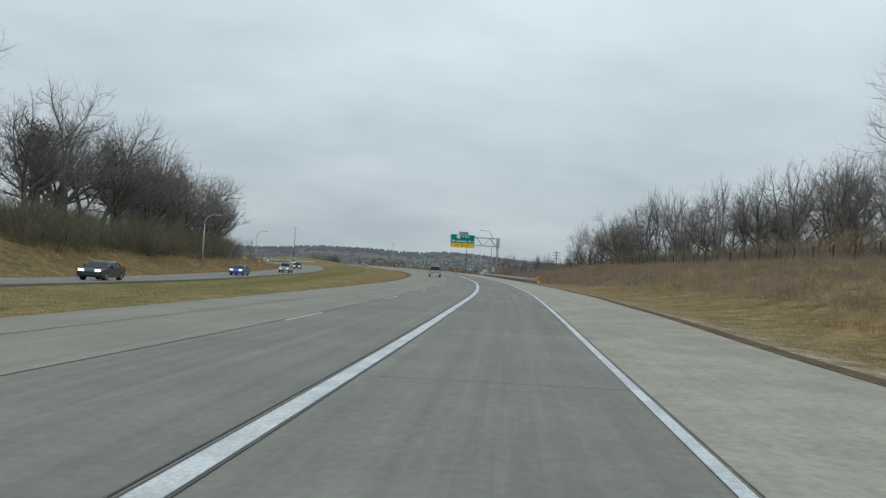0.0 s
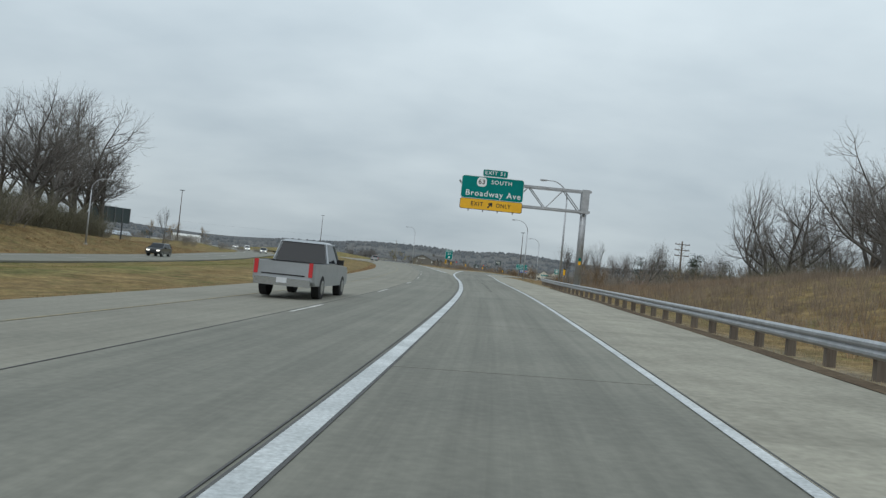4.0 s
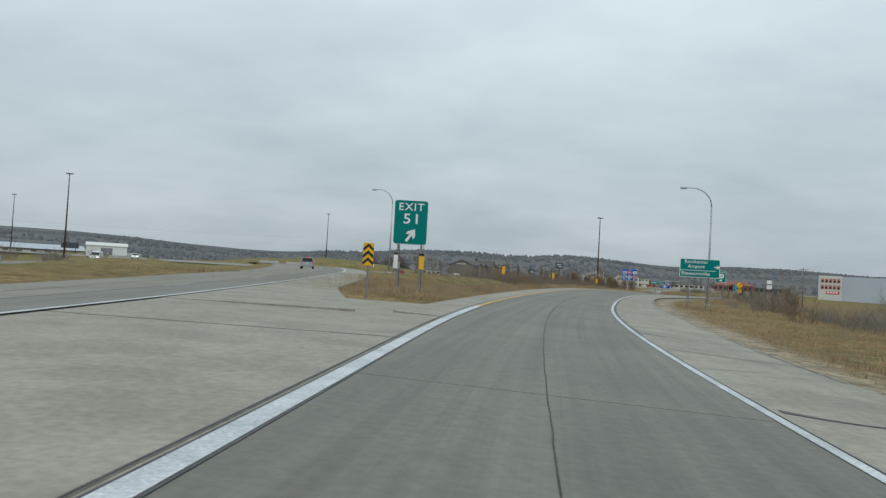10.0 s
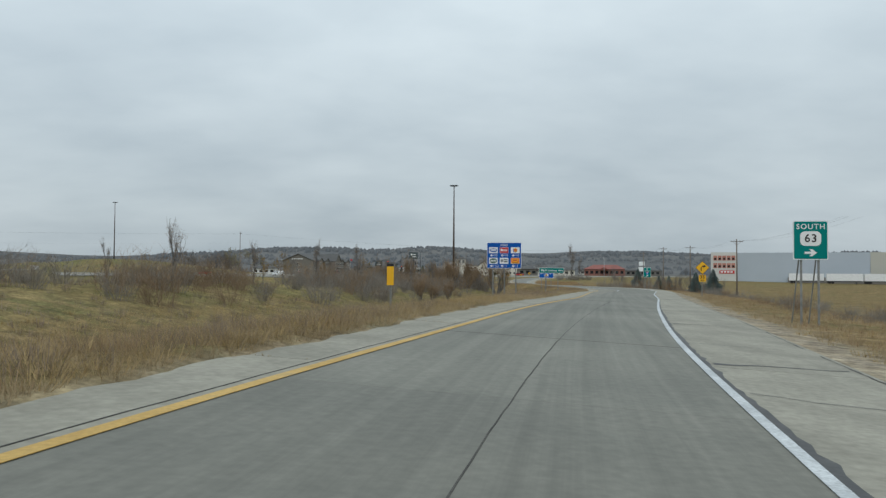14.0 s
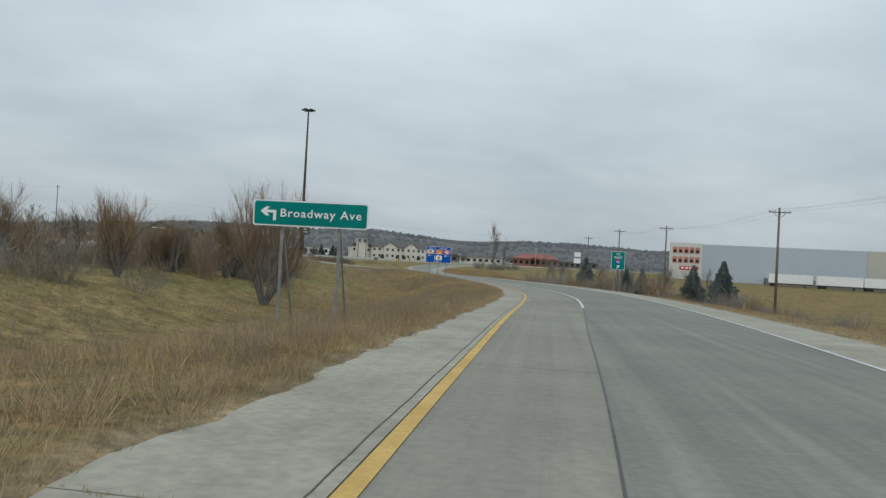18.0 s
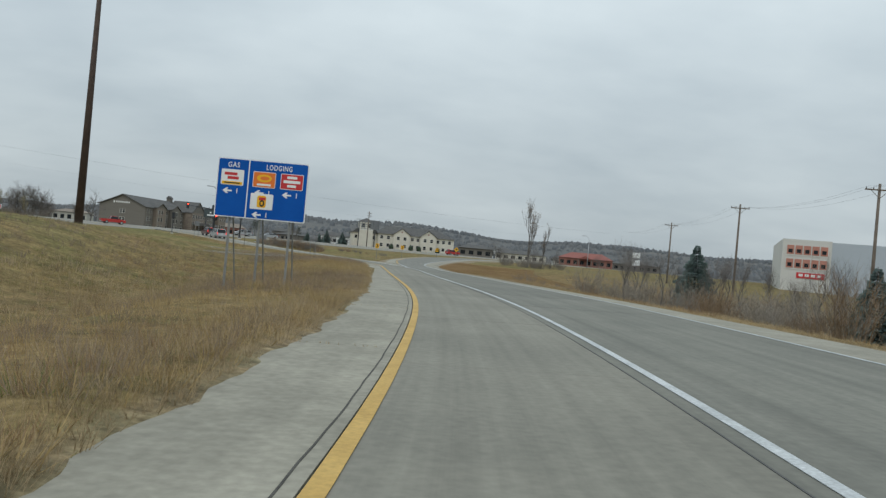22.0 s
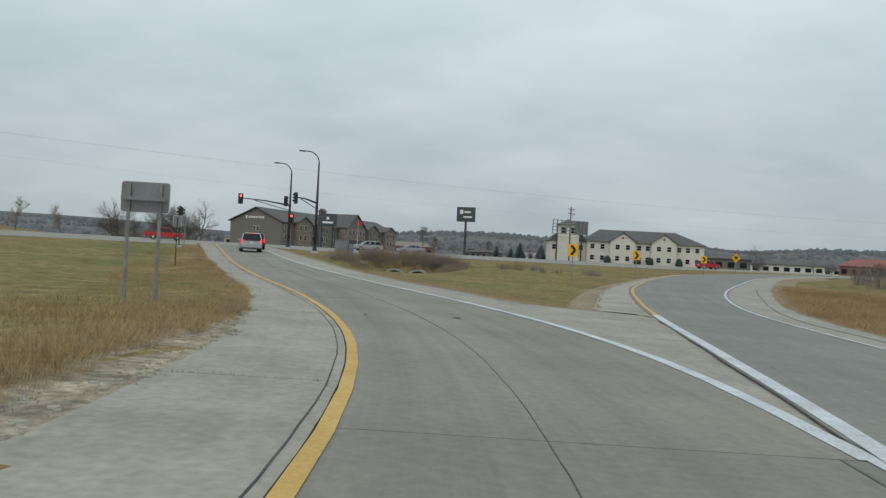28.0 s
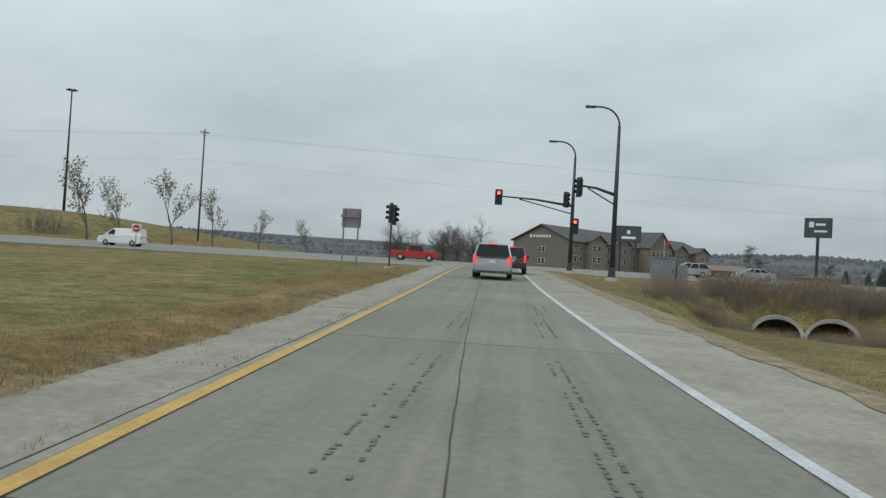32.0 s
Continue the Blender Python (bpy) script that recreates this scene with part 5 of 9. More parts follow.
airport, pn, z_ = guide_sign(19.3, 307.0, -4, 2.8, 1.36, 4.6, "green guide sign naming the airport on two braced posts")
words("Rochester", 0.33, pn, M_SIGNWHITE, -0.25, z_ + 1.14, -0.06, 0.004, across=1.62)
words("Airport", 0.34, pn, M_SIGNWHITE, -0.25, z_ + 0.8, -0.06, 0.004, across=1.18)
words("Stewartville", 0.34, pn, M_SIGNWHITE, -0.28, z_ + 0.28, -0.06, 0.004, across=1.97)
part("divider_line", Kit().box((-1.4, -0.05, z_ + 0.5), (1.1, -0.046, z_ + 0.53)), M_SIGNWHITE, pn)
arrow(pn, 1.2, z_ + 0.8, 0.4, 90, M_SIGNWHITE, -0.055)

south, pn, z_ = guide_sign(33.85, 363.2, -10, 1.42, 1.66, 4.85, "green route sign with a white shield on posts")
words("SOUTH", 0.31, pn, M_SIGNWHITE, 0, z_ + 1.4, -0.06, 0.003, across=1.15)
sh = part("route_shield", Kit().prism([(a, z_ + 0.9 + b) for a, b in rounded(0.85, 0.62, 0.2)], -0.056, -0.05), M_SIGNWHITE, pn, "white route shield")
words("63", 0.48, sh, M_SIGNBLACK, 0, z_ + 0.9, -0.065, 0.006)
arrow(pn, 0, z_ + 0.3, 0.5, 90, M_SIGNWHITE, -0.055)

west, pn, z_ = guide_sign(68.05, 490.6, -14, 1.5, 2.05, 3.55, "green freeway direction sign with a shield on posts")
words("TO", 0.34, pn, M_SIGNWHITE, 0, z_ + 1.72, -0.06, 0.004, across=.46)
words("WEST", 0.36, pn, M_SIGNWHITE, 0, z_ + 1.35, -0.06, 0.004, across=.92)
sh = part("route_shield", Kit().prism([(a, z_ + 0.88 + b) for a, b in rounded(0.58, 0.56, 0.2)], -0.056, -0.05), M_BLUE, pn, "blue and red freeway shield")
part("shield_band", Kit().box((-0.26, -0.062, z_ + 1.0), (0.26, -0.057, z_ + 1.12)), M_SIGNRED, sh)
words("90", 0.34, sh, M_SIGNWHITE, 0, z_ + 0.84, -0.065, 0.005)
arrow(pn, 0, z_ + 0.33, 0.5, 35, M_SIGNWHITE, -0.055)

bway, pn, z_ = guide_sign(35.5, 427.8, -14, 3.1, 0.68, 4.24, "long green street name sign with a bent arrow on posts")
words("Broadway Ave", 0.30, pn, M_SIGNWHITE, 0.28, z_ + 0.34, -0.06, 0.004, across=2.17)
ar = arrow(pn, -1.15, z_ + 0.38, 0.4, -90, M_SIGNWHITE, -0.055)
part("arrow_tail", Kit().box((-1.0, -0.058, z_ + 0.14), (-0.92, -0.052, z_ + 0.415)), M_SIGNWHITE, pn)


def oval(w, h, n=18):
    return [(w / 2 * math.cos(-2 * math.pi * k / n), h / 2 * math.sin(-2 * math.pi * k / n)) for k in range(n)]


def service_sign(x, y, turn, w, h, bottom, label, heads, logos, n=3, split=None):
    """logos: plate centre x, z, plate colour, its marks (shape, colour, dx, dz, width, height), distance in words."""
    sg, pn, z = guide_sign(x, y, turn, w, h, bottom, label, M_BLUE, n)
    for text, hx, size, across in heads:
        words(text, size, pn, M_SIGNWHITE, hx, z + h - 0.24, -0.06, 0.003, across=across)
    if split is not None:
        part("divider_line", Kit().box((split - 0.02, -0.052, z + 0.02), (split + 0.02, -0.047, z + h - 0.02)), M_SIGNWHITE, pn)
    for lx, lz, col, drawn, dist in logos:
        lg = part("service_plate", Kit().prism([(lx + a, z + lz + b) for a, b in rounded(0.81, 0.56, 0.04)], -0.056, -0.05), M_SIGNWHITE, pn)
        part("plate_colour", Kit().prism([(lx + a, z + lz + b) for a, b in rounded(0.77, 0.52, 0.03)], -0.060, -0.055), col, lg)
        for k, (shape, mt, dx, dz, mw, mh) in enumerate(drawn):
            o = oval(mw, mh) if shape == "oval" else rounded(mw, mh, min(mw, mh) * .2, 2)
            part("plate_mark", Kit().prism([(lx + dx + a, z + lz + dz + b) for a, b in o], -0.064 - .003 * k, -0.059), mt, lg)
        arrow(pn, lx - 0.15, z + lz - 0.48, 0.33, -90, M_SIGNWHITE, -0.055)
        words(dist, 0.25, pn, M_SIGNWHITE, lx + 0.2, z + lz - 0.48, -0.06, 0.002)
    return sg


food = service_sign(24.7, 392.4, -12, 3.2, 2.4, ground_z(24.7, 392.4) + (4.58 - ground_z(24.7, 392.4)) / 0.855, "large blue food services sign with six plates on braced posts", [("FOOD", 0, 0.28, 0.62)],
                    [(-1.0, 1.68, M_SIGNWHITE, [("oval", M_BLUE, 0, 0, .7, .34), ("bar", M_SIGNWHITE, 0, .02, .5, .13), ("bar", M_SIGNBACK, .12, -.16, .3, .05)], "1/2"),
                     (0.0, 1.68, M_SIGNRED, [("bar", M_SIGNWHITE, -.22, .02, .2, .22), ("bar", M_SIGNWHITE, .1, -.01, .38, .14), ("bar", M_SIGNRED, .1, -.01, .3, .03)], "1/2"),
                     (1.03, 1.68, M_SIGNWHITE, [("oval", M_BLUE, 0, 0, .4, .44), ("oval", M_SIGNWHITE, .02, .01, .37, .41), ("oval", M_SIGNYEL, .02, .0, .33, .37), ("bar", M_SIGNRED, .02, .06, .36, .09), ("bar", M_SIGNRED, .02, -.07, .3, .09)], "1/2"),
                     (-1.0, .7, M_SIGNWHITE, [("oval", M_SLATEGREEN, 0, 0, .7, .46), ("bar", M_SIGNWHITE, 0, .0, .52, .14), ("bar", M_SLATEGREEN, .03, .0, .4, .04)], "1 1/2"),
                     (0.0, .7, M_SIGNWHITE, [("oval", M_SIGNBACK, -.2, .0, .26, .3), ("bar", M_SIGNBLACK, .15, .09, .36, .1), ("bar", M_SIGNBLACK, .15, -.09, .36, .1)], "1"),
                     (1.03, .7, M_SIGNORANGE, [("bar", M_SIGNYEL, 0, -.205, .76, .11), ("oval", M_SIGNYEL, 0, .06, .6, .28), ("bar", M_SIGNRED, 0, .06, .42, .11), ("bar", M_SIGNBLACK, 0, -.205, .56, .05)], "2")], 3)
food.matrix_world = food.matrix_world @ Matrix.Scale(0.855, 4)
lodging = service_sign(49.9, 506.8, -6, 3.25, 2.1, 3.2, "blue gas and lodging services sign on braced posts", [("GAS", -1.05, 0.26, .42), ("LODGING", 0.58, 0.26, .92)],
                       [(-1.07, 1.42, M_SIGNWHITE, [("bar", M_SIGNRED, -.06, .12, .46, .1), ("bar", M_SIGNRED, .03, -.02, .4, .1), ("bar", M_SIGNYEL, 0, -.2, .72, .1), ("bar", M_SIGNBLACK, 0, -.2, .56, .04)], "1"),
                        (0.07, 1.42, M_SIGNORANGE, [("oval", M_SIGNYEL, 0, .05, .54, .27), ("oval", M_SIGNORANGE, .02, .05, .34, .14), ("bar", M_SIGNWHITE, 0, -.18, .5, .07)], "1"),
                        (1.06, 1.42, M_SIGNRED, [("bar", M_SIGNWHITE, 0, .15, .36, .09), ("bar", M_SIGNWHITE, 0, .0, .6, .1), ("bar", M_SIGNWHITE, 0, -.15, .32, .09)], "1"),
                        (0.04, .64, M_SIGNWHITE, [("bar", M_SIGNYEL, 0, 0, .32, .42), ("bar", M_SIGNRED, .02, .1, .24, .1), ("oval", M_SIGNBLACK, .02, -.06, .18, .24), ("oval", M_SIGNYEL, .02, -.06, .08, .12)], "1")], 3, -0.5)


def diamond(x, y, turn, side, z0, label, plate=None, symbol="curve"):
    b = ground_z(x, y)
    sg = sign_at(x, y, turn, label, base=b)
    zc = z0 - b
    r = side * 0.7071
    posts(sg, (0,), zc + r * 0.6)
    dm = part("diamond", Kit().prism([(0, zc + r), (r, zc), (0, zc - r), (-r, zc)], -0.02, 0.0), M_SIGNBLACK, sg)
    part("face", Kit().prism([(0, zc + r * .94), (r * .94, zc), (0, zc - r * .94), (-r * .94, zc)], -0.026, -0.019), M_SIGNYEL, dm)
    if symbol == "curve":
        pts = [(-0.12 * side, -0.02, zc - 0.32 * side), (-0.12 * side, -0.02, zc), (-0.02 * side, -0.02, zc + 0.14 * side), (0.16 * side, -0.02, zc + 0.16 * side)]
        part("bent_arrow", Kit().tube(pts, 0.055 * side, 4), M_SIGNBLACK, dm)
        part("arrow_head", Kit().prism([(0.12 * side, zc + 0.02 * side), (0.38 * side, zc + 0.16 * side), (0.12 * side, zc + 0.30 * side)][::-1], -0.04, -0.028), M_SIGNBLACK, dm)
    else:
        arrow(dm, -0.1 * side, zc, 0.62 * side, 0, M_SIGNBLACK, -0.03)
        arrow(dm, 0.14 * side, zc, 0.62 * side, 0, M_SIGNBLACK, -0.03)
    if plate:
        pz = zc - r - 0.42
        pl = part("speed_plate", Kit().prism([(a, pz + c) for a, c in rounded(0.75, 0.75, 0.06)], -0.02, 0.0), M_SIGNYEL, sg, "yellow advisory speed plate")
        words(plate, 0.5, pl, M_SIGNBLACK, 0, pz + 0.12, -0.03, 0.01)
        words("MPH", 0.2, pl, M_SIGNBLACK, 0, pz - 0.24, -0.03, 0.005)
    return sg


diamond(49.8, 415.1, -15, 1.05, 4.95, "yellow curve warning sign with a 35 speed plate", "35")
diamond(73.1, 668.2, 5, 0.9, 4.2, "yellow diamond merge sign beside the avenue", None, "merge")



def chevron_sign(x, y, turn, z0):
    b = ground_z(x, y)
    sg = sign_at(x, y, turn, "yellow chevron curve sign on a single post", "chevron sign", "chevron_sign", "chevron signs", b)
    z = z0 - b
    posts(sg, (0,), z + 0.3, brace=False)
    part("plate", Kit().prism([(a, z + c) for a, c in rounded(0.62, 0.78, 0.05)], -0.02, 0.0), M_SIGNYEL, sg)
    part("chevron", Kit().prism([(-0.2, z + 0.3), (0.0, z + 0.3), (0.22, z), (0.0, z - 0.3), (-0.2, z - 0.3), (0.02, z)], -0.03, -0.022), M_SIGNBLACK, sg)


for x_, y_, z_, t_ in ((53.9, 612.4, 3.15, 4), (58.8, 632.1, 3.33, 0), (67.3, 654.0, 3.58, -12)):
    chevron_sign(x_, y_, t_, z_)


def delineator(x, y, turn, top, label="yellow reflective delineator on a steel post", colour=None, w=0.24):
    b = ground_z(x, y)
    d = sign_at(x, y, turn, label, "delineator", "delineator", "delineators", b)
    z = top - b
    posts(d, (0,), z, brace=False, r=0.03)
    part("reflector", Kit().box((-w / 2, -0.02, z - 0.75), (w / 2, 0.0, z - 0.1)), colour or M_SIGNYEL, d)
    part("cap", Kit().box((-w / 2, -0.02, z - 0.1), (w / 2, 0.0, z)), M_SIGNBLACK, d)


for x_, y_, z_ in ((4.9, 311.9, 4.85), (9.5, 334.1, 4.75), (16.1, 358.2, 4.5)):
    delineator(x_, y_, -8, z_)
for p_ in ((-4.2, 314.5), (-11.0, 349.5), (-22.5, 392.0)):
    delineator(p_[0], p_[1], 12, ground_z(p_[0], p_[1]) + 1.6, "white reflective delineator on a steel post", M_SIGNWHITE, 0.16)
mp = sign_at(17.1, 104.5, 0, "thin brown marker post with a tiny yellow triangle on top", "marker post", "marker_post")
part("post", Kit().box((-0.03, 0.0, -0.3), (0.03, 0.04, 1.42)), M_BROWNSTEEL, mp)
part("triangle", Kit().prism([(-0.09, 1.2), (0.09, 1.2), (0.09, 1.46), (-0.09, 1.46)][::-1], -0.02, -0.004), M_SIGNYEL, mp)
part("black_arrow", Kit().prism([(-0.07, 1.22), (0.07, 1.22), (0, 1.42)][::-1], -0.026, -0.021), M_SIGNBLACK, mp)
delineator(18.2, 197, 0, ground_z(18.2, 197) + 1.9, "yellow and black marker post behind the guardrail")

# sign seen from behind beside the approach
for x_, y_, zt, t_, pw_, ph_ in ((45.9, 578.2, 3.5, 16, 1.0, 0.65), (20.9, 623.5, 4.72, 27, 0.85, 0.85)):
    b_ = ground_z(x_, y_)
    bs = sign_at(x_, y_, 180 + t_, "bare metal back of a square road sign on two posts", base=b_)
    z_ = zt - b_
    posts(bs, (-0.32, 0.32), z_ - 0.05, brace=False, back=0.0, r=.03)
    panel("panel", pw_, ph_, z_ - ph_ / 2, bs, M_SIGNWHITE, None, 0, -0.04, 0.03, 0.06)
    part("stiffener", Kit().box((-0.45, 0.1, z_ - 0.4), (0.45, 0.16, z_ - 0.32)), M_SIGNBACK, bs)
ne = sign_at(-24.0, 645.2, 60, "red round no-entry sign on a post beside the avenue")
posts(ne, (0,), 2.5, brace=False, back=0.0)
disc = part("plate", Kit().prism([(a, 2.2 + c) for a, c in rounded(0.9, 0.9, 0.06)], -0.02, 0.0), M_SIGNWHITE, ne, "white square plate")
part("red_disc", Kit().tube([(0, -0.03, 2.2), (0, -0.021, 2.2)], 0.36, 20), M_SIGNRED, disc)
part("white_bar", Kit().box((-0.26, -0.04, 2.14), (0.26, -0.031, 2.26)), M_SIGNWHITE, disc)
b_ = ground_z(33.4, 601.2)
bs = sign_at(33.4, 601.2, 207, "bare metal back of a small sign on one post", base=b_)
posts(bs, (0,), 2.6, brace=False, back=0.0, r=.026, material=M_BROWNSTEEL)
panel("panel", 0.42, 0.6, 2.42, bs, M_SIGNWHITE, None, 0, -0.04, 0.03, 0.06)

# ---------------------------------------------------------------- signals, rails, fence
def signal_head(parent, x, y, z, lit=None, turn=0.0, name="signal_head"):
    hd = part(name, Kit().box((-0.17, 0.0, -0.53), (0.17, 0.26, 0.53)), M_DARKSTEEL, parent, m=pose(x, y, z, 0, 0, turn))
    part("back_plate", Kit().prism(rounded(0.62, 1.3, 0.08), 0.08, 0.1), M_DARKSTEEL, hd)
    for k, zz in enumerate((0.34, 0.0, -0.34)):
        on = lit == k
        part("lens", Kit().tube([(0, -0.012, zz), (0, 0.01, zz)], 0.13, 14), M_REDLAMP if on else M_DARKLENS, hd)
        vis = [(0.15 * math.cos(a), 0.15 * math.sin(a)) for a in [radians(-20 + 22 * q) for q in range(11)]]
        part("visor", Kit().strip([(a, -0.22, zz + b) for a, b in vis], [(a, 0.0, zz + b) for a, b in vis]), M_DARKSTEEL, hd)
    return hd


def signal_pole(x, y, turn, height, arm_len, heads, label, lamp_arm=1.25):
    b = ground_z(x, y)
    sp = thing("traffic_signal", pose(x, y, b, 0, 0, turn), label, "traffic signal", "traffic signals")
    part("footing", Kit().tube([(0, 0, -0.2), (0, 0, 0.25)], 0.42, 14), M_CONC, sp)
    part("base_collar", Kit().tube([(0, 0, 0.2), (0, 0, 0.9)], [0.26, 0.2], 12), M_DARKSTEEL, sp)
    top = height - lamp_arm
    part("pole", Kit().tube([(0, 0, 0.3), (0, 0, 6.0), (0, 0, top)], [0.17, 0.14, 0.09], 12), M_DARKSTEEL, sp, smooth=True)
    pts = [(-lamp_arm * (1 - math.cos(a)), 0, top + lamp_arm * 0.95 * math.sin(a)) for a in [radians(10 * k) for k in range(10)]]
    part("lamp_arm", Kit().tube(pts + [(-lamp_arm * 1.3, 0, top + lamp_arm * .95)], 0.06, 8), M_DARKSTEEL, sp, smooth=True)
    part("lamp_head", Kit().box((-lamp_arm * 1.3 - 0.6, -0.14, top + lamp_arm * .95 - 0.08), (-lamp_arm * 1.3 + 0.05, 0.14, top + lamp_arm * .95 + 0.05)), M_DARKSTEEL, sp)
    arm = part("mast_arm", Kit().tube([(0, 0, 5.55), (-arm_len * .5, 0, 5.95), (-arm_len, 0, 6.1)], [0.11, 0.085, 0.055], 10), M_DARKSTEEL, sp, smooth=True)
    part("arm_strut", Kit().tube([(0, 0, 4.9), (-arm_len * .72, 0, 5.92)], 0.045, 8), M_DARKSTEEL, sp)
    for hx, hz, lit, tr in heads:
        signal_head(sp, hx, -0.2, hz, lit, tr)
    return sp


signal_pole(17.0, 656.5, 27, 10.9, 6.1, [(-6.1, 6.0, 0, 0), (-0.5, 6.05, None, 40), (0.25, 3.9, 0, 0)], "dark signal pole with a long mast arm and red lamps lit")
signal_pole(24.8, 645.2, 27, 11.3, 2.5, [(-2.45, 5.95, None, -60)], "dark signal pole with a short arm and a curved lamp arm")
b_ = ground_z(13.0, 637.1)
ped = thing("pedestal_signal", pose(13.0, 637.1, b_, 0, 0, 30), "dark pedestal traffic signal on a short pole", "traffic signal", "traffic signals")
part("footing", Kit().tube([(0, 0, -0.2), (0, 0, 0.2)], 0.3, 12), M_CONC, ped)
part("pole", Kit().tube([(0, 0, 0.1), (0, 0, 4.2)], 0.06, 10), M_DARKSTEEL, ped)
signal_head(ped, -0.12, -0.2, 3.6, None, -60)
signal_head(ped, 0.2, 0.0, 3.5, None, 60)
cab_b = ground_z(30.2, 638.5)
cabinet = thing("signal_cabinet", pose(30.2, 638.5, cab_b, 0, 0, 24), "pale grey metal signal control cabinet on a concrete pad", "cabinet")
part("pad", Kit().box((-1.2, -0.6, -0.2), (1.5, 0.6, 0.15)), M_CONC, cabinet)
part("body", Kit().box((-0.7, -0.4, 0.15), (0.5, 0.4, 1.75)), M_SIGNBACK, cabinet)
part("lid", Kit().box((-0.75, -0.45, 1.75), (0.55, 0.45, 1.82)), M_SIGNBACK, cabinet)
part("door", Kit().box((-0.65, -0.42, 0.3), (0.45, -0.4, 1.65)), M_SIGNBACK, cabinet)
part("handle", Kit().box((0.32, -0.46, 1.0), (0.36, -0.42, 1.2)), M_DARKSTEEL, cabinet)
part("side_box", Kit().box((0.6, -0.3, 0.15), (1.15, 0.3, 1.45)), M_SIGNBACK, cabinet)


def guardrail():
    rail = thing("guardrail", pose(0, 0, 0), "galvanised W-beam guardrail on steel posts with a striped end", "guardrail")
    s0, s1 = S0 + 101, S0 + 186
    off = lambda s: np.interp(s, [s0, s0 + 12, s1 - 20, s1], [7.2, 6.6, 6.4, 6.9])
    n = 45
    ss = np.linspace(s0, s1, n)
    base = np.column_stack([RAMP.at(ss, off(ss))[:, :2], RAMP.at(ss, 5.5)[:, 2] - 0.15])
    prof = [(0.0, 0.0), (0.055, 0.05), (0.055, 0.10), (0.0, 0.155), (0.055, 0.21), (0.055, 0.26), (0.0, 0.31)]
    for i in range(n - 1):
        a, b = Vector(base[i]), Vector(base[i + 1])
        left = (b - a).normalized().cross(Vector((0, 0, 1))) * -1
        rows = [[tuple(q + left * o + Vector((0, 0, 0.42 + h))) for o, h in prof] for q in (a, b)]
        k = Kit()
        for j in range(len(prof) - 1): k.add([rows[0][j], rows[1][j], rows[1][j + 1], rows[0][j + 1]], [(0, 1, 2, 3)])
        part("rail_beam", k, M_STEEL, rail)
    for i in range(n):
        a = Vector(base[i])
        g = ground_z(a.x, a.y) - 0.3
        part("post", Kit().box((a.x + 0.06, a.y - 0.08, g), (a.x + 0.24, a.y + 0.08, a.z + 0.72)), M_WOODPOLE, rail)
        part("block", Kit().box((a.x - 0.0, a.y - 0.06, a.z + 0.42), (a.x + 0.06, a.y + 0.06, a.z + 0.72)), M_WOODPOLE, rail)
    e = Vector(base[0])
    end = part("end_plate", Kit().box((e.x - 0.3, e.y - 0.16, e.z + 0.3), (e.x + 0.2, e.y - 0.1, e.z + 0.95)), M_SIGNYEL, rail, "black and yellow striped end plate")
    for k in range(3):
        z = e.z + 0.12 + 0.26 * k
        lo, hi = [(e.x - 0.3, z), (e.x + 0.2, z + 0.42)], [(e.x - 0.3, z + 0.13), (e.x + 0.2, z + 0.55)]
        o = [(min(max(p, e.x - .3), e.x + .2), min(max(q, e.z + .3), e.z + .95)) for p, q in (lo[0], lo[1], hi[1], hi[0])]
        part("stripe", Kit().prism(o[::-1], e.y - 0.168, e.y - 0.162), M_SIGNBLACK, end)
    part("end_block", Kit().box((e.x - 0.12, e.y - 0.1, e.z - 0.2), (e.x + 0.14, e.y + 0.2, e.z + 0.6)), M_STEEL, rail)


guardrail()


def fence():
    fn = thing("fence", pose(0, 0, 0), "rusty wire fence on dark posts along the cutting", "fence")
    prev = None
    for s in np.arange(S0 - 8, S0 + 150, 3.6):
        p = RAMP.at(s, 27 - 3 * max(0, (s - S0 - 70) / 60))
        g = ground_z(p[0], p[1])
        part("post", Kit().tube([(p[0], p[1], g - 0.3), (p[0], p[1], g + 1.45)], 0.07, 5), M_DARKSTEEL, fn)
        if prev is not None:
            k = Kit()
            for h in (0.2, 0.45, 0.7, 0.95, 1.25): k.tube([(prev[0], prev[1], prev[2] + h), (p[0], p[1], g + h)], 0.008, 3, False)
            for u in np.linspace(0.06, 0.94, 9):
                q = [prev[i] + (p[i] - prev[i]) * u for i in (0, 1)]; z = prev[2] + (g - prev[2]) * u
                k.tube([(q[0], q[1], z + 0.2), (q[0], q[1], z + 1.25)], 0.006, 3, False)
            part("wire_panel", k, M_BROWNSTEEL, fn)
        prev = (p[0], p[1], g)


fence()

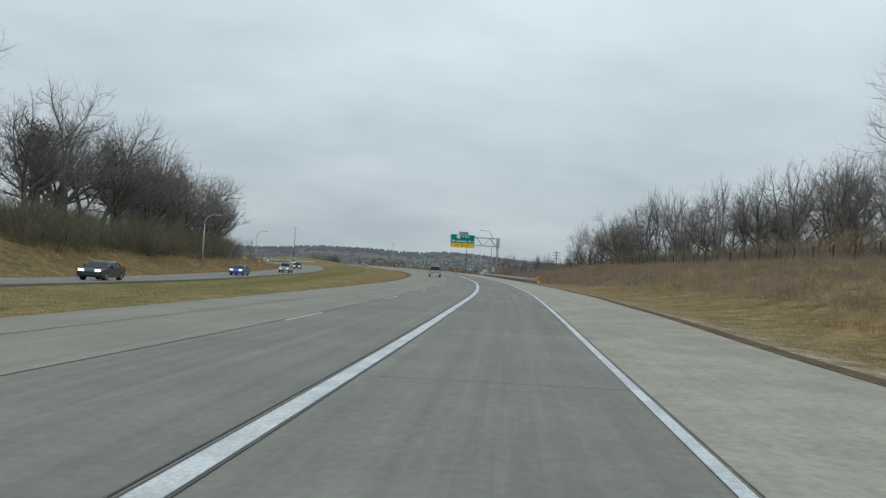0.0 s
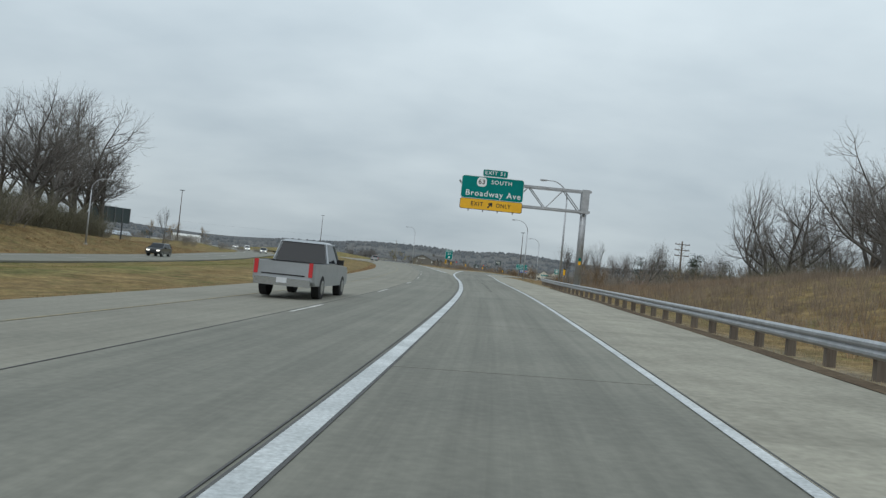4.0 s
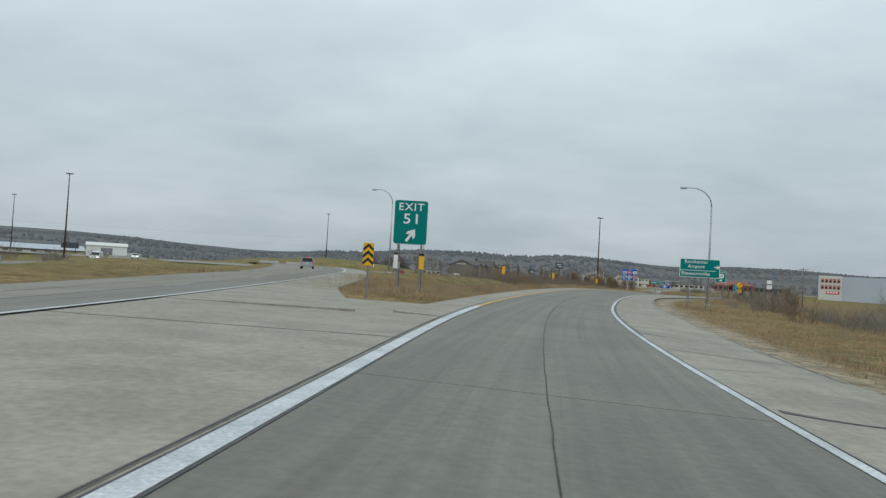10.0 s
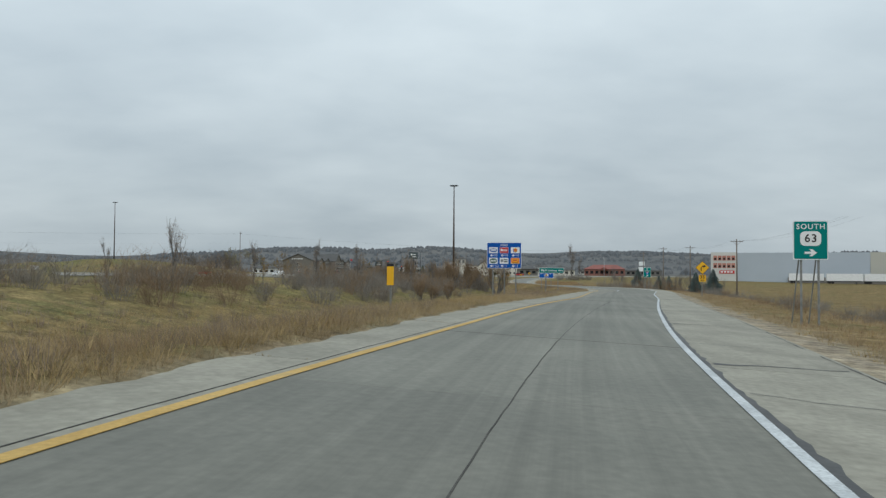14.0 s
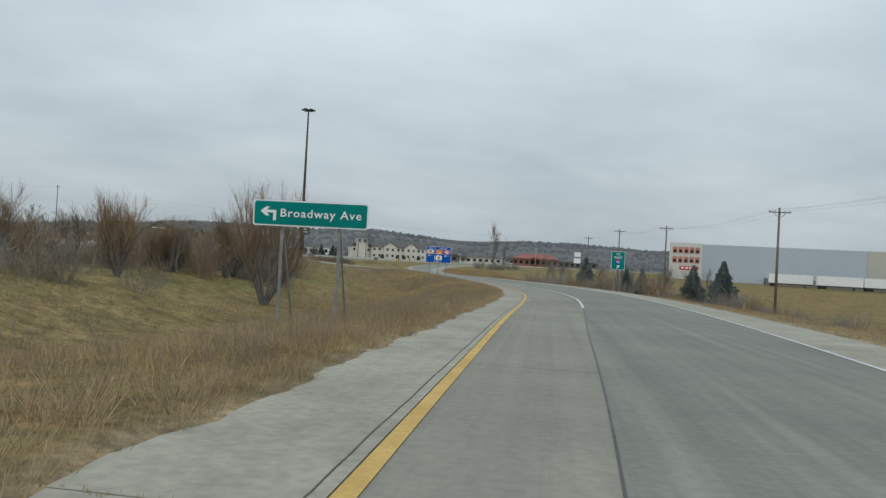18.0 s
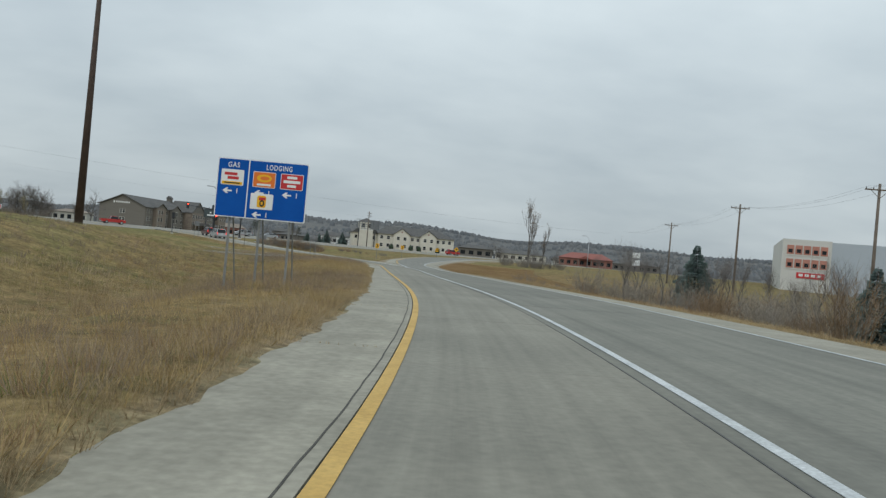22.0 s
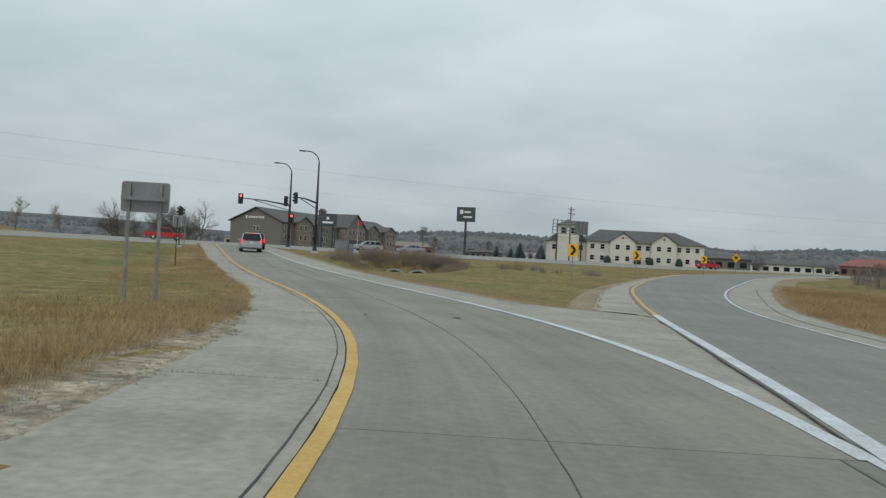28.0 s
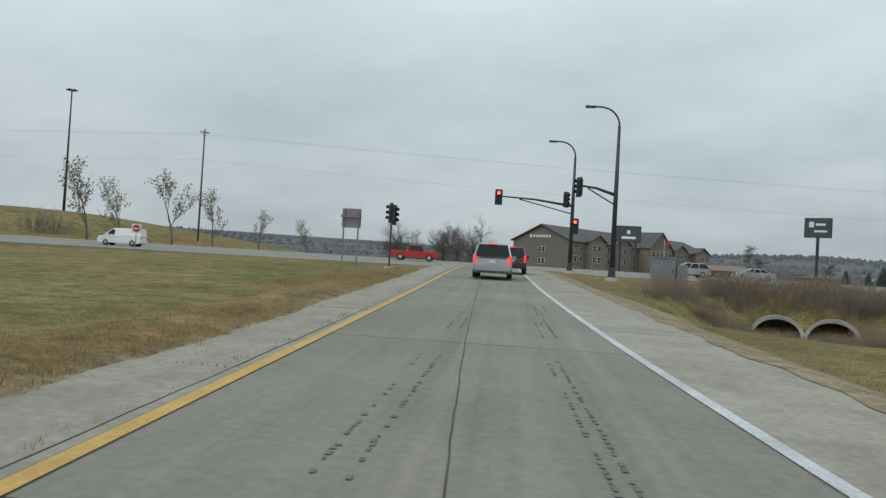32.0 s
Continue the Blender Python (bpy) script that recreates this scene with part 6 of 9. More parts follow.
# culvert mouths in the side ditch
def culvert(x, y, turn):
    b = ground_z(x, y)
    cv = thing("culvert", pose(x, y, -0.1, 0, 0, turn), "pale concrete arched culvert mouth in the ditch weeds", "culvert", "culverts")
    arc = [(1.2 * math.cos(a), 1.12 * math.sin(a) ** .8) for a in [radians(180 * k / 14) for k in range(15)]]
    inn = [(1.04 * math.cos(a), .96 * math.sin(a) ** .8) for a in [radians(180 * k / 14) for k in range(15)]]
    kit = Kit()
    for i in range(14):
        (a, b1), (c, d1), (e, f1), (g, h1) = arc[i], arc[i + 1], inn[i + 1], inn[i]
        # the rim slopes back from the apron to the crown
        y0, y1 = b1 * .75 - .35, d1 * .75 - .35
        v = [(a, y0, b1), (c, y1, d1), (e, y1, f1), (g, y0, h1), (a, 1.6, b1), (c, 1.6, d1), (e, 1.6, f1), (g, 1.6, h1)]
        kit.add(v, [(0, 1, 2, 3), (0, 4, 5, 1), (3, 2, 6, 7)])
    part("arch", kit, M_CULVERT, cv)
    part("apron", Kit().box((-1.2, -.6, -.15), (1.2, 1.5, .02)), M_CULVERT, cv)
    # black sheet stands in for the shade inside the barrel
    part("dark_throat", Kit().add([(p, 1.5, q) for p, q in inn], [tuple(range(15))]), M_SIGNBLACK, cv)


culvert(36.25, 636.3, 10)
culvert(38.55, 636.6, 4)

# parapets of the freeway bridge far ahead
for line, d_ in ((MAIN, -9.8), (MAIN, 2.8), (OPPO, 0.2), (OPPO, -11.0)):
    i0, i1 = np.argmin(np.abs(line.p[:, 1] - 520)), np.argmin(np.abs(line.p[:, 1] - 610))
    ss = np.linspace(line.s[i0], line.s[i1], 20)
    a, b = line.at(ss, d_, 1.0), line.at(ss, d_ + 0.3, 1.0)
    whole("bridge_parapet", Kit().strip(a.tolist(), b.tolist(), 1.1), M_CONC, "pale concrete bridge parapet on the freeway", "parapet", "bridge parapets")


# ---------------------------------------------------------------- vehicles
def paint(name, colour, rough=0.3, metal=0.0):
    m = mat(name, colour, tuple(min(1, c * 1.12) for c in colour), 2.0, 0.03, rough, metal)
    m.node_tree.nodes["Principled BSDF"].inputs["Coat Weight"].default_value = 0.6
    return m


P_SILVER, P_WHITE, P_RED = paint("silver_car_paint", (0.36, 0.38, 0.40), 0.35, 0.5), paint("white_car_paint", (0.74, 0.75, 0.75)), paint("red_car_paint", (0.42, 0.022, 0.02))
P_BLACK, P_BLUE, P_TEAL = paint("black_car_paint", (0.02, 0.021, 0.023)), paint("blue_car_paint", (0.012, 0.07, 0.30)), paint("dark_teal_car_paint", (0.018, 0.035, 0.042), 0.3, 0.3)
P_MAROON = paint("maroon_car_paint", (0.05, 0.012, 0.014))
M_CHROME = mat("brushed_chrome", (0.55, 0.56, 0.57), None, rough=0.25, metal=1.0)
M_PLATE = mat("pale_plate", (0.62, 0.64, 0.66), None, rough=0.5)
KINDS = {  # length, width, outline of the lower body (x from the rear, z), cabin base and roof (x0, x1), belt, roof, wheel radius
    "pickup": (5.7, 1.95, [(0, .55), (0, 1.12), (2.15, 1.14), (2.15, 1.18), (3.95, 1.18), (5.45, 1.10), (5.68, .95), (5.7, .5), (5.5, .42), (.25, .42)], (2.1, 4.15), (2.3, 3.65), 1.16, 1.88, .39),
    "minivan": (5.1, 1.95, [(0, .45), (.03, 1.05), (3.9, 1.08), (4.85, .92), (5.08, .7), (5.1, .4), (4.9, .26), (.2, .26)], (.04, 4.2), (.3, 3.1), 1.05, 1.75, .33),
    "van": (4.8, 1.85, [(0, .4), (0, 1.15), (3.75, 1.12), (4.55, .98), (4.78, .75), (4.8, .4), (4.6, .26), (.2, .26)], (.02, 4.1), (.08, 3.1), 1.12, 1.9, .32),
    "suv": (4.7, 1.88, [(0, .5), (.03, 1.05), (3.4, 1.06), (4.5, .98), (4.68, .8), (4.7, .45), (4.5, .32), (.2, .32)], (.06, 3.6), (.5, 2.75), 1.04, 1.68, .36),
    "sedan": (4.75, 1.82, [(0, .5), (.05, .95), (1.0, .98), (3.3, .95), (4.5, .82), (4.72, .65), (4.75, .38), (4.55, .24), (.2, .24)], (.65, 3.6), (1.35, 2.75), .94, 1.43, .33),
}


def vehicle(kind, colour, x, y, z, heading, label, group="", lights="tail"):
    """heading: degrees left of +y in which it drives."""
    L, W, outline, base, roof, belt, top, wr = KINDS[kind]
    name = {"suv": "suv_car", "sedan": "sedan_car", "van": "panel_van", "pickup": "pickup_truck", "minivan": "minivan"}[kind]
    car = thing(name, pose(x, y, z, 0, 0, heading), label, "car" if kind in ("suv", "sedan") else kind.replace("minivan", "minivan"), group)
    m = pose(0, -L / 2, 0, 0, 0, 90)     # lengthwise x to +y
    h = W / 2
    kit = Kit()
    n = len(outline)
    rings = []
    for yy, k in ((-h, .965), (-h * .94, 1.0), (h * .94, 1.0), (h, .965)):
        rings.append([tuple(m @ Vector((L / 2 + (a - L / 2) * (k if abs(yy) == h else 1), yy, .75 + (b - .75) * k))) for a, b in outline])
    kit.add([p for r in rings for p in r], [tuple(range(n))[::-1], tuple(range(3 * n, 4 * n))] + [(r * n + i, r * n + (i + 1) % n, (r + 1) * n + (i + 1) % n, (r + 1) * n + i) for r in range(3) for i in range(n)])
    body = part("body", kit, colour, car)
    hb, ht = h * .93, h * .76
    glass_up = colour if kind == "van" else M_GLASS
    q = [(base[0], -hb, belt), (base[1], -hb, belt), (base[1], hb, belt), (base[0], hb, belt), (roof[0], -ht, top - .06), (roof[1], -ht, top - .06), (roof[1], ht, top - .06), (roof[0], ht, top - .06)]
    part("cabin", Kit().add([tuple(m @ Vector(p)) for p in q], [(0, 1, 5, 4), (1, 2, 6, 5), (2, 3, 7, 6), (3, 0, 4, 7), (4, 5, 6, 7)]), glass_up, car)
    part("roof", Kit().add([tuple(m @ Vector(p)) for p in [(roof[0] - .05, -ht - .02, top - .08), (roof[1] + .05, -ht - .02, top - .08), (roof[1] + .05, ht + .02, top - .08), (roof[0] - .05, ht + .02, top - .08),
         (roof[0] + .1, -ht * .85, top), (roof[1] - .15, -ht * .85, top), (roof[1] - .15, ht * .85, top), (roof[0] + .1, ht * .85, top)]], [(0, 1, 5, 4), (1, 2, 6, 5), (2, 3, 7, 6), (3, 0, 4, 7), (4, 5, 6, 7), (3, 2, 1, 0)]), colour, car)
    if kind == "van":
        part("windscreen", Kit().add([tuple(m @ Vector(p)) for p in [(base[1] - .02, -hb * .92, belt + .06), (base[1] - .02, hb * .92, belt + .06), (roof[1] + .07, ht * .92, top - .12), (roof[1] + .07, -ht * .92, top - .12)]], [(0, 1, 2, 3)]), M_GLASS, car)
        for s in (-1, 1):
            part("side_window", Kit().add([tuple(m @ Vector(p)) for p in [(2.9, s * (hb + .012), belt + .05), (3.85, s * (hb + .012), belt + .05), (3.2, s * (ht + .045), top - .2), (2.9, s * (ht + .045), top - .2)]], [(0, 1, 2, 3)]), M_GLASS, car)
    else:
        for s in (-1, 1):
            for f in ((0.0, 1.0) if kind == "pickup" else (0.0, .36, .68, 1.0)):
                xb, xt = base[0] + (base[1] - base[0]) * f, roof[0] + (roof[1] - roof[0]) * f
                part("pillar", Kit().tube([tuple(m @ Vector((xb, s * hb, belt))), tuple(m @ Vector((xt, s * ht, top - .07)))], .045, 4), colour, car)
    ax = (.19 * L, .80 * L) if kind != "pickup" else (.22 * L, .83 * L)
    for a in ax:
        for s in (-1, 1):
            c = m @ Vector((a, s * (h - .11), wr))
            wh = part("wheel", Kit().tube([(-.12, 0, 0), (-.1, 0, 0), (.1, 0, 0), (.12, 0, 0)], [wr * .9, wr, wr, wr * .9], 18), M_RUBBER, car, m=pose(*c))
            part("rim", Kit().tube([(-.128, 0, 0), (.128, 0, 0)], wr * .6, 12), M_CHROME, wh)
            part("wheel_arch", Kit().tube([tuple(m @ Vector((a, s * (h - .25), wr + .04))), tuple(m @ Vector((a, s * (h - .005), wr + .04)))], wr * 1.17, 16), M_RUBBER, car)
    for s in (-1, 1):
        part("tail_lamp", Kit().box((-.06, -.03, -.22), (.06, .03, .22)), M_TAILLAMP if lights == "tail" else M_SIGNRED, car, m=pose(*(m @ Vector((.0, s * (h - .12), .92)))) )
        part("headlamp", Kit().box((-.2, -.04, -.08), (.2, .04, .08)), M_HEADLAMP if lights == "head" else M_GLASS, car, m=pose(*(m @ Vector((L - .05, s * (h - .32), .74)))))
        part("mirror", Kit().box((-.12, -.06, -.09), (.12, .06, .09)), M_RUBBER if kind == "pickup" else colour, car, m=pose(*(m @ Vector((base[1] - .55, s * (hb + .14), belt + .08)))))
    part("bumper", Kit().box((-h * .9, -.09, -.12), (h * .9, .06, .12)), M_CHROME if kind == "pickup" else colour, car, m=pose(*(m @ Vector((-.02, 0, .5)))))
    part("rear_plate", Kit().box((-.16, -.02, -.08), (.16, 0, .08)), M_PLATE, car, m=pose(*(m @ Vector((-.005 if kind != "pickup" else -.12, 0, .82 if kind != "pickup" else .55)))))
    part("rear_window" if kind != "pickup" else "tailgate_line", Kit().box((-h * .7, -.01, -.02), (h * .7, .01, .02)), M_RUBBER, car, m=pose(*(m @ Vector((.0, 0, 1.02 if kind != "pickup" else .72)))))
    if kind in ("minivan", "suv"):
        part("brake_lamp", Kit().box((-.2, -.02, -.025), (.2, .02, .025)), M_TAILLAMP, car, m=pose(*(m @ Vector((roof[0] - .06, 0, top - .05)))))
    if kind == "pickup":
        # thin dark sheet on the solid bed replaces an open hollow
        part("bed_hollow", Kit().box((-h * .82, -2.0 + L / 2 - L / 2, 0), (h * .82, 0, .02)), M_RUBBER, car, m=pose(*(m @ Vector((2.08, 0, 1.14)))))
    return car


def on_line(line, y, d):
    i = np.argmin(np.abs(line.p[:, 1] - y))
    p = line.at(line.s[i], d)
    t = line.right[i]
    return p[0], p[1], p[2], math.degrees(math.atan2(t[1], t[0]))


# the grey SUV is added to hold the pickup's later place
for y_, d_, kind, col, lab in ((134, -5.0, "pickup", P_SILVER, "silver pickup truck driving ahead on the freeway"), (362, -5.4, "suv", P_SILVER, "grey SUV added far along the freeway at the pickup's later place")):
    x_, yy_, z_, t_ = on_line(MAIN, y_, d_)
    vehicle(kind, col, x_, yy_, z_, t_, lab, "", "off")
for y_, d_, kind, col, lab in ((60, -3.0, "sedan", P_TEAL, "dark teal sedan coming down the opposite carriageway"), (108, -3.0, "sedan", P_BLUE, "dark blue sedan on the opposite carriageway"),
                               (150, -3.2, "pickup", P_SILVER, "silver pickup on the opposite carriageway"), (205, -6.6, "suv", P_BLACK, "black SUV on the opposite carriageway"),
                               (330, -3.2, "suv", P_SILVER, "silver SUV with its headlamps on"), (395, -6.6, "van", P_WHITE, "white van on the opposite carriageway"), (450, -3.2, "sedan", P_WHITE, "white sedan on the opposite carriageway")):
    x_, yy_, z_, t_ = on_line(OPPO, y_, d_)
    vehicle(kind, col, x_, yy_, z_, t_ + 180, lab, "oncoming traffic", "head")
q_ = RAMP.at(S0 + 645, -0.9)
vehicle("minivan", P_SILVER, q_[0], q_[1], q_[2], 27.5, "silver minivan braking at the red signal")
q_ = RAMP.at(S0 + 655, 0.05)
vehicle("suv", P_MAROON, q_[0], q_[1], q_[2], 27.5, "dark red SUV waiting at the red signal")
def avenue_z(x, y):
    _, d, z, lean = AVENUE.near(np.array([(x, y)], float))
    return float(z[0] - math.tan(radians(lean[0])) * d[0])


for x_, y_, kind, col, dr, lab in ((-11, 674.5, "pickup", P_RED, -59, "red pickup crossing on the avenue"), (-33, 650, "van", P_WHITE, 121, "white panel van on the avenue"), 
                                   (17.5, 690.5, "suv", P_SILVER, 121, "silver SUV on the avenue"), (24, 694.5, "sedan", P_SILVER, 121, "silver sedan on the avenue"), (78, 728, "suv", P_RED, -59, "red SUV on the avenue"),
                                   (-60, 640, "sedan", P_RED, 121, "red sedan far along the avenue")):
    vehicle(kind, col, x_, y_, avenue_z(x_, y_) + 0.01, dr, lab, "avenue traffic", "off")


# ---------------------------------------------------------------- buildings
M_TAUPE = mat("taupe_siding", (0.158, 0.148, 0.13), (0.18, 0.168, 0.148), 1.0, 0.06, 0.85, stretch=(.2, .2, 6))
M_STONE = mat("brown_stone_veneer", (0.185, 0.155, 0.128), (0.265, 0.225, 0.185), 1.4, 0.2, 0.9)
M_SHINGLE = mat("grey_shingles", (0.085, 0.085, 0.085), (0.12, 0.118, 0.112), 0.8, 0.15, 0.95, stretch=(1, 1, 3))
M_CREAM = mat("cream_stucco", (0.60, 0.575, 0.50), (0.66, 0.635, 0.56), 0.5, 0.06, 0.9)
M_TRIM = mat("white_trim", (0.66, 0.66, 0.63), None, rough=0.6)
M_PANELBLUE = mat("pale_blue_metal_panel", (0.40, 0.45, 0.50), (0.43, 0.48, 0.53), 0.05, 0.03, 0.5)
M_PANELTAN = mat("pale_tan_metal_panel", (0.42, 0.41, 0.36), (0.46, 0.45, 0.39), 0.05, 0.03, 0.5)
M_OFFICE = mat("off_white_wall_panel", (0.55, 0.55, 0.52), (0.60, 0.60, 0.57), 0.05, 0.03, 0.6)
M_SALMON = mat("salmon_window_panel", (0.42, 0.185, 0.14), (0.48, 0.22, 0.165), 0.5, 0.06, 0.7)
M_REDROOF = mat("dull_red_roof", (0.23, 0.08, 0.065), (0.28, 0.10, 0.08), 0.5, 0.1, 0.8)
M_BRICKRED = mat("red_brick_face", (0.23, 0.10, 0.075), (0.29, 0.13, 0.10), 1.0, 0.15, 0.9)
M_SHRUB = mat("dark_evergreen_shrub", (0.018, 0.035, 0.02), (0.035, 0.055, 0.03), 2.0, 0.2, 0.9)


def window(parent, m, w, h, sill=True):
    """A framed window on a wall that faces -y of the pose m."""
    wd = part("window", Kit().box((-w / 2, -.05, -h / 2), (w / 2, .02, h / 2)), M_TRIM, parent, m=m)
    part("pane", Kit().box((-w / 2 + .09, -.06, .03), (w / 2 - .09, -.045, h / 2 - .09)), M_GLASS, wd)
    part("pane", Kit().box((-w / 2 + .09, -.06, -h / 2 + .09), (w / 2 - .09, -.045, -.03)), M_GLASS, wd)
    return wd


def gable_roof(parent, x0, x1, y0, y1, eave, ridge, material, over=.5, along="y", wall=None):
    """A pitched roof of real thickness; along: the way the ridge runs."""
    t = .22
    if along == "y":
        xm = (x0 + x1) / 2
        k = Kit().prism([(x0 - over, eave - over * (ridge - eave) / (xm - x0)), (xm, ridge), (x1 + over, eave - over * (ridge - eave) / (xm - x0)), (x1 + over, eave + t - over * (ridge - eave) / (xm - x0)), (xm, ridge + t * 1.3), (x0 - over, eave + t - over * (ridge - eave) / (xm - x0))], y0 - over, y1 + over)
        roof_ = part("roof", k, material, parent)
        if wall:
            part("gable_wall", Kit().prism([(x0, eave - .1), (x1, eave - .1), (xm, ridge - .02)][::-1], y0 + .01, y0 + .25), wall, parent)
            part("gable_wall", Kit().prism([(x0, eave - .1), (x1, eave - .1), (xm, ridge - .02)][::-1], y1 - .25, y1 - .01), wall, parent)
        return roof_
    R = pose(0, 0, 0, 0, 0, 90)
    ym = (y0 + y1) / 2
    d = over * (ridge - eave) / (ym - y0)
    k = Kit().prism([(y0 - over, eave - d), (ym, ridge), (y1 + over, eave - d), (y1 + over, eave + t - d), (ym, ridge + t * 1.3), (y0 - over, eave + t - d)], -x1 - over, -x0 + over, R)
    roof_ = part("roof", k, material, parent)
    if wall:
        part("gable_wall", Kit().prism([(y0, eave - .1), (y1, eave - .1), (ym, ridge - .02)][::-1], -x0 - .25, -x0 - .01, R), wall, parent)
        part("gable_wall", Kit().prism([(y0, eave - .1), (y1, eave - .1), (ym, ridge - .02)][::-1], -x1 + .01, -x1 + .25, R), wall, parent)
    return roof_


# three-storey inn: gable end towards the ramp
inn_b = 3.1
inn = thing("grey_inn", pose(-32, 771, inn_b, 0, 0, -11.8), "three-storey taupe inn with grey shingle roof and gabled bays", "hotel")
part("wall", Kit().box((-18, 0, -1.5), (0, 73, 7.4)), M_TAUPE, inn)
gable_roof(inn, -18, 0, 0, 73, 7.4, 11.2, M_SHINGLE, .6, "y", M_TAUPE)
for z_ in (2.3, 5.2):
    for x_ in (-9.4, -8.3): window(inn, pose(x_, -.02, z_), .95, 1.4)
part("name_letters", Kit().box((-12.6, -.12, 8.0), (-12.1, -.02, 8.9)), M_SIGNWHITE, inn, "white wall emblem")
for k in range(7): part("name_bar", Kit().box((-11.6 + .8 * k, -.1, 8.15), (-11.1 + .8 * k, -.02, 8.75)), M_SIGNWHITE, inn)
for j, (ya, yb, out, top) in enumerate(((6, 13, 1.4, 9.2), (18, 25, 1.4, 9.2), (31, 43, 3.5, 11.8), (49, 56, 1.4, 9.2), (62, 70, 1.4, 9.2))):
    bay = part("bay", Kit().box((-.5, ya, -1.5), (out, yb, 7.6)), M_STONE if j % 2 == 0 else M_TAUPE, inn, "projecting stone-faced bay")
    gable_roof(inn, -7, out, ya, yb, 7.6, top, M_SHINGLE, .4, "x", M_TAUPE)
    for z_ in (-.2, 2.6, 5.4):
        for u in np.arange(ya + 1.6, yb - .8, 2.3): window(inn, pose(out + .02, u, z_ + .6, 0, 0, 90), 1.15, 1.5)
for z_ in (-.2, 2.6, 5.4):
    for u in (1.8, 3.9, 14.6, 16.4, 26.6, 29.0, 44.8, 47.2, 57.6, 60.0, 71.5): window(inn, pose(.02, u, z_ + .6, 0, 0, 90), 1.1, 1.5)
part("cupola", Kit().box((-10, 35, 10.5), (-8.2, 36.8, 12.6)), M_TAUPE, inn)
part("cupola_roof", Kit().prism([(-10.3, 12.6), (-7.9, 12.6), (-9.1, 13.7)][::-1], 34.7, 37.1), M_SHINGLE, inn)
part("entrance_canopy", Kit().prism([(3.5, 2.6), (11, 2.6), (10, 3.6), (4.5, 3.6)][::-1], 33, 41), M_SHINGLE, inn)
for x_ in (4.3, 10.3):
    for y_ in (33.6, 40.4): part("canopy_pillar", Kit().box((x_ - .3, y_ - .3, -1.5), (x_ + .3, y_ + .3, 2.6)), M_STONE, inn)
for k in range(1):
    fp = thing("flag_pole", pose(-12 + 3 * k, 779 + 3.5 * k, 3.0), "slim white flag pole before the inn", "flag pole", "flag poles")
    part("pole", Kit().tube([(0, 0, 0), (0, 0, 9.0)], [.07, .04], 8), M_TRIM, fp)
    fl = Kit()
    cloth = [(.04 + .17 * i, .12 * math.sin(i * .9), 0) for i in range(8)]
    fl.strip([(a, b, 8.8 - .04 * i) for i, (a, b, c) in enumerate(cloth)], [(a, b, 7.9 - .06 * i) for i, (a, b, c) in enumerate(cloth)])
    part("flag", fl, (M_SIGNRED, M_SIGNWHITE, M_BLUE)[k], fp)

# the inn's roadside sign and the tall pylon sign
def board_sign(x, y, base, turn, w, h, bottom, label, pole_r, face, marks, two=False):
    sg = thing("roadside_sign", pose(x, y, base, 0, 0, turn), label, "business sign", "business signs")
    for u in ((-w * .3, w * .3) if two else (0,)):
        part("pole", Kit().tube([(u, .1, -.5), (u, .1, bottom + h * .3)], pole_r, 8), M_DARKSTEEL, sg)
    bx = part("board", Kit().box((-w / 2, -.2, bottom), (w / 2, .25, bottom + h)), M_DARKSTEEL, sg)
    part("face", Kit().box((-w / 2 + .1, -.215, bottom + .1), (w / 2 - .1, -.2, bottom + h - .1)), face, bx)
    for a, b, c, d in marks: part("mark_bar", Kit().box((a, -.23, bottom + b), (c, -.214, bottom + d)), M_SIGNWHITE, bx)
    return sg


M_SLATE = mat("slate_green_sign_face", (0.045, 0.065, 0.07), (0.055, 0.078, 0.083), 1.0, 0.05, 0.5)
board_sign(23.9, 752.1, ground_z(23.9, 752), -2, 4.6, 3.6, 8.9, "dark slate square pylon sign on one tall pole", .28, M_SLATE, [(-1.5, 1.9, -.7, 2.9), (-.4, 2.2, 1.2, 2.6), (-.6, 1.0, 1.5, 1.35)])
board_sign(6.5, 700.5, 2.8, 20, 3.4, 2.3, 4.4, "dark inn entrance sign beside the avenue", .15, M_SLATE, [(-.9, .5, 1.0, .85), (-.2, 1.2, .25, 1.7)], True)

# cream two-storey hotel
hotel = thing("cream_hotel", pose(61.6, 748.5, 3.2, 0, 0, 8) @ Matrix.Scale(0.9, 4), "two-storey cream stucco hotel with grey hipped roof and twin gables", "hotel")
part("wall", Kit().box((-9, 0, -1), (21, 14, 5.6)), M_CREAM, hotel)
hip = Kit().add([(-9.6, -.6, 5.5), (21.6, -.6, 5.5), (21.6, 14.6, 5.5), (-9.6, 14.6, 5.5), (-5, 7, 8.9), (15, 7, 8.9)], [(0, 1, 5, 4), (1, 2, 5), (2, 3, 4, 5), (3, 0, 4), (3, 2, 1, 0)])
part("roof", hip, M_SHINGLE, hotel)
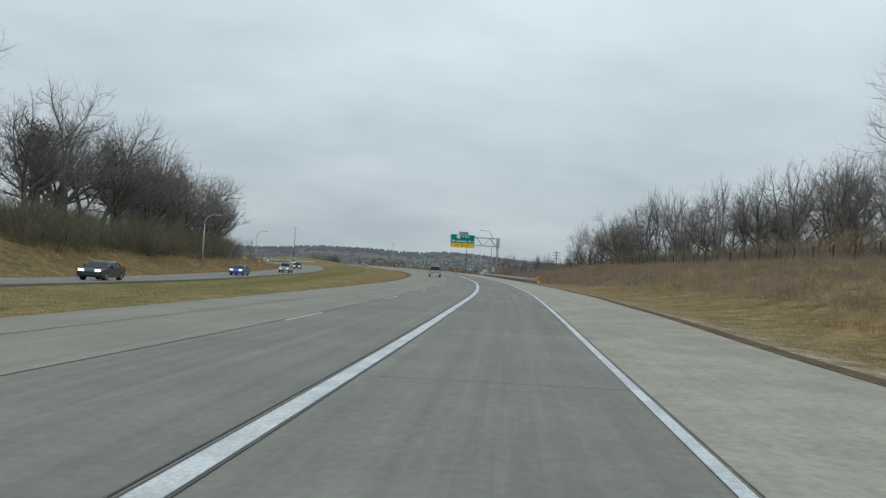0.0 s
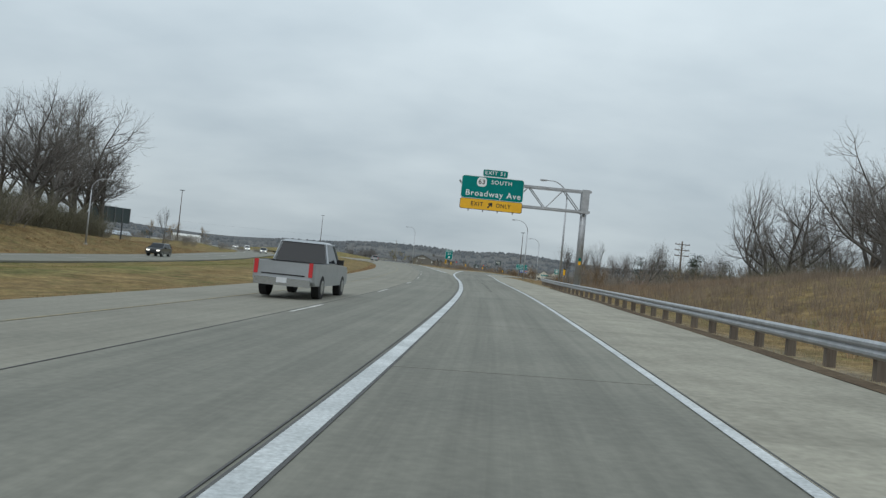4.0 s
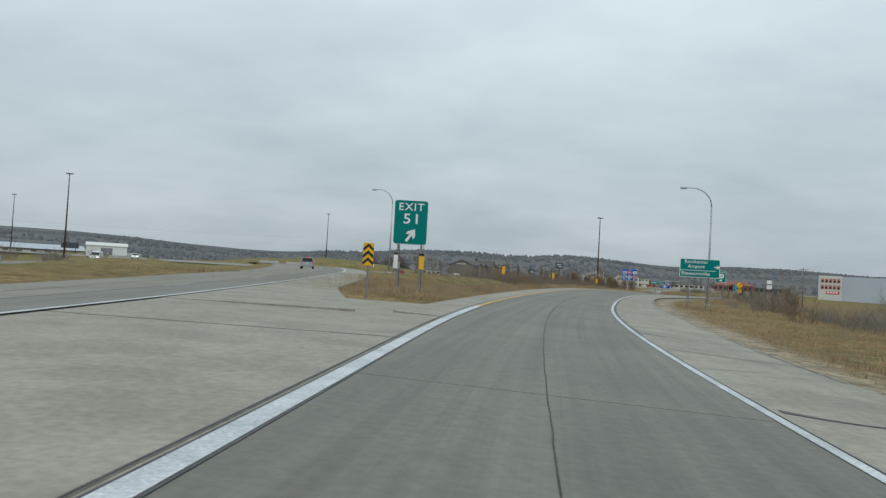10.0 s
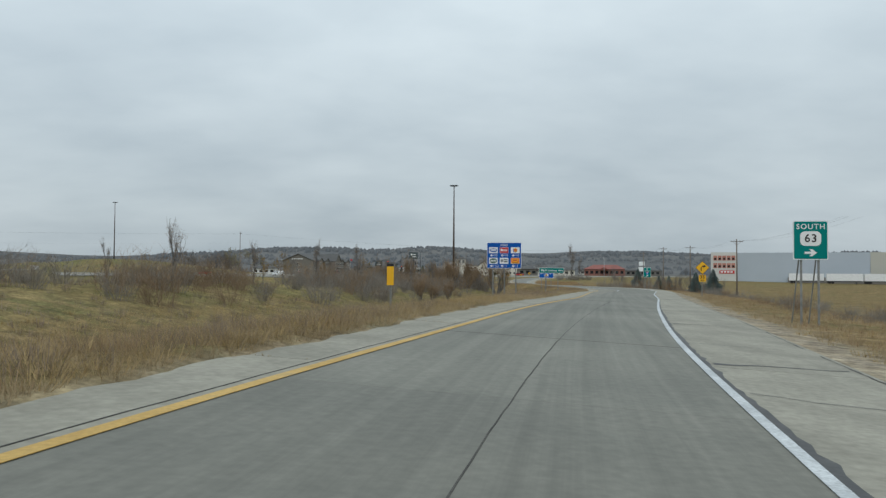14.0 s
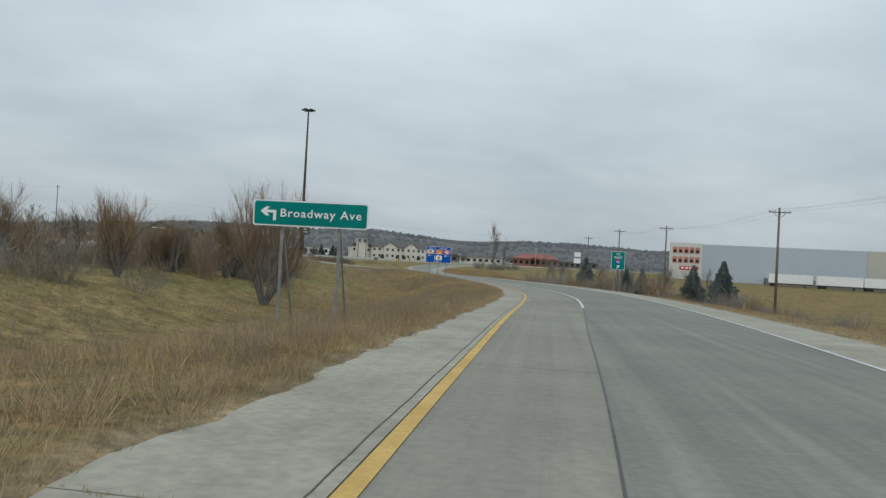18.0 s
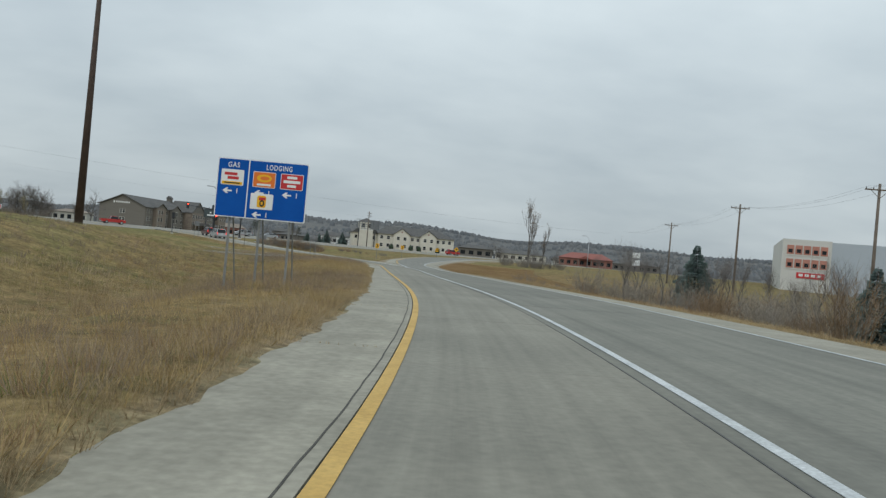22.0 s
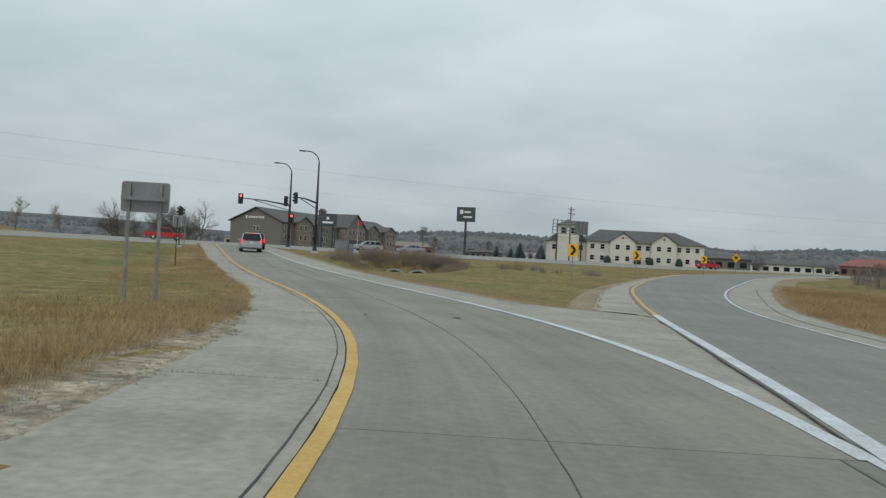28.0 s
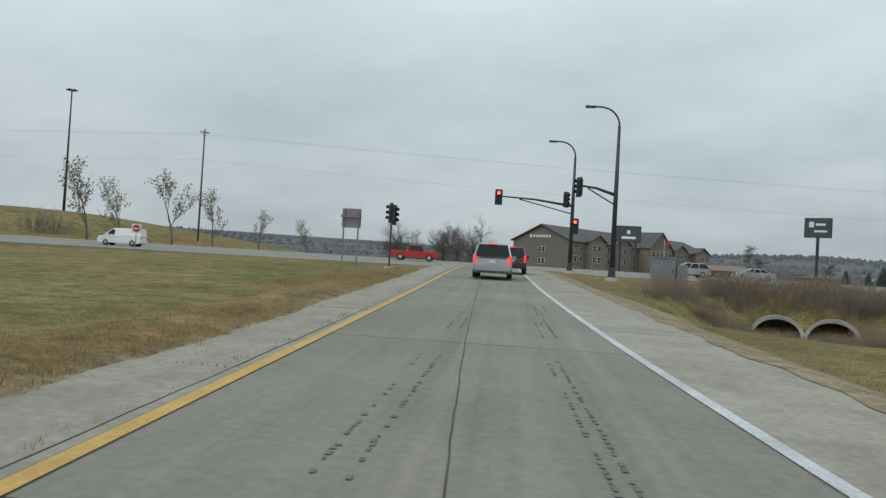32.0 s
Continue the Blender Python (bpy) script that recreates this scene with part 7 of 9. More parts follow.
for gx_ in (0, 10.5):
    part("gable_bay", Kit().prism([(gx_ - 3.2, -1), (gx_ + 3.2, -1), (gx_ + 3.2, 5.7), (gx_, 7.9), (gx_ - 3.2, 5.7)][::-1], -1.0, 4.0), M_CREAM, hotel)
    gable_roof(hotel, gx_ - 3.2, gx_ + 3.2, -1.0, 6.0, 5.7, 7.9, M_SHINGLE, .35, "y")
    part("roundel", Kit().tube([(gx_, -1.03, 6.6), (gx_, -.98, 6.6)], .32, 10), M_BRICKRED, hotel)
    for z_ in (1.3, 4.2):
        for u in (-1.3, 1.3): window(hotel, pose(gx_ + u, -1.02, z_), 1.2, 1.35)
for z_ in (1.3, 4.2):
    for u in (-7.6, -5.0, 4.4, 6.6, 14.6, 16.8, 19.2): window(hotel, pose(u, -.02, z_), 1.2, 1.35)
for u in (-3.9, 3.7, 6.9, 14.3):
    sb = whole("clipped_shrub", Kit().tube([(0, 0, -.1), (0, 0, .5), (0, 0, 1.6), (0, 0, 2.2)], [.7, .95, .75, .1], 10), M_SHRUB, "dark clipped evergreen shrub at the hotel wall", "shrub", "hotel shrubs", m=hotel.matrix_world @ pose(u, -1.8, -.2), smooth=True)
part("tower", Kit().box((-16.6, -2, -1), (-11.4, 3.4, 9.3)), M_CREAM, hotel, "square cream tower")
part("tower_band", Kit().box((-16.7, -2.1, 6.2), (-11.3, 3.5, 6.5)), M_TRIM, hotel)
part("tower_roof", Kit().add([(-17.1, -2.5, 9.3), (-10.9, -2.5, 9.3), (-10.9, 3.9, 9.3), (-17.1, 3.9, 9.3), (-14, .7, 10.9)], [(0, 1, 4), (1, 2, 4), (2, 3, 4), (3, 0, 4), (3, 2, 1, 0)]), M_SHINGLE, hotel)
for u in (-15.3, -12.8): window(hotel, pose(u, -2.02, 7.9), 1.5, 1.7)
part("wing", Kit().box((-18.5, 1, -1), (-9, 12, 5.2)), M_CREAM, hotel)
part("wing_roof", Kit().prism([(-19, 5.2), (-8.5, 5.2), (-10.5, 7.0), (-17, 7.0)][::-1], .5, 12.5), M_SHINGLE, hotel)
for u in (-17.4, -10.4): window(hotel, pose(u, .98, 3.6), 1.1, 1.4)
bb = thing("billboard", pose(49.8, 734.6, 3.0, 0, 0, 30), "open grey steel billboard frame beside the avenue", "billboard", "billboards")
for u in (-3, 3): part("post", Kit().tube([(u, 0, -.5), (u, 0, 8.2)], .16, 8), M_DARKSTEEL, bb)
part("board", Kit().box((1.4, -.2, 6.0), (4.4, 0, 8.9)), M_SIGNBACK, bb, "weathered grey board back")
for u in range(9): part("frame_rib", Kit().box((-4.2 + 1.05 * u - .07, -.35, 5.8), (-4.2 + 1.05 * u + .07, -.2, 9.0)), M_SIGNBACK, bb)
for u in range(5): part("rail", Kit().box((-4.4, -.42, 5.9 + .72 * u), (4.4, -.34, 6.03 + .72 * u)), M_SIGNBACK, bb)

# warehouse and its yard
wh_m = pose(148.9, 654.9, 0.8, 0, 0, -25)
ware = thing("warehouse", wh_m, "huge pale blue metal-clad warehouse with loading yard", "warehouse")
part("wall", Kit().box((10.5, 0, -1), (96, 60, 12.7)), M_PANELBLUE, ware)
part("office_block", Kit().box((0, -.6, -1), (10.5, 40, 12.9)), M_OFFICE, ware, "off-white office end with salmon window bays")
part("tan_section", Kit().box((60, -.25, 3.6), (96, 1, 12.75)), M_PANELTAN, ware)
part("dock_wall", Kit().box((30, -3.5, -1), (140, 0, 2.6)), M_TAUPE, ware)
part("green_band", Kit().box((60, -.5, 2.6), (140, -.2, 3.6)), M_GREEN, ware)
part("far_wing", Kit().box((96, 2, -1), (160, 60, 11.5)), M_PANELTAN, ware)
for z_ in (6.2, 9.4):
    for k in range(5):
        wb = part("window_bay", Kit().box((1.0 + 1.8 * k, -.75, z_), (2.5 + 1.8 * k, -.6, z_ + 2.1)), M_SALMON, ware)
        part("pane", Kit().box((1.3 + 1.8 * k, -.77, z_ + .3), (2.2 + 1.8 * k, -.745, z_ + 1.2)), M_GLASS, wb)
    part("bay_frame", Kit().box((.7, -.7, z_ - .3), (10, -.6, z_ - .08)), M_TRIM, ware)
part("red_mark", Kit().box((3.4, -.75, 3.9), (9.4, -.62, 5.2)), M_SIGNRED, ware)
for k in range(4): part("mark_bar", Kit().box((3.9 + 1.3 * k, -.78, 4.3), (4.8 + 1.3 * k, -.74, 4.9)), M_SIGNWHITE, ware)
for k in range(7):
    tr_ = thing("parked_trailer", wh_m @ pose(36 + 13 * k, -14 - (k % 2) * 3, .2 - .25 * 0, 0, 0, 4 * (k % 3)), "white box trailer parked in the warehouse yard", "trailer", "yard trailers")
    part("box", Kit().box((-6.2, -1.25, 1.1), (6.2, 1.25, 3.9)), P_WHITE, tr_)
    part("undercarriage", Kit().box((-6, -1.0, .8), (6, 1.0, 1.1)), M_DARKSTEEL, tr_)
    for u in (-5.2, -4.1):
        part("wheel", Kit().tube([(u, -1.25, .5), (u, 1.25, .5)], .5, 10), M_RUBBER, tr_)
    part("landing_leg", Kit().box((4.0, -.8, -.1), (4.2, .8, .9)), M_DARKSTEEL, tr_)

# restaurant with the red roof, and its neighbours along the avenue
def low_shop(x, y, z, turn, w, d, h, wall, roof_m, label, pitch=1.6, canopy=False):
    sh = thing("low_shop", pose(x, y, z, 0, 0, turn), label, "shop", "roadside shops")
    part("wall", Kit().box((-w / 2, 0, -1), (w / 2, d, h)), wall, sh)
    part("roof", Kit().add([(-w / 2 - .8, -.8, h), (w / 2 + .8, -.8, h), (w / 2 + .8, d + .8, h), (-w / 2 - .8, d + .8, h), (-w / 2 + d * .35, d / 2, h + pitch), (w / 2 - d * .35, d / 2, h + pitch)],
                           [(0, 1, 5, 4), (1, 2, 5), (2, 3, 4, 5), (3, 0, 4), (3, 2, 1, 0)]), roof_m, sh)
    n = max(2, int(w / 3.4))
    for k in range(n):
        part("window", Kit().box((-w / 2 + w * (k + .22) / n, -.06, h * .28), (-w / 2 + w * (k + .78) / n, .02, h * .72)), M_GLASS, sh)
    if canopy:
        part("porch_roof", Kit().prism([(-4, h - .3), (4, h - .3), (0, h + 1.6)][::-1], -4, 1), roof_m, sh)
        for u in (-3.6, 3.6): part("porch_post", Kit().box((u - .2, -3.8, -1), (u + .2, -3.4, h - .3)), M_STONE, sh)
    return sh


low_shop(172, 914, 3.0, -18, 30, 18, 4.8, M_BRICKRED, M_REDROOF, "brown restaurant with a dull red roof and porch", 3.4, True)
low_shop(128, 880, 3.0, -14, 26, 12, 3.6, M_CREAM, M_SHINGLE, "low cream motel row with a shallow roof", 1.8)
low_shop(100, 846, 3.0, -10, 16, 10, 4.2, M_TAUPE, M_SHINGLE, "small taupe shop beside the avenue", 1.6)
low_shop(205, 930, 3.0, -25, 30, 14, 4.0, M_TAUPE, M_SHINGLE, "long grey shop with a low roof", 1.4)
random.seed(11)
spots = [(-120, 930), (-80, 900), (-40, 960), (0, 930), (25, 990), (60, 940), (90, 1010), (-200, 960), (140, 1040), (180, 1000), (-15, 1060), (-100, 1040), (230, 1060)]
for i, (x_, y_) in enumerate(spots):
    w_ = random.uniform(12, 26)
    low_shop(x_, y_, ground_z(x_, y_), random.uniform(-35, 35), w_, random.uniform(9, 14), random.uniform(3.4, 7.5), random.choice((M_CREAM, M_TAUPE, M_TRIM, M_BRICKRED, M_PANELTAN)),
             random.choice((M_SHINGLE, M_SHINGLE, M_STONE)), random.choice(("distant town building with a pitched roof", "distant house with a grey roof", "distant low commercial building")), random.uniform(1.5, 3.2))
shed = thing("long_shed", pose(-285, 640, ground_z(-285, 640), 0, 0, 38), "long low building with a pale blue metal roof", "shed")
part("wall", Kit().box((-45, 0, -2), (45, 18, 4.2)), M_TAUPE, shed)
gable_roof(shed, -45, 45, 0, 18, 4.2, 6.6, M_PANELBLUE, 1.0, "x")
for k in range(12): part("door_bay", Kit().box((-42 + 7 * k, -.08, -1), (-38 + 7 * k, -.01, 3)), M_TRIM, shed)
small_shed = thing("white_shed", pose(-150, 520, ground_z(-150, 520), 0, 0, 30), "small white metal shed beside the freeway", "shed")
part("wall", Kit().box((-7, 0, -1), (7, 8, 3.4)), P_WHITE, small_shed)
gable_roof(small_shed, -7, 7, 0, 8, 3.4, 4.4, M_TRIM, .3, "x")
part("door", Kit().box((-2, -.07, -.6), (2, -.01, 2.6)), M_SIGNBACK, small_shed)
sgn = board_sign(194, 892, ground_z(194, 892), -10, 4.4, 3.2, 7.6, "white pylon sign with a reader board", .3, M_SIGNWHITE, [(-1.4, 1.0, 1.4, 1.5)])
part("lower_board", Kit().box((-2.2, -.2, 3.6), (2.2, .2, 6.8)), M_SIGNWHITE, sgn)
for x_, y_, w_, h_, t_ in ((-70, 268, 9, 3.2, 60), (-190, 560, 7, 2.4, 45)):
    z0 = ground_z(x_, y_)
    hb_ = thing("billboard", pose(x_, y_, z0, 0, 0, t_), "dark billboard frame on steel posts", "billboard", "billboards")
    for u in (-w_ / 3, w_ / 3): part("post", Kit().tube([(u, 0, -.5), (u, 0, 5)], .14, 8), M_DARKSTEEL, hb_)
    part("board", Kit().box((-w_ / 2, -.15, 3.6), (w_ / 2, .1, 3.6 + h_)), M_SLATE, hb_)
    for u in range(6): part("frame_rib", Kit().box((-w_ / 2 + w_ * u / 5 - .05, -.3, 3.5), (-w_ / 2 + w_ * u / 5 + .05, -.15, 3.6 + h_)), M_SIGNBACK, hb_)

# ---------------------------------------------------------------- trees and brush
def grow(rng, height, spread, trunk_r, levels, split, lean=0.0, up=0.25, fan=0.8, sides=5, shrink=0.68, crook=0.18, first=0.3, thin=0.006):
    """Branches as rows of (points, radii, level), grown by forking."""
    rows = []

    def limb(p, d, length, r, level):
        n = 4 if level < 2 else 3
        pts, rad, q, v = [p], [r], p, d
        for i in range(n):
            v = (v + Vector((rng.uniform(-1, 1), rng.uniform(-1, 1), rng.uniform(-.5, 1) * 1.0)) * crook + Vector((0, 0, up * .18))).normalized()
            q = q + v * (length / n)
            pts.append(q); rad.append(max(thin, r * (1 - .45 * (i + 1) / n)))
        rows.append((pts, rad, level))
        if level >= levels: return
        for k in range(split + (rng.random() < .5)):
            at = rng.uniform(.35 if level else first, 1.0)
            i = min(n, max(1, round(at * n)))
            a = rng.uniform(0, 2 * math.pi)
            side = Vector((math.cos(a), math.sin(a), 0))
            side = (side - v * side.dot(v)).normalized()
            nd = (v * rng.uniform(.55, 1.0) + side * fan * rng.uniform(.5, 1.2) * spread + Vector((0, 0, up))).normalized()
            limb(pts[i], nd, length * shrink * rng.uniform(.75, 1.15), rad[i] * .62, level + 1)
        # leader
        limb(pts[-1], (v + Vector((rng.uniform(-.3, .3), rng.uniform(-.3, .3), .2))).normalized(), length * shrink, rad[-1] * .9, level + 1)

    limb(Vector((0, 0, 0)), Vector((lean, 0, 1)).normalized(), height * .36, trunk_r, 0)
    return rows


def tree_meshes(name, rows, bark, twig, cut=2, leaves=None, rng=None, leaf_size=.12, leaf_share=.5):
    trunk, crown, leaf = Kit(), Kit(), Kit()
    top = max(level for _, _, level in rows)
    for pts, rad, level in rows:
        k, sides = (trunk, 7) if level < cut - 1 else ((trunk, 5) if level < cut else (crown, 3))
        if level >= top:
            # the finest twigs fork into thin blades
            u = (pts[-1] - pts[0]).normalized()
            w = u.cross(Vector((math.cos(len(crown.v)), math.sin(len(crown.v)), .3))).normalized()
            r, span = rad[0] * .95, (pts[-1] - pts[0]).length
            crown.add([pts[0] - w * r, pts[0] + w * r, pts[-1]], [(0, 1, 2)])
            for p, side in ((pts[1], 1), (pts[2], -1)):
                crown.add([p - u * r, p + u * r, p + (u * .75 + w * side * .6) * span * .55], [(0, 1, 2)])
        elif level >= cut:
            u = (pts[-1] - pts[0]).normalized()
            w = u.cross(Vector((.3, .2, 1))).normalized() if abs(u.z) < .95 else Vector((1, 0, 0))
            for v in (w, u.cross(w)):
                k.strip([p - v * r for p, r in zip(pts, rad)], [p + v * r for p, r in zip(pts, rad)])
        else:
            k.tube(pts, rad, sides, False)
        if leaves and level >= cut and rng.random() < leaf_share:
            for p in pts[1:]:
                for _ in range(2):
                    c = p + Vector((rng.uniform(-.25, .25), rng.uniform(-.25, .25), rng.uniform(-.2, .2)))
                    u = Vector((rng.uniform(-1, 1), rng.uniform(-1, 1), rng.uniform(-1, 1))).normalized() * leaf_size
                    w = u.cross(Vector((rng.uniform(-1, 1), rng.uniform(-1, 1), .3))).normalized() * leaf_size * .6
                    leaf.add([c - u, c + w, c + u, c - w], [(0, 1, 2, 3)])
    out = [("trunk", trunk.mesh("trunk", bark, True)), ("crown", crown.mesh("crown", twig))]
    if leaves: out.append(("leaves", leaf.mesh("leaves", leaves)))
    return out


def tree(parts, x, y, size, turn, label, category="tree", group="", name="bare_tree", sink=.15, z=None):
    t = new(name)
    t.empty_display_size = .3
    t.matrix_world = pose(x, y, (ground_z(x, y) if z is None else z) - sink, 0, 0, turn) @ Matrix.Scale(size, 4)
    tagged(t, label, category, group)
    for nm, me in parts:
        o = new(nm, me); o.parent = t
    return t


RNG = random.Random(5)
BIG = [tree_meshes("big", grow(RNG, 15, 1.3, .34, 5, 3, RNG.uniform(-.1, .1), .09, .95, shrink=.68, crook=.15, first=.35, thin=.011), M_BARK, M_TWIG, 3) for _ in range(5)]
MID = [tree_meshes("mid", grow(RNG, 10, .9, .15, 4, 3, RNG.uniform(-.1, .1), .25, .8, shrink=.7, thin=.009), M_BARK, M_TWIG, 2) for _ in range(3)]
LEAFY = [tree_meshes("leafy", grow(RNG, 8, .85, .12, 4, 2, 0, .32, .75, shrink=.72, thin=.008), M_BARK, M_TWIG, 2, M_OAKLEAF, RNG, .10, .4) for _ in range(3)]
PALE = [tree_meshes("pale", grow(RNG, 8, .95, .12, 4, 2, 0, .3, .8, shrink=.74, first=.5, thin=.010), M_BARK, M_TWIG, 2, M_PALELEAF, RNG, .12, .55) for _ in range(3)]
POPLAR = [tree_meshes("poplar", grow(RNG, 11, .62, .14, 4, 3, 0, .62, .5, shrink=.66, first=.12, thin=.010), M_BARK, M_TWIG, 2, M_TWIG_TAN, RNG, .07, .15) for _ in range(2)]


def vase(rng, stems, height):
    """Several stems leaning out from one foot, as in an old willow."""
    rows = []
    for k in range(stems):
        turn = Matrix.Rotation(2 * math.pi * (k + rng.uniform(-.3, .3)) / stems, 3, "Z")
        for pts, rad, level in grow(rng, height * rng.uniform(.75, 1.05), .75, .11, 4, 3, rng.uniform(.25, .85), .36, .75, shrink=.72, crook=.1, first=.3, thin=.008):
            rows.append(([turn @ p for p in pts], rad, level))
    return rows


WILLOW = [tree_meshes("willow", vase(RNG, 6, 7), M_BARK, M_TWIG_TAN, 2) for _ in range(2)]


def top_of(parts):
    return max(v.co.z for nm, me in parts if nm == "crown" for v in me.vertices)


TOPS = {id(p): top_of(p) for pool in (BIG, MID, LEAFY, PALE, POPLAR, WILLOW) for p in pool}


def tall(pool, x, y, height, label, group, name="bare_tree"):
    """A tree of the pool at a given height in metres."""
    p = RNG.choice(pool)
    return tree(p, x, y, height / TOPS[id(p)], RNG.uniform(0, 360), label, group=group, name=name)


def shrub_mesh(rng, h, n, spread, material, twigs=4):
    """Stems and thin flat twigs fanning out from the ground."""
    k = Kit()
    for _ in range(n):
        a, r = rng.uniform(0, 2 * math.pi), rng.uniform(0, .5) * spread
        p = Vector((math.cos(a) * r, math.sin(a) * r, 0))
        d = Vector((math.cos(a) * rng.uniform(.05, .75), math.sin(a) * rng.uniform(.05, .75), 1)).normalized()
        L = h * rng.uniform(.45, 1.0)
        top = p + d * L + Vector((rng.uniform(-.2, .2), rng.uniform(-.2, .2), 0))
        s = Vector((rng.uniform(-1, 1), rng.uniform(-1, 1), 0)).normalized()
        k.add([p - s * .015, p + s * .015, top], [(0, 1, 2)])
        for _ in range(twigs):
            u = rng.uniform(.25, .98)
            b = p + (top - p) * u
            e = b + (d * .8 + Vector((rng.uniform(-1, 1), rng.uniform(-1, 1), rng.uniform(-.1, .8)))).normalized() * L * rng.uniform(.12, .36)
            s = Vector((rng.uniform(-1, 1), rng.uniform(-1, 1), rng.uniform(-1, 1))).normalized() * .011
            k.add([b - s, b + s, e], [(0, 1, 2)])
    return k.mesh("stems", material)


BRUSH = [shrub_mesh(RNG, 2.6, 70, 2.2, M_BRUSH, 12) for _ in range(3)]
BRUSHG = [shrub_mesh(RNG, 3.4, 100, 3.2, M_BRUSHGREEN, 12) for _ in range(2)]
BRUSHT = [shrub_mesh(RNG, 3.0, 85, 2.6, M_TWIG_TAN, 11) for _ in range(2)]


def thicket(name, spots, label):
    """Countless bushes grown together: one mesh a material, kind stuff. spots: (pool, x, y, size)."""
    by = {}
    for pool, x, y, size in spots:
        me = RNG.choice(pool)
        n = len(me.vertices)
        co = np.empty(n * 3, np.float32); me.vertices.foreach_get("co", co); co = co.reshape(-1, 3)
        a = RNG.uniform(0, 2 * math.pi)
        wx, wy = size * RNG.uniform(.85, 1.3), size * RNG.uniform(.85, 1.3)
        X, Y = co[:, 0] * wx, co[:, 1] * wy
        v = np.column_stack([x + X * math.cos(a) - Y * math.sin(a), y + X * math.sin(a) + Y * math.cos(a), co[:, 2] * size + ground_z(x, y) - .1])
        by.setdefault(me.materials[0].name, []).append(v)
    for m, vs in by.items():
        V = np.concatenate(vs).astype(np.float32)
        k = len(V) // 3
        me = bpy.data.meshes.new(name)
        me.vertices.add(3 * k); me.vertices.foreach_set("co", V.ravel())
        me.loops.add(3 * k); me.loops.foreach_set("vertex_index", np.arange(3 * k, dtype=np.int32))
        me.polygons.add(k); me.polygons.foreach_set("loop_start", np.arange(0, 3 * k, 3, dtype=np.int32))
        me.update(calc_edges=True)
        me.materials.append(bpy.data.materials[m])
        tagged(new(name, me), label, "undergrowth", kind="stuff")


def shrub(pool, x, y, size, label, group="brush", z=None):
    o = new("shrub", RNG.choice(pool))
    o.matrix_world = pose(x, y, (ground_z(x, y) if z is None else z) - .1, 0, 0, RNG.uniform(0, 360)) @ Matrix.Diagonal((size * RNG.uniform(.85, 1.3), size * RNG.uniform(.85, 1.3), size, 1))
    return tagged(o, label, "shrub", group)


def spruce_mesh(rng, h, r):
    trunk, needles = Kit(), Kit()
    trunk.tube([(0, 0, 0), (0, 0, h * .6), (0, 0, h)], [.12, .07, .015], 6)
    tiers = int(h * 5.4)
    for i in range(tiers):
        f = i / tiers
        z = .25 + (h - .3) * f
        R = r * (1 - f) ** .85 * rng.uniform(.85, 1.1) + .08
        m_ = int(7 + 9 * (1 - f))
        for k in range(m_):
            a = 2 * math.pi * (k + rng.random()) / m_
            L = R * rng.uniform(.75, 1.15)
            d = Vector((math.cos(a), math.sin(a), 0))
            side = Vector((-d.y, d.x, 0))
            tip = Vector((0, 0, z)) + d * L + Vector((0, 0, -.12 * L + .12 * rng.random()))
            root = Vector((0, 0, z + .1))
            for w in (-1, 0, 1):
                e = root + (tip - root) * (.75 if w else 1) + side * w * L * .34
                b = root + (tip - root) * .25
                needles.add([b, e + Vector((0, 0, .1)), e + Vector((0, 0, -.14)) + side * .05], [(0, 1, 2)])
                needles.add([b + side * .06, e + side * .12, e - side * .12], [(0, 1, 2)])
    return [("trunk", trunk.mesh("trunk", M_BARK)), ("crown", needles.mesh("crown", M_SPRUCE))]


def pine_mesh(rng, h):
    trunk, crown = Kit(), Kit()
    trunk.tube([(0, 0, 0), (.1, 0, h * .5), (0, 0, h * .95)], [.18, .13, .05], 7)
    for i in range(26):
        z = h * rng.uniform(.38, 1.0)
        a = rng.uniform(0, 2 * math.pi)
        R = h * .26 * (1.15 - z / h) * rng.uniform(.5, 1.1) + .3
        c = Vector((math.cos(a) * R, math.sin(a) * R, z))
        trunk.tube([(0, 0, z - .3), tuple(c)], [.05, .02], 4, False)
        for _ in range(46):
            p = c + Vector((rng.gauss(0, .55), rng.gauss(0, .55), rng.gauss(0, .28)))
            d = Vector((rng.uniform(-1, 1), rng.uniform(-1, 1), rng.uniform(-.2, 1))).normalized() * .34
            s = d.cross(Vector((0, 0, 1))).normalized() * .09
            crown.add([p - s, p + s, p + d], [(0, 1, 2)])
    return [("trunk", trunk.mesh("trunk", M_BARK)), ("crown", crown.mesh("crown", M_PINE))]


SPRUCE = [spruce_mesh(RNG, 5.0, 1.9) for _ in range(2)]
PINE = [pine_mesh(RNG, 11) for _ in range(2)]

# wood beyond the opposite carriageway
for i in range(66):
    y_ = -25 + 262 * (i + RNG.random()) / 66
    k_ = np.argmin(np.abs(OPPO.p[:, 1] - y_))
    p_ = OPPO.at(OPPO.s[k_], -RNG.uniform(27, 46) - 6 * (y_ > 190))
    tall(BIG, p_[0], p_[1], RNG.uniform(19, 24) + (2.5 if i % 6 == 0 else 0), "tall bare grey oak at the wood's edge", "freeway wood", "oak_tree")
for x_, y_, h_ in ((-56, 216, 22), (-59, 226, 24), (-64, 236, 26), (-72, 242, 27), (-70, 252, 29), (-73, 262, 30), (-78, 268, 29), (-82, 256, 29), (-67, 259, 24), (-80, 246, 27)):
    tall(BIG, x_, y_, h_, "tall spreading bare oak at the wood's end", "freeway wood", "oak_tree")
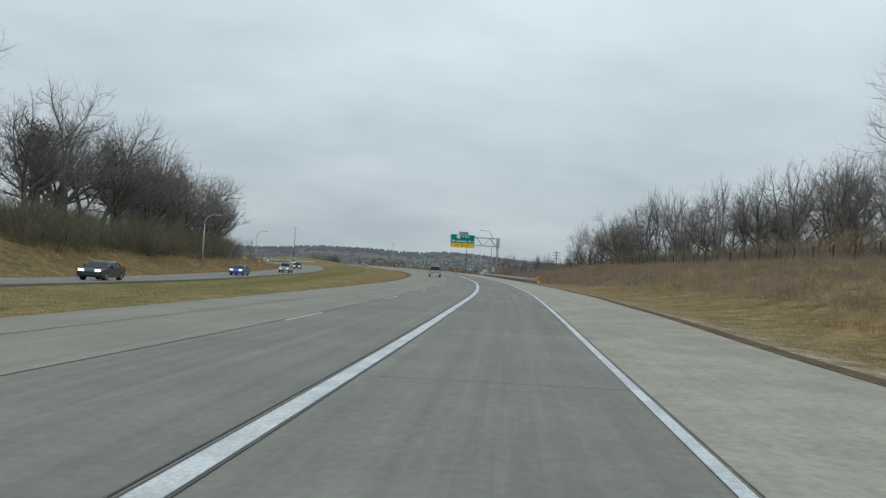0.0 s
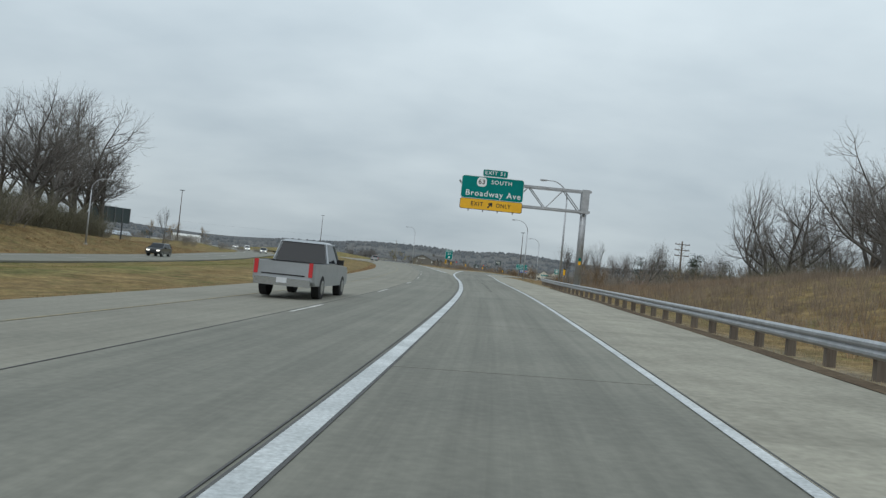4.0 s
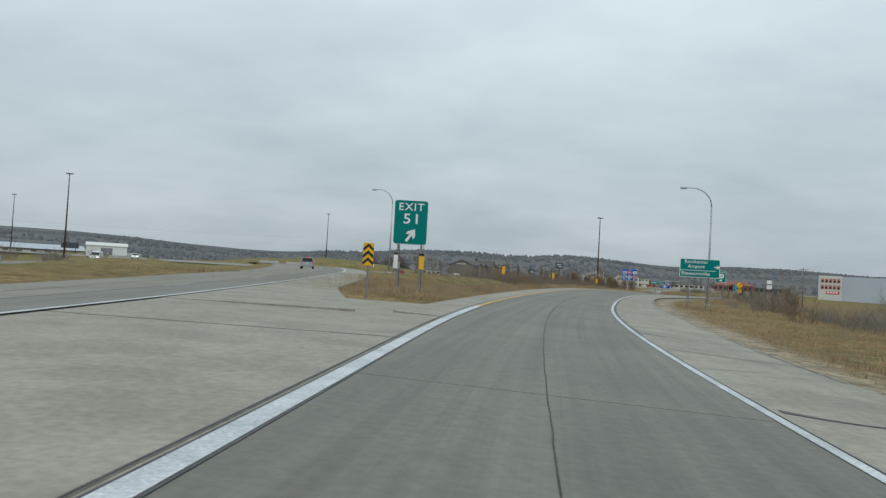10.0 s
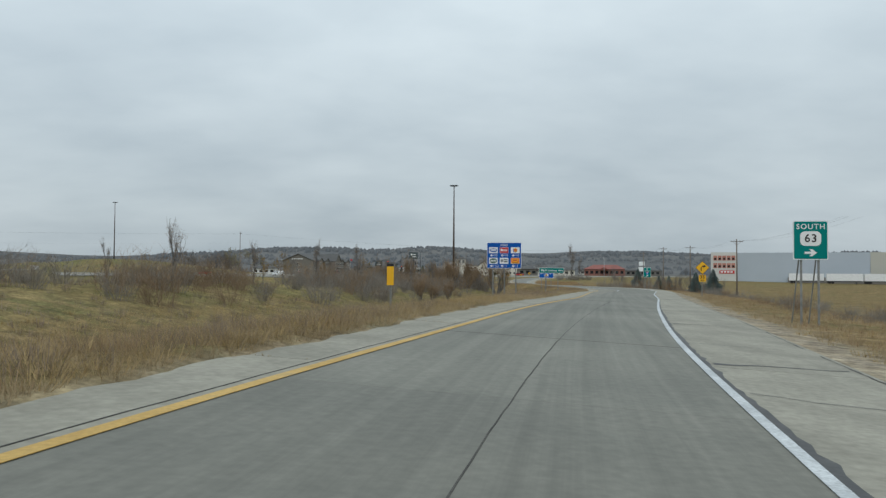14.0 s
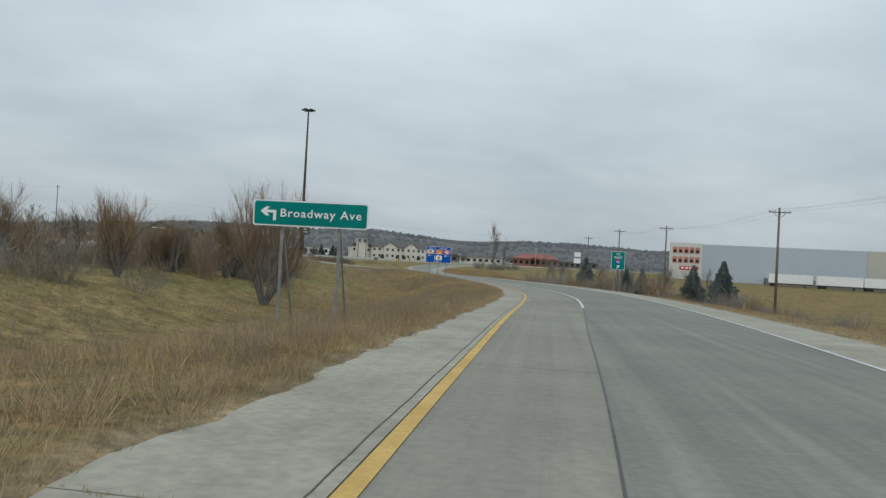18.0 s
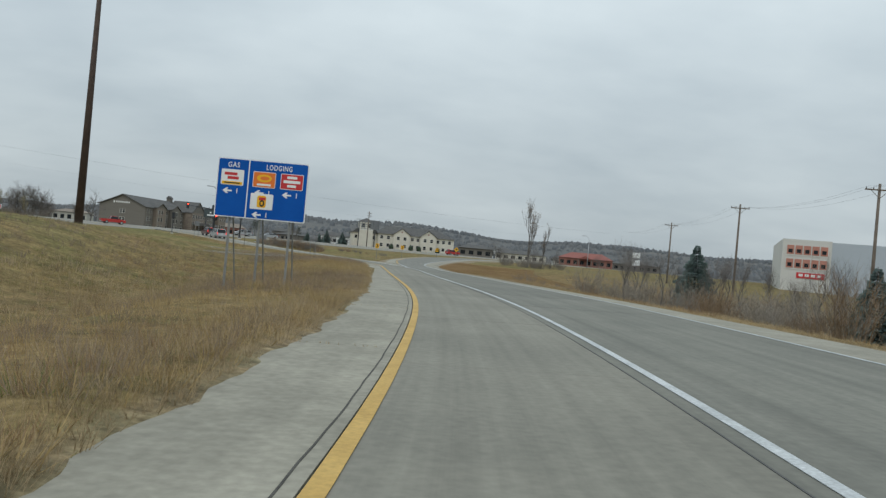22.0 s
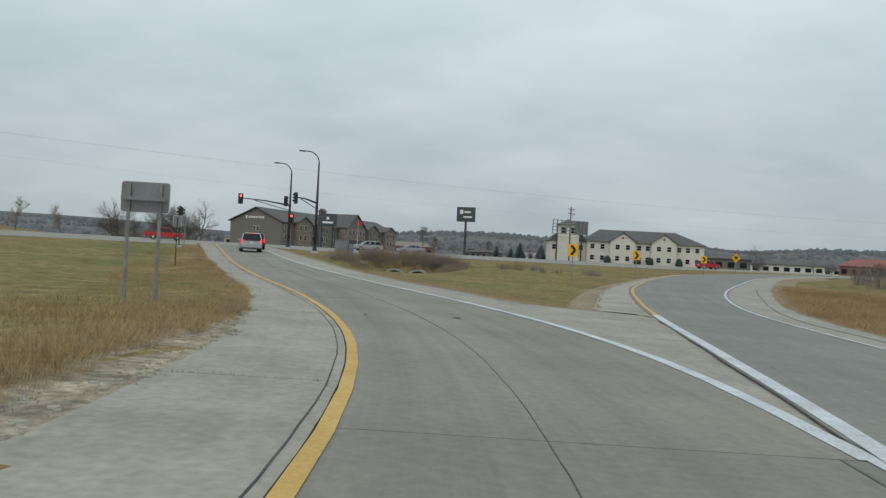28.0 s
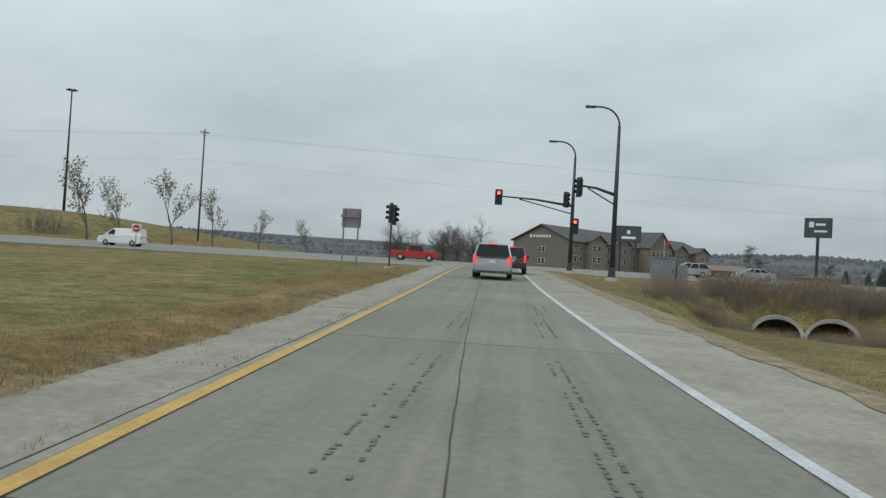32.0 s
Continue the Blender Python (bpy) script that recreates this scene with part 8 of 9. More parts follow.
spots = []
for i in range(330):
    y_ = -25 + 272 * (i + RNG.random()) / 330
    k_ = np.argmin(np.abs(OPPO.p[:, 1] - y_))
    p_ = OPPO.at(OPPO.s[k_], -RNG.uniform(20.5, 34) - 5 * (y_ > 200))
    spots.append((BRUSHG if i % 4 else BRUSH, p_[0], p_[1], RNG.uniform(1.0, 1.85)))
thicket("wood_undergrowth", spots, "dense olive undergrowth below the bare wood")
for p_ in ((-58, 118), (-62, 128), (-55, 140)):
    tree(RNG.choice(PINE), p_[0], p_[1], 1.5, RNG.uniform(0, 360), "dark pine inside the bare wood", group="pines", name="pine_tree")
# wood above the cutting
for i in range(112):
    s_ = 5 + 220 * (i + RNG.random()) / 112
    p_ = RAMP.at(S0 + s_, RNG.uniform(33, 56))
    tall(BIG if i % 5 else MID, p_[0], p_[1], RNG.uniform(13, 17.5) if s_ < 150 else RNG.uniform(12.5, 17) if s_ < 205 else RNG.uniform(9, 12), "bare tree in the wood above the cutting", "cutting wood", "woodland_tree")
spots = []
for i in range(360):
    s_ = 5 + 225 * (i + RNG.random()) / 360
    p_ = RAMP.at(S0 + s_, RNG.uniform(31, 52))
    spots.append(((BRUSHG, BRUSHG, BRUSH, BRUSHT)[i % 4], p_[0], p_[1], RNG.uniform(.7, 1.5)))
thicket("cutting_undergrowth", spots, "olive and brown brush at the wood's edge")
for p_ in ((41, 62), (44, 68), (46, 57), (47, 72)):
    tree(RNG.choice(LEAFY), p_[0], p_[1], .95, RNG.uniform(0, 360), "small tree with yellow leaves remaining", group="yellowing trees", name="yellowing_tree")
# low brush and slim trees past the gantry
spots = []
for i in range(170):
    s_ = RNG.uniform(195, 345)
    p_ = RAMP.at(S0 + s_, RNG.uniform(13, 46))
    spots.append((BRUSH if i % 3 else BRUSHT, p_[0], p_[1], RNG.uniform(.5, 1.1)))
thicket("verge_brush", spots, "leafless brown brush below the ramp")
for i in range(40):
    x_, y_ = 36 + 30 * RNG.random(), 236 + 62 * RNG.random()
    tall(MID, x_, y_, RNG.uniform(6.5, 9.5), "bare tree in the low wood beside the ramp", "verge trees")
for i in range(44):
    s_ = RNG.uniform(200, 340)
    p_ = RAMP.at(S0 + s_, RNG.uniform(18, 62))
    tall(MID, p_[0], p_[1], RNG.uniform(4.5, 8.5), "slender bare tree in the low ground", "verge trees")
for p_ in ((38, 252), (43, 256), (47, 248), (50, 262), (54, 256)):
    tree(RNG.choice(PINE), p_[0], p_[1], RNG.uniform(.6, .8), RNG.uniform(0, 360), "dark pine with a flat crown", group="pines", name="pine_tree")
for p_ in ((22.6, 236), (23.6, 237.2), (24.2, 234.8), (25.5, 241)):
    tall(MID, p_[0], p_[1], RNG.uniform(6.4, 7.8), "slender bare tree with several stems beside the ramp", "verge trees")
tall(LEAFY, 33, 292, 6.5, "slim tree with a few pale leaves", "verge trees", "young_tree")
tall(WILLOW, 40, 352, 4.2, "round bare bush tree beside the ramp", "verge trees")
spots = []
for i in range(165):
    s_ = RNG.uniform(330, 572)
    p_ = RAMP.at(S0 + s_, SHOULDER_R(S0 + s_) + 5.0 + 15 * RNG.random() ** 1.2)
    spots.append((BRUSH if i % 4 else BRUSHT, p_[0], p_[1], RNG.uniform(.2, .55)))
thicket("ramp_brush", spots, "low leafless brush along the ramp verge")
for x_, y_, k_ in ((86.7, 501.7, 1.25), (83.2, 503.0, 1.1), (85.6, 553.4, 1.25), (79.0, 515.5, .9), (81.8, 516.5, .95)):
    tree(RNG.choice(SPRUCE), x_, y_, k_, RNG.uniform(0, 360), "blue-green spruce on the ramp verge", group="spruces", name="spruce_tree")
for x_, y_ in ((88, 505), (84, 527), (92, 535), (78, 530), (97, 520), (80, 556), (82, 559), (90, 556), (92, 550), (90, 512), (95, 528), (74, 512)):
    tall(MID, x_, y_, RNG.uniform(3.8, 6.4), "small bare tree on the ramp verge", "verge trees")
rng_v = random.Random(77)
spots = []
for i in range(58):
    p_ = RAMP.at(S0 + rng_v.uniform(496, 552), 15 + 15 * rng_v.random())
    spots.append((BRUSH if i % 4 else BRUSHT, p_[0], p_[1], rng_v.uniform(.5, 1.15)))
thicket("sapling_brush", spots, "tall leafless grey-brown saplings along the verge")
for i in range(22):
    p_ = RAMP.at(S0 + rng_v.uniform(498, 552), 16 + 13 * rng_v.random())
    tall(MID, p_[0], p_[1], rng_v.uniform(3.2, 5.8), "small bare tree on the ramp verge", "verge trees")
tall(POPLAR, 86.8, 646, 16.0, "tall upright poplar, nearly bare", "poplars", "poplar_tree")
tall(POPLAR, 90.2, 648, 10.5, "upright young poplar, nearly bare", "poplars", "poplar_tree")
for i in range(14): shrub(BRUSH, 87 + RNG.uniform(-6, 8), 645 + RNG.uniform(-6, 6), RNG.uniform(.6, 1.3), "low brush under the poplars")
# meadow between ramp and freeway
tall(WILLOW, 32.1, 456.7, 8.6, "spreading willow with fine tan twigs", "willows", "willow_tree")
tall(WILLOW, 28.5, 466, 5.6, "spreading willow with fine tan twigs", "willows", "willow_tree")
tall(WILLOW, 31.0, 474, 5.0, "spreading willow with fine tan twigs", "willows", "willow_tree")
for x_, y_, h_ in ((24.5, 452, 5.4), (22.5, 458, 4.6), (18, 452, 5.2)):
    tall(WILLOW, x_, y_, h_, "rust-brown young willow in the hollow", "willows", "willow_tree")
for i in range(26):
    u = RNG.random()
    tall(MID if i % 2 else WILLOW, 8 + 23 * u + RNG.uniform(-3, 2), 440 + 34 * u + RNG.uniform(-6, 10), RNG.uniform(2.6, 4.6), "small bare tree in the hollow's brush", "hollow trees")
spots = []
for i in range(210):
    u = RNG.random()
    x_, y_ = 6 + 26 * u + RNG.uniform(-4, 2), 440 + 38 * u + RNG.uniform(-8, 10)
    spots.append((BRUSHT if i % 3 == 0 else BRUSH, x_, y_, RNG.uniform(.5, 1.25)))
thicket("hollow_brush", spots[:125], "tan and brown brush in the hollow")
spots = []
for i in range(170):
    u = RNG.random()
    x_, y_ = 1 + 22 * u + RNG.uniform(-5, 4), 366 + 84 * u + RNG.uniform(-8, 8)
    spots.append((BRUSH if i % 3 else BRUSHT, x_, y_, RNG.uniform(.35, .85)))
thicket("meadow_brush", spots, "brown brush in the meadow hollow")
for x_, y_, h_ in ((3, 378, 4.4), (4.4, 396, 4.0), (9, 402, 4.6), (12, 414, 5.0), (15, 420, 4.2), (18, 432, 5.2), (21, 440, 4.6)):
    tall(POPLAR, x_, y_, h_, "slim rust-brown young willow in the hollow", "willows", "willow_tree")
for x_, y_, h_ in ((18.5, 410, 3.0), (20, 413, 2.6), (22, 420, 3.0)):
    tall(WILLOW, x_, y_, h_, "low spreading tan willow in the hollow", "willows", "willow_tree")
for x_, y_, h_ in ((10, 470, 5.5), (15, 486, 5), (-3, 462, 6.4), (-7, 466, 5.6), (2, 480, 5), (22, 492, 4.6)):
    tall(LEAFY, x_, y_, h_, "young tree with a few leaves at the top", "meadow trees", "young_tree")
for x_, y_, h_ in ((29.5, 508, 8.0), (12, 505, 6.5), (-20, 430, 6.5)):
    tall(POPLAR, x_, y_, h_, "slim upright poplar, nearly bare", "poplars", "poplar_tree")
# beyond the avenue
for x_, y_, h_ in ((-53.4, 658.9, 11.4), (-51.2, 662.4, 9.2), (-46.8, 667.3, 11.2), (-43, 671.2, 8.8), (-39, 676, 6.4), (-34.2, 681, 5.8)):
    tall(PALE, x_, y_, h_, "young tree with pale leaves beside the avenue", "avenue trees", "young_tree")
for i in range(16):
    tall(BIG, -99 + RNG.uniform(-13, 12), 816 + RNG.uniform(-12, 14), RNG.uniform(12, 17), "bare grey-brown tree in the copse beside the inn", "inn trees")
thicket("copse_brush", [(BRUSH, -99 + RNG.uniform(-14, 14), 810 + RNG.uniform(-6, 8), RNG.uniform(1.2, 2.2)) for i in range(30)], "dense brown brush below the copse")
tall(BIG, -39.5, 738.5, 12, "bare spreading tree before the inn", "inn trees")
tall(MID, -46, 744, 8, "bare spreading tree before the inn", "inn trees")
rng_n = random.Random(91)
for i in range(70):
    x_, y_ = rng_n.uniform(-160, 300), rng_n.uniform(800, 1020)
    if -60 < x_ < 10 and y_ < 870: continue
    tree(rng_n.choice(MID + BIG), x_, y_, rng_n.uniform(.45, .75), rng_n.uniform(0, 360), "bare tree among the far houses", group="town trees", name="town_tree")
for x_, y_, k_ in ((-66.5, 659, 1.5), (-63.8, 660.5, 1.25)): shrub(BRUSH, x_, y_, k_, "round bare bush on the embankment", z=None)
# ditch weeds round the culvert
thicket("ditch_weeds", [(BRUSH if i % 3 else BRUSHT, RNG.uniform(32, 41.5), RNG.uniform(638.2, 642), RNG.uniform(.28, .56)) for i in range(100)] + [(BRUSH if i % 2 else BRUSHT, RNG.uniform(39.7, 43), RNG.uniform(633, 640), RNG.uniform(.18, .4)) for i in range(30)] +
        [(BRUSH if i % 3 else BRUSHT, RNG.uniform(30.5, 35), RNG.uniform(632, 639), RNG.uniform(.16, .42)) for i in range(46)] + [(BRUSH if i % 2 else BRUSHT, RNG.uniform(33.5, 42), RNG.uniform(632.5, 635.9), RNG.uniform(.13, .25)) for i in range(85)] +
        [(BRUSH if i % 3 else BRUSHT, RNG.uniform(46, 56), RNG.uniform(636, 641), RNG.uniform(.2, .36)) for i in range(18)], "rust-brown weeds in the ditch")
for x_, y_, k_ in ((5, 790, .8), (-4, 850, .7), (14, 870, .7), (40, 860, .7)):
    tree(PINE[0], x_, y_, k_, RNG.uniform(0, 360), "dark evergreen beyond the avenue", group="pines", name="pine_tree")
for i in range(8):
    tree(RNG.choice(SPRUCE), 22 + 4.5 * i + RNG.uniform(-2, 2), 830 + RNG.uniform(-10, 16), RNG.uniform(.9, 1.4), 0, "dark spruce in a far row", group="spruces", name="spruce_tree")
# beyond the freeway
tall(MID, -58.5, 269, 8.6, "lone bare tree beyond the freeway", "freeway trees")
for x_, y_ in ((-92, 360), (-97, 368), (-101, 360), (-88, 372)):
    tall(LEAFY, x_, y_, 7, "tree with thin tan leaves beyond the freeway", "freeway trees", "young_tree")
for i in range(46): shrub(BRUSH, -62 - RNG.uniform(0, 40), 245 + RNG.uniform(0, 140), RNG.uniform(.6, 1.1), "brown brush beyond the freeway")

# far woods: many small rounded crowns, haze put into their colour, as one stuff object
def far_woods(name, n, inner, outer, a0, a1, seed, size=(5, 9)):
    rng = np.random.default_rng(seed)
    ang = np.radians(rng.uniform(a0, a1, n))
    r = inner + (outer - inner) * rng.random(n) ** .8
    xy = np.stack([20 + r * np.sin(ang), 350 + r * np.cos(ang)], 1)
    keep = patchy(xy, 90, 1.3) > .42
    xy = xy[keep]
    n = len(xy)
    z = height_at(xy)
    h = rng.uniform(size[0], size[1], n)
    m = 6
    th = np.linspace(0, 2 * np.pi, m, endpoint=False)[None, :] + rng.uniform(0, 1, (n, 1))
    V = np.empty((n, 2 * m + 1, 3))
    for j, (rad, up) in enumerate(((.62, 0.0), (.5, .62))):
        w = h[:, None] * rad * rng.uniform(.8, 1.2, (n, m))
        V[:, j * m:(j + 1) * m, 0], V[:, j * m:(j + 1) * m, 1] = xy[:, :1] + np.cos(th) * w, xy[:, 1:] + np.sin(th) * w
        V[:, j * m:(j + 1) * m, 2] = (z - .6)[:, None] + h[:, None] * (up + rng.uniform(-.06, .06, (n, m)) * (j > 0))
    V[:, -1, :2], V[:, -1, 2] = xy, z + h
    f = [(i, (i + 1) % m, m + (i + 1) % m, m + i) for i in range(m)]
    f3 = [(m + i, m + (i + 1) % m, 2 * m) for i in range(m)]
    base = np.arange(n) * (2 * m + 1)
    quads_ = (base[:, None, None] + np.array(f)[None]).reshape(-1, 4).tolist()
    tris_ = (base[:, None, None] + np.array(f3)[None]).reshape(-1, 3).tolist()
    me = bpy.data.meshes.new(name)
    me.from_pydata(V.reshape(-1, 3).tolist(), [], quads_ + tris_)
    me.polygons.foreach_set("use_smooth", [True] * len(me.polygons))
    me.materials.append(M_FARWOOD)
    return tagged(new(name, me), "leafless woods across the valley, tinted blue-grey for haze", "woods", kind="stuff")


def patchy(xy, size, turn):
    """A slow uneven field from 0 to 1, for patches of one kind of growth."""
    x, y = xy[:, 0] / size, xy[:, 1] / size
    v = np.sin(x * 1.3 + 1.7 * np.sin(y * .9 + turn)) + np.sin(y * 1.1 + 1.4 * np.sin(x * .7 + 2 * turn) + turn) + .7 * np.sin(2.3 * x - 1.9 * y + 3 * turn)
    return .5 + v / 5.4


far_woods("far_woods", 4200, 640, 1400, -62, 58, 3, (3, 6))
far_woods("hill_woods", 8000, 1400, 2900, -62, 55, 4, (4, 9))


# ---------------------------------------------------------------- grass
def blades(name, n, pick, height, width, material, label, seed, lean=.35, turf=False):
    """Grass blades as narrow triangles, one stuff object."""
    rng = np.random.default_rng(seed)
    xy = pick(rng, n)
    z = turf_z(xy) if turf else height_at(xy)
    n = len(xy)
    h = rng.uniform(height[0], height[1], n)
    a = rng.uniform(0, 2 * np.pi, n)
    l = rng.uniform(0, lean, n) * h
    b = rng.uniform(0, 2 * np.pi, n)
    w = rng.uniform(.6, 1.3, n) * width
    base = np.column_stack([xy, z - .03])
    side = np.column_stack([np.cos(a) * w, np.sin(a) * w, np.zeros(n)])
    tip = base + np.column_stack([np.cos(b) * l, np.sin(b) * l, h])
    V = np.stack([base - side, base + side, tip], 1).reshape(-1, 3)
    me = bpy.data.meshes.new(name)
    me.vertices.add(3 * n); me.vertices.foreach_set("co", V.astype(np.float32).ravel())
    me.loops.add(3 * n); me.loops.foreach_set("vertex_index", np.arange(3 * n, dtype=np.int32))
    me.polygons.add(n); me.polygons.foreach_set("loop_start", np.arange(0, 3 * n, 3, dtype=np.int32))
    me.update(calc_edges=True)
    me.materials.append(material)
    return tagged(new(name, me), label, "grass", kind="stuff")


def beside(s0, s1, near, depth, power=1.6, clump=0.0):
    """Picks places beside the ramp: near(s) gives the edge, depth how far out (negative to the left)."""
    def pick(rng, n):
        s = rng.uniform(S0 + s0, S0 + s1, n)
        u = rng.random(n) ** power
        d = near(s) + depth * u
        p = RAMP.at(s, d)[:, :2]
        if clump: p = p + rng.normal(0, clump, p.shape)
        return p
    return pick


def tussocks(name, n, pick, k, radius, height, width, material, label, seed, patch=None, droop=.55, turf=False):
    """Clumps of grass or weeds: k blades fan out from each centre. patch: (size, turn, least) keeps them to patches."""
    rng = np.random.default_rng(seed)
    c = pick(rng, n)
    if patch: c = c[patchy(c, patch[0], patch[1]) > patch[2] + rng.normal(0, .05, len(c))]
    n = len(c)
    big = rng.uniform(.55, 1.0, n) * rng.uniform(.7, 1.0, n)
    a = rng.uniform(0, 2 * np.pi, (n, k))
    r = np.sqrt(rng.random((n, k))) * radius * big[:, None]
    x, y = c[:, :1] + np.cos(a) * r, c[:, 1:] + np.sin(a) * r
    z = np.repeat((turf_z(c) if turf else height_at(c))[:, None], k, 1) - .04
    h = rng.uniform(height[0], height[1], (n, k)) * big[:, None]
    out = r * rng.uniform(.2, 1.0, (n, k)) + h * rng.uniform(0, droop, (n, k))
    tip = np.stack([x + np.cos(a) * out, y + np.sin(a) * out, z + h], -1)
    b = rng.uniform(0, 2 * np.pi, (n, k))
    w = width * rng.uniform(.6, 1.4, (n, k))
    base = np.stack([x, y, z], -1)
    side = np.stack([np.cos(b) * w, np.sin(b) * w, np.zeros((n, k))], -1)
    V = np.stack([base - side, base + side, tip], 2).reshape(-1, 3)
    m = n * k
    me = bpy.data.meshes.new(name)
    me.vertices.add(3 * m); me.vertices.foreach_set("co", V.astype(np.float32).ravel())
    me.loops.add(3 * m); me.loops.foreach_set("vertex_index", np.arange(3 * m, dtype=np.int32))
    me.polygons.add(m); me.polygons.foreach_set("loop_start", np.arange(0, 3 * m, 3, dtype=np.int32))
    me.update(calc_edges=True)
    me.materials.append(material)
    return tagged(new(name, me), label, "grass", kind="stuff")


def ragged(s, d, reach):
    """A paving edge that the growth creeps over unevenly."""
    return d + reach * (.8 * np.sin(s * .9) * np.sin(s * .37 + 1) + .45 * np.sin(s * 2.7 + .6) + .35 * np.sin(s * 6.1) * np.sin(s * 1.3))


L_EDGE = lambda s: ragged(s, SHOULDER_L(s) + .04, .12 - .06 * bump(s - S0, 586, 600))
GRAVELLY = lambda s: bump(s - S0, 555, 564) * (1 - bump(s - S0, 578, 588))
TURF = lambda s: L_EDGE(s) - .6 * GRAVELLY(s)


def turf_level(xy, s, d):
    """Height of the thatch that banks up beside the inner shoulder and runs out into the ground."""
    out = TURF(s) - d
    lump = .035 * np.sin(xy[:, 0] * 2.3 + 1.3 * np.sin(xy[:, 1] * 1.7)) + .025 * np.sin(xy[:, 1] * 4.1 + xy[:, 0] * 2.9)
    pave = RAMP.at(s, d)[:, 2]
    rise = np.interp(out, [-1.2, -.5, 0, .25, .9, 1.6, 3.2], [-.06, .0, .014, .05, .075, .03, -.3]) + lump * bump(out, 0, .5) - .3 * (1 - bump(s - S0, 296, 312))
    g = height_at(xy)
    w = bump(out, 1.2, 3.2)
    return np.where((s > S0 + 296) & (s < S0 + 652) & (out > -1.2) & (out < 3.2), np.maximum(pave + rise, g) * (1 - w) + g * w, g)


def turf_z(xy):
    s, d, _, _ = RAMP.near(xy)
    return turf_level(xy, s, d)


def turf_bank():
    s = np.arange(S0 + 297, S0 + 650, .33)
    out = np.array([-.12, 0, .12, .28, .45, .7, 1.0, 1.4, 1.9, 2.5, 3.15])
    ss, oo = np.meshgrid(s, out, indexing="ij")
    ss, oo = ss.ravel(), oo.ravel()
    rng = np.random.default_rng(5)
    oo = oo + rng.normal(0, .03, len(oo)) * (oo < 1) * (oo > -.1)
    first = oo < -.1
    dd = np.where(first, np.maximum(TURF(ss) + .16, SHOULDER_L(ss) + .06 + .22 * GRAVELLY(ss)), TURF(ss) - oo)
    p = RAMP.at(ss, dd)
    p[:, 2] = turf_level(p[:, :2], ss, dd) + rng.normal(0, .008, len(ss)) * (oo > .1)
    p[:, 2] -= np.where(oo > 3, .12, 0)
    p[first, 2] = RAMP.at(ss[first], dd[first])[:, 2] - .012
    n, m = len(s), len(out)
    k = np.arange(n * m).reshape(n, m)
    f = np.stack([k[:-1, :-1], k[1:, :-1], k[1:, 1:], k[:-1, 1:]], -1).reshape(-1, 4)
    me = bpy.data.meshes.new("ground_verge")
    me.from_pydata(p.tolist(), [], f[:, ::-1].tolist())
    c = me.color_attributes.new("cover", "FLOAT_COLOR", "POINT")
    dirt = np.clip(1 - bump(oo, .05, .35), 0, 1) * (.35 + .65 * GRAVELLY(ss))
    green = np.clip(.12 + .3 * np.sin(ss * .21) * np.sin(ss * .083 + 1), 0, 1)
    c.data.foreach_set("color", np.column_stack([green, 0 * ss, dirt, 0 * ss + 1]).astype(np.float32).ravel())
    me.polygons.foreach_set("use_smooth", [True] * len(me.polygons))
    me.materials.append(M_GROUND)
    tagged(new("ground_verge", me), "matted dry turf banked against the ramp's inner shoulder", "ground", kind="structure")


turf_bank()
# broken paving along the bend's inner edge
rubble, rng_r = Kit(), random.Random(14)
for k in range(420):
    s_ = S0 + 556 + 30 * rng_r.random()
    d_ = float(TURF(s_)) + rng_r.uniform(-.1, .62) * float(GRAVELLY(s_)) ** .5
    p_, r_, h_ = RAMP.at(s_, d_), rng_r.uniform(.012, .05) * (1.8 if k % 13 == 0 else 1), rng_r.uniform(.008, .03)
    n_ = rng_r.randint(4, 6)
    a0_ = rng_r.uniform(0, 6)
    ring_ = [(p_[0] + math.cos(a0_ + 6.283 * i / n_) * r_ * rng_r.uniform(.7, 1.2), p_[1] + math.sin(a0_ + 6.283 * i / n_) * r_ * rng_r.uniform(.7, 1.2)) for i in range(n_)]
    rubble.add([(a, b, p_[2] - .01) for a, b in ring_] + [(p_[0] + (a - p_[0]) * .75, p_[1] + (b - p_[1]) * .75, p_[2] + h_) for a, b in ring_],
               [tuple(range(n_, 2 * n_))] + [(i, (i + 1) % n_, n_ + (i + 1) % n_, n_ + i) for i in range(n_)])
whole("edge_rubble", rubble, M_SHOULDER, "broken bits of pale concrete along the shoulder's edge", "rubble", kind="stuff")
blades("meadow_grass", 160000, beside(276, 588, TURF, -9, 2.0), (.05, .2), .0042, M_GRASSDRY, "dry tan grass beside the ramp", 21, .7, True)
tussocks("edge_tussocks", 7000, beside(276, 588, TURF, -1.5, 1.3), 20, .15, (.10, .34), .0042, M_GRASSDRY, "dry tufts creeping over the shoulder's edge", 41, None, .55, True)
tussocks("edge_green_tussocks", 2600, beside(276, 640, lambda s: L_EDGE(s) + .05, -.6, 1.0), 14, .12, (.04, .14), .006, M_GRASSGREEN, "green tufts at the shoulder's edge", 42, (7, 1.0, .5), .55, True)
tussocks("ochre_tussocks", 15000, beside(280, 584, lambda s: TURF(s) - .2, -15, 1.4), 24, .3, (.16, .46), .005, M_OCHRE, "ochre tussocks of dry grass beside the ramp", 43, (9, .4, .42), .55, True)
tussocks("straw_tussocks", 13000, beside(280, 584, lambda s: TURF(s) - .2, -17, 1.4), 24, .3, (.16, .44), .005, M_GRASSDRY, "straw-coloured tussocks beside the ramp", 44, (6, 2.1, .42), .55, True)
